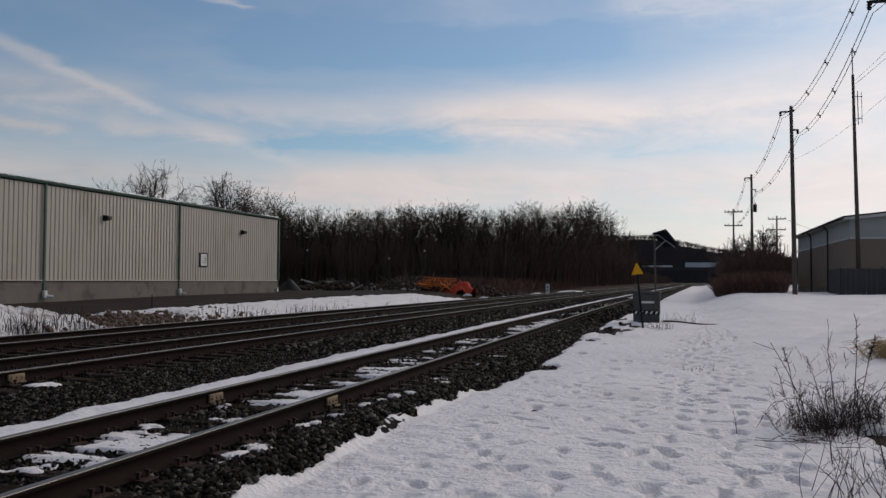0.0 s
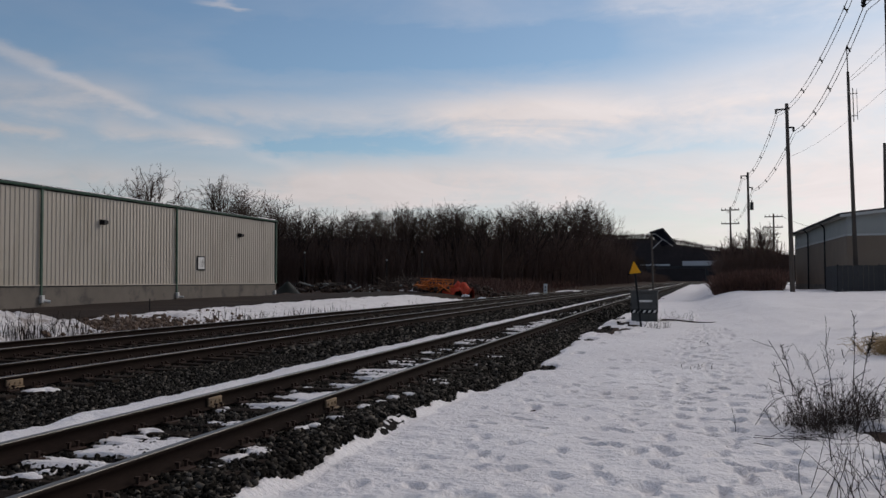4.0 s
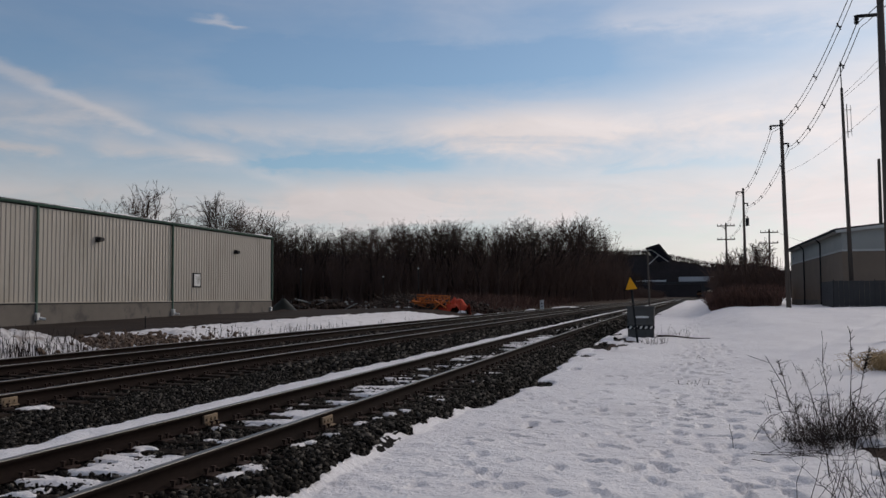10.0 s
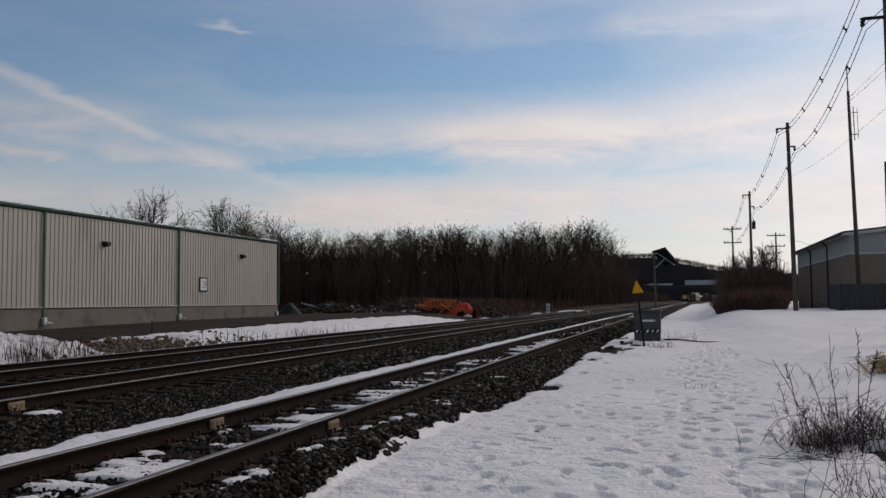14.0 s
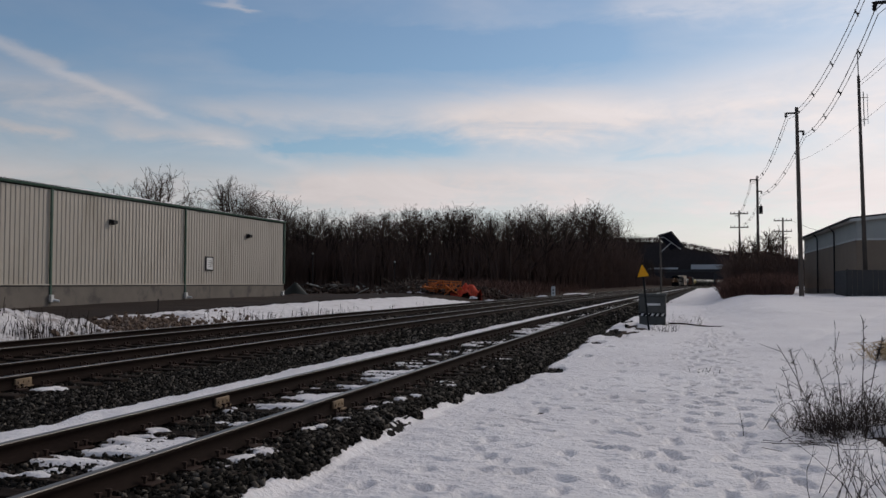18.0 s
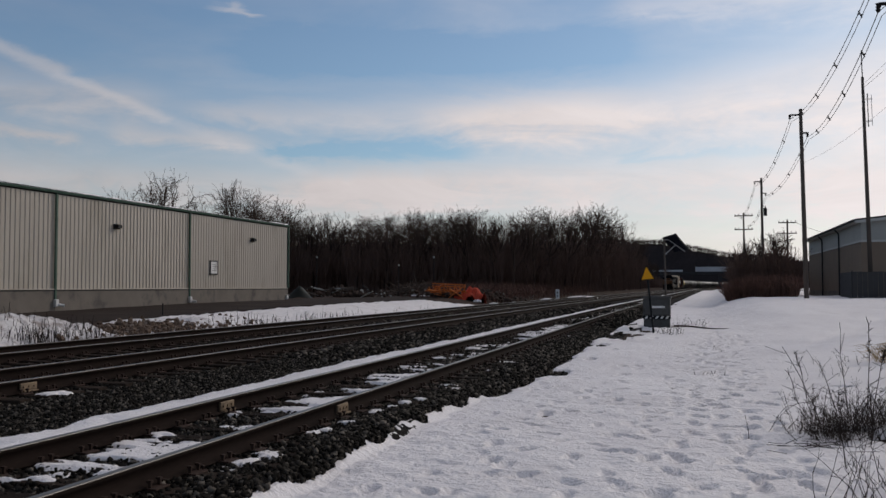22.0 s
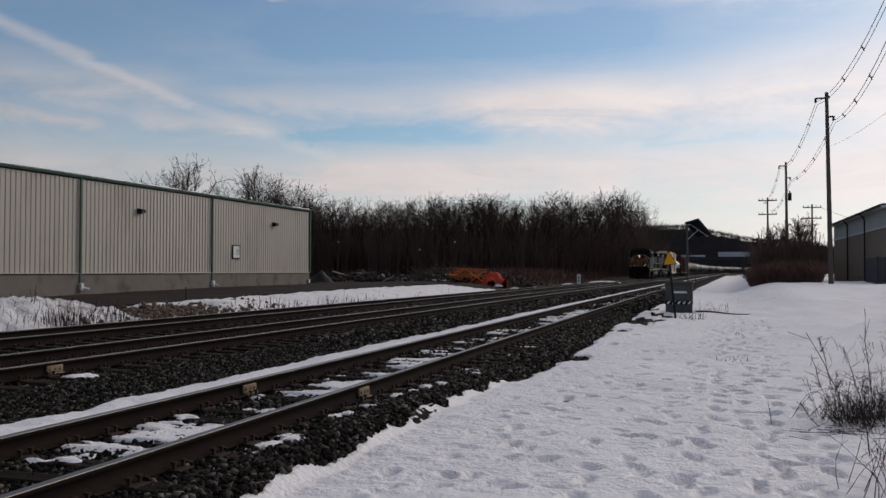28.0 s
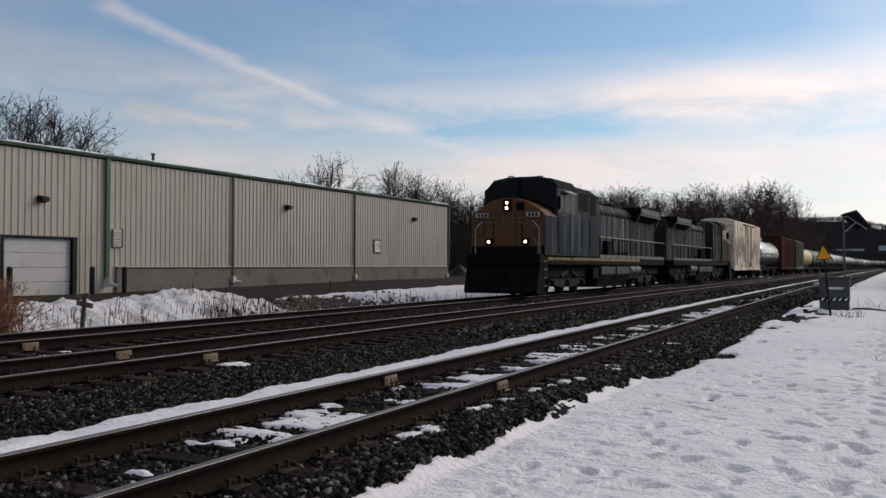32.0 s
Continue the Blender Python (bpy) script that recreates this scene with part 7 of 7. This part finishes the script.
    prism(bm, [(-1.62, 4.40), (-1.62, 4.47), (-1.29, 4.86), (-0.6, 4.97), (0.6, 4.97), (1.29, 4.86), (1.62, 4.47), (1.62, 4.40), (1.26, 4.81), (0.6, 4.92), (-0.6, 4.92), (-1.26, 4.81)], 1.92, 4.64)
    part("cab_roof", bm, "loco_dark", cab, "sooty roof")
    for s in (-1, 1):
        for y0, y1 in ((1.95, 2.55), (2.75, 3.35), (3.55, 4.05)):
            part("side_window", one_box(s * 1.60, s * 1.612, y0, y1, 3.45, 4.28, 0.004), "glass", cab)
        bm = bmesh.new()
        prism(bm, [(s * 1.58, 4.36), (s * 1.86, 4.24), (s * 1.88, 4.28), (s * 1.58, 4.44)], 2.6, 3.5)
        part("sunshade", bm, "rail_white", cab)
        part("mirror", one_box(s * 1.56, s * 1.72, 1.82, 1.88, 3.55, 4.1), "loco_dark", cab)
        for zc, h2 in ((2.35, 0.45), (3.1, 0.22)):
            part("cab_panel", one_box(s * 1.60, s * 1.612, 2.0, 2.85, zc - h2, zc + h2, 0.008), cab_side, cab)
        part("cab_door", one_box(s * 1.60, s * 1.618, 3.7, 4.4, 1.75, 3.3, 0.01), cab_side, cab)
        part("grab_iron", rods([((s * 1.66, 3.55, 1.8), (s * 1.66, 3.55, 3.5)), ((s * 1.66, 4.5, 1.8), (s * 1.66, 4.5, 3.5))], 0.018), "rail_white", cab)
        part("belt_stripe", one_box(s * 1.602, s * 1.608, 1.8, 4.58, 3.34, 3.39), "door_dust", cab)
    bm = bmesh.new()
    prism(bm, [(-1.60, 3.36), (-0.80, 3.87), (-0.28, 4.0), (0.28, 4.0), (0.80, 3.87), (1.60, 3.36), (1.60, 3.42), (0.80, 3.95), (0.28, 4.07), (-0.28, 4.07), (-0.80, 3.95), (-1.60, 3.42)], 1.60, 1.70)
    part("window_sill", bm, "loco_dark", cab, "dark windscreen sill")
    part("centre_pillar", one_box(-0.06, 0.06, 1.62, 1.72, 4.0, 4.86, 0.01), "loco_dark", cab)
    for s in (-1, 1):
        part("front_pillar", one_box(s * 1.50, s * 1.61, 1.68, 1.94, 3.40, 4.46, 0.01), cab_side, cab)
        part("drip_rail", rods([((s * 1.62, 1.9, 4.40), (s * 1.62, 4.6, 4.40))], 0.022), "pale_steel", cab)
        for y0 in (1.92, 2.62, 3.42, 4.12):
            part("window_post", one_box(s * 1.59, s * 1.615, y0, y0 + 0.07, 3.42, 4.32), "pale_steel", cab)
        part("battery_door", one_box(s * 1.60, s * 1.615, 1.85, 2.05, 1.75, 3.1, 0.008), "loco_dark", cab)
    for x, y in ((-0.6, 2.2), (0.55, 2.6), (0.0, 3.4)):
        part("roof_antenna", rods([((x - 0.12, y, 4.9), (x - 0.12, y, 5.04)), ((x + 0.12, y, 4.9), (x + 0.12, y, 5.04)), ((x - 0.12, y, 5.04), (x + 0.12, y, 5.04))], 0.022), "loco_dark", cab)
    # equipment cab behind, windows and grilles
    bm = bmesh.new()
    prism(bm, [(-1.50, 1.66), (1.50, 1.66), (1.50, 4.45), (1.0, 4.80), (-1.0, 4.80), (-1.50, 4.45)], 4.6, 8.1)
    aux = part("equipment_cab", bm, cab_side, o)
    bm = bmesh.new()
    prism(bm, [(-1.52, 4.40), (-1.52, 4.46), (-1.0, 4.82), (1.0, 4.82), (1.52, 4.46), (1.52, 4.40), (1.0, 4.77), (-1.0, 4.77)], 4.65, 8.12)
    part("equipment_roof", bm, "loco_dark", aux, "sooty roof")
    part("underframe_gear", one_box(-1.15, 1.15, 1.2, L - 1.2, 0.72, 1.27, 0.04), "loco_dark", o)
    for s in (-1, 1):
        for y0, y1, z0 in ((4.85, 5.45, 3.7), (5.65, 6.3, 3.7), (6.7, 7.5, 3.55)):
            part("grille", one_box(s * 1.505, s * 1.52, y0, y1, z0, 4.40, 0.01), "loco_dark", aux)
        part("side_door", one_box(s * 1.505, s * 1.53, 6.55, 7.55, 1.75, 3.4, 0.015), side, aux)
        for k in range(3):
            part("louvre", one_box(s * 1.50, s * 1.525, 4.8 + k * 0.55, 5.2 + k * 0.55, 2.1, 3.3, 0.01), side, aux)
    # engine hood with its doors
    bm = bmesh.new()
    prism(bm, [(-0.95, 1.62), (0.95, 1.62), (0.95, 4.05), (0.70, 4.35), (-0.70, 4.35), (-0.95, 4.05)], 8.1, L - 1.6)
    hood = part("engine_hood", bm, "loco_grey", o)
    for s in (-1, 1):
        for k in range(13):
            y = 8.35 + k * 0.62
            # every other door takes the paler, upright-streaked material
            part("hood_door", one_box(s * 0.95, s * 0.98, y, y + 0.54, 1.95, 3.75, 0.012), "door_dust" if k % 2 else side, hood)
        for k in range(11):
            y = 8.30 + k * 0.62
            part("louvre_strip", one_box(s * 0.98, s * 1.0, y + 0.50, y + 0.56, 2.0, 3.8 - 0.03 * (k % 3)), "pale_steel" if k % 3 else "rail_white", hood, "pale streaked louvre strip")
            part("door_gap", one_box(s * 0.978, s * 0.988, y + 0.57, y + 0.61, 1.95, 3.78), "loco_dark", hood)
        for k in range(14):
            part("kick_plate", one_box(s * 1.47, s * 1.49, 8.35 + k * 0.98, 9.22 + k * 0.98, 1.62, 1.78), "pale_steel", hood, "pale kick plate")
        for k in range(7):
            y = 8.5 + k * 1.15
            part("latch_bar", one_box(s * 0.98, s * 1.0, y, y + 0.9, 3.82, 3.92), "loco_dark", hood)
        for k in range(4):
            part("hood_pipe", rods([((s * 1.0, 12.4 + k * 0.9, 1.7), (s * 1.0, 12.4 + k * 0.9, 2.6)), ((s * 1.0, 12.4 + k * 0.9, 2.6), (s * 1.0, 12.9 + k * 0.9, 2.6))], 0.04), "loco_grey", hood)
        part("walkway_box", one_box(s * 1.0, s * 1.42, 8.25, 8.75, 1.63, 2.75, 0.03), "loco_dark", hood)
        part("lower_cabinet", one_box(s * 0.98, s * 1.25, 10.5, 11.5, 1.64, 2.5, 0.03), "loco_dark", hood)
    bm = bmesh.new()
    box(bm, -0.75, 0.75, 8.6, 10.6, 4.35, 4.62, 0.04)
    box(bm, -0.35, 0.35, 11.4, 12.4, 4.35, 4.66, 0.04)
    box(bm, -0.7, 0.7, 13.0, 15.4, 4.35, 4.55, 0.04)
    part("roof_gear", bm, "loco_dark", hood)
    # flared radiators
    bm = bmesh.new()
    prism(bm, [(-0.95, 3.75), (-1.48, 4.12), (-1.48, 4.50), (1.48, 4.50), (1.48, 4.12), (0.95, 3.75)], 16.2, 21.2)
    rad = part("radiator", bm, "loco_dark", o)
    for s in (-1, 1):
        part("radiator_grille", one_box(s * 1.485, s * 1.50, 16.4, 21.0, 4.17, 4.46, 0.01), "pale_steel", rad)
        for k in range(9):
            part("grille_bar", one_box(s * 1.50, s * 1.51, 16.5 + k * 0.54, 16.56 + k * 0.54, 4.17, 4.46), "loco_dark", rad)
        part("radiator_edge", one_box(s * 1.40, s * 1.50, 16.2, 21.2, 4.06, 4.12), "pale_steel", rad, "pale lower edge")
        part("radiator_strut", rods([((s * 0.96, 16.3, 2.9), (s * 1.42, 16.3, 4.1)), ((s * 0.96, 21.1, 2.9), (s * 1.42, 21.1, 4.1))], 0.035), "pale_steel", rad)
    part("rear_hood", one_box(-0.95, 0.95, 21.2, L - 1.15, 1.62, 4.0, 0.08), side, o)
    for s in (-1, 1):
        railing(o, s * 1.46, 8.3, L - 0.8, 1.62, 13)
        railing(o, s * 1.46, L - 0.8, L - 0.75, 1.62, 2)
    # tank, air reservoirs, trucks
    bm = bmesh.new()
    prism(bm, [(-1.38, 1.20), (-1.48, 0.80), (-1.20, 0.22), (1.20, 0.22), (1.48, 0.80), (1.38, 1.20)], 8.4, 13.8)
    ft = part("fuel_tank", bm, "loco_dark", o)
    for s in (-1, 1):
        for y0, y1 in ((8.5, 10.9), (11.2, 13.7)):
            # paler panels paint in the light on the tank's upper side
            part("tank_panel", one_box(s * 1.44, s * 1.52, y0, y1, 0.82, 1.20, 0.02), "tank_grey", ft, "grey panel painted as the lit upper tank side")
        part("battery_box", one_box(s * 1.20, s * 1.46, 7.3, 8.2, 0.62, 1.15, 0.03), "loco_dark", o)
        for k in range(5):
            part("brake_pipe", rods([((s * 1.30, 14.2 + k * 0.45, 0.55), (s * 1.30, 14.2 + k * 0.45, 1.25))], 0.04), "pale_steel", o)
    part("tank_strap", one_box(-1.495, 1.495, 11.0, 11.12, 0.6, 1.22), "loco_dark", ft)
    for s in (-1, 1):
        bm = bmesh.new()
        for k in range(2):
            tube(bm, (s * 1.25, 14.2 + k * 1.15, 1.05), (s * 1.25, 15.2 + k * 1.15, 1.05), 0.24, n=12)
        part("air_reservoir", bm, "pale_steel", o, "dusty pale air reservoir")
    truck(o, 4.6, 3, 2.0)
    truck(o, 18.6, 3, 2.0)
    coupler(o, 0.2, -1)
    coupler(o, L - 0.9, 1)
    return o


def boxcar(label, paint, L=17.4, top=5.55, sprayed=True):
    o = thing("boxcar", label, "boxcar")
    bm = bmesh.new()
    prism(bm, [(-1.55, 1.05), (1.55, 1.05), (1.55, top - 0.25), (0.9, top), (-0.9, top), (-1.55, top - 0.25)], 0.5, L - 0.5)
    body = part("body", bm, paint, o)
    for s in (-1, 1):
        for k in range(12):
            y = 0.75 + k * (L - 1.5) / 11.0
            if abs(y - L / 2) < 1.9:
                continue
            part("side_post", one_box(s * 1.55, s * 1.60, y - 0.06, y + 0.06, 1.1, top - 0.3, 0.01), paint, body)
        part("sliding_door", one_box(s * 1.56, s * 1.64, L / 2 - 1.75, L / 2 + 1.75, 1.15, top - 0.45, 0.015), paint, body)
        part("door_rail", one_box(s * 1.56, s * 1.68, L / 2 - 3.6, L / 2 + 3.6, top - 0.45, top - 0.36), "loco_dark", body)
        for a in (-1.2, -0.5, 0.5, 1.2):
            part("door_bar", rods([((s * 1.67, L / 2 + a, 1.2), (s * 1.67, L / 2 + a, top - 0.5))], 0.025), "loco_grey", body)
        part("sill", one_box(s * 1.45, s * 1.57, 0.4, L - 0.4, 0.85, 1.08, 0.01), paint, body)
        for y in (0.75, L - 0.75):
            part("ladder", rods([((s * 1.63, y - 0.22, z), (s * 1.63, y + 0.22, z)) for z in np.arange(1.0, 3.0, 0.4)], 0.02), "loco_dark", body)
    for k in range(9):
        part("end_rib", one_box(-1.5, 1.5, 0.42, 0.5, 1.2 + k * 0.46, 1.42 + k * 0.46, 0.03), paint, body)
    rng = random.Random(5)
    if sprayed:
        # sprayed shapes, no letters
        for a in range(20):
            y, z = 1.0 + a * 0.74 + rng.uniform(-0.2, 0.2), 1.15 + rng.uniform(0, 1.5)
            bm = bmesh.new()
            pts = []
            for k in range(9):
                pts.append((y + 0.45 * rng.uniform(0.35, 1) * math.cos(k * 0.698), z + 0.9 + 0.95 * rng.uniform(0.4, 1) * math.sin(k * 0.698)))
            prism(bm, pts, 1.602, 1.606, axis="x")
            part("sprayed_shape", bm, "spray", body, "faded sprayed shape")
    part("centre_sill", one_box(-0.4, 0.4, 0.2, L - 0.2, 0.7, 1.05), "loco_dark", o)
    truck(o, 2.3)
    truck(o, L - 2.3)
    coupler(o, 0.4, -1)
    coupler(o, L - 0.4, 1)
    return o


def tank_car(label, paint, L=16.0, r=1.5):
    o = thing("tank_car", label, "tank car")
    zc = 1.15 + r
    bm = bmesh.new()
    n = 32
    prof = [(0.35, 0.0), (0.42, 0.55), (0.62, 0.85), (0.95, 0.97), (1.2, 1.0), (L - 1.2, 1.0), (L - 0.95, 0.97), (L - 0.62, 0.85), (L - 0.42, 0.55), (L - 0.35, 0.0)]
    rings = []
    for y, k in prof[1:-1]:
        rings.append([bm.verts.new((r * k * math.cos(a), y, zc + r * k * math.sin(a))) for a in (i * 2 * math.pi / n for i in range(n))])
    for a, b in zip(rings[:-1], rings[1:]):
        for i in range(n):
            bm.faces.new((a[i], a[(i + 1) % n], b[(i + 1) % n], b[i]))
    bm.faces.new(rings[0])
    bm.faces.new(rings[-1])
    bmesh.ops.recalc_face_normals(bm, faces=bm.faces)
    tank = part("tank", bm, paint, o, smooth=True)
    for y in (3.2, L / 2 - 1.2, L / 2 + 1.2, L - 3.2):
        bm = bmesh.new()
        tube(bm, (0, y - 0.04, zc), (0, y + 0.04, zc), r + 0.012, n=32)
        part("band", bm, "loco_dark", tank)
    bm = bmesh.new()
    tube(bm, (0, L / 2, zc + r - 0.1), (0, L / 2, zc + r + 0.38), 0.42, n=16)
    part("valve_dome", bm, paint, tank)
    for s in (-1, 1):
        bm = bmesh.new()
        tube(bm, (s * 0.8, L / 2 - 1.1, zc + r + 0.75), (s * 0.8, L / 2 + 1.1, zc + r + 0.75), 0.025, n=6)
        for d in (-1.1, 1.1):
            tube(bm, (s * 0.8, L / 2 + d, zc + r - 0.3), (s * 0.8, L / 2 + d, zc + r + 0.75), 0.025, n=6)
        part("platform_rail", bm, "loco_dark", tank)
    for s in (-1, 1):
        part("ladder", rods([((s * (r + 0.12), L / 2 - 0.25, 0.9), (s * 0.85, L / 2 - 0.25, zc + r)), ((s * (r + 0.12), L / 2 + 0.25, 0.9), (s * 0.85, L / 2 + 0.25, zc + r))], 0.025), "loco_dark", tank)
        part("side_sill", one_box(s * 1.25 - 0.06, s * 1.25 + 0.06, 0.5, L - 0.5, 0.95, 1.13, 0.01), "loco_dark", o)
    part("centre_sill", one_box(-0.35, 0.35, 0.2, L - 0.2, 0.75, 1.15), "loco_dark", o)
    for y in (0.35, L - 0.6):
        bm = bmesh.new()
        box(bm, -1.4, 1.4, y, y + 0.25, 0.95, 1.12)
        for x in (-1.35, 1.35):
            tube(bm, (x, y + 0.12, 1.1), (x, y + 0.12, 2.0), 0.025, n=6)
        tube(bm, (-1.35, y + 0.12, 2.0), (1.35, y + 0.12, 2.0), 0.025, n=6)
        part("end_platform", bm, "loco_dark", o)
    truck(o, 2.0)
    truck(o, L - 2.0)
    coupler(o, 0.35, -1)
    coupler(o, L - 0.35, 1)
    return o


def build_train():
    """The vehicles with the distance of each leading end behind the first one's, and whether it runs backwards."""
    train = []
    train.append((locomotive("gold-nosed dark blue diesel locomotive with lit headlights", "loco_blue", "loco_blue"), 0.0, 23.0, False))
    second = locomotive("sooty grey diesel locomotive running long hood first", "loco_grey", "loco_grey")
    # its lamps are out
    for ch in second.children_recursive:
        if ch.name.split(".")[0] in ("headlight", "ditch_light"):
            ch.data.materials[0] = M["glass"]
            ch["label"] = "unlit lamp"
    train.append((second, 24.0, 23.0, True))
    train.append((boxcar("tall dirty white boxcar covered in sprayed shapes", "box_white"), 48.6, 17.4, False))
    white = tank_car("glossy white tank car with a dark band", "tank_white")
    black = tank_car("black tank car with end platforms", "tank_black")
    grey = tank_car("dusty grey tank car with end platforms", "tank_grey")
    silver = tank_car("polished silver tank car behind the boxcar", "silver")
    train.append((silver, 67.2, 16.0, False))
    brown = boxcar("oxide-brown steel boxcar with a sliding door", "box_brown", 16.4, 5.1, False)
    train.append((brown, 84.2, 16.4, False))
    pale = boxcar("short pale boxcar with a dark door", "tank_grey", 12.0, 5.1, False)
    train.append((pale, 101.6, 12.0, False))
    yellow = tank_car("straw-yellow tank car with end platforms", "tank_yellow")
    train.append((yellow, 114.8, 16.0, False))
    at = 131.8
    rng = random.Random(2)
    kinds = (white, grey, black, grey)
    tag = ("glossy white tank car with a dark band", "dusty grey tank car with end platforms", "black tank car with end platforms")
    first = {black: True, grey: True, white: True}
    for k in range(35):
        base = rng.choice((white, grey, grey, grey, black, black, black) if k > 3 else (grey, black, white))
        if first.get(base):
            first[base] = False
            c = base
        else:
            c = copy_thing(base, Matrix())
        c["group"] = "tank cars of the freight train"
        train.append((c, at, 16.0, False))
        at += 17.0
    return train


TRAIN = build_train()
SPEED, PASS_Y = 27.5, 32.5      # metres a second; where the leading end is at the last moment


def motions():
    x0, z0 = TRACKS[2][0], TRACKS[2][1]
    for car, behind, length, backwards in TRAIN:
        rows = []
        for k in range(33):
            t = float(k)
            y = PASS_Y + behind + SPEED * (32.0 - t)
            mid = y + length / 2
            h = -heading(mid)
            c = Vector((x0 + float(bend(mid)), mid, z0))
            turn = Matrix.Translation(c) @ pose(0, 0, 0, 0, 0, h + (180 if backwards else 0))
            rows.append((t, turn @ Matrix.Translation((0, -length / 2, 0))))
        walk(car, rows)


scatter_stones()
motions()
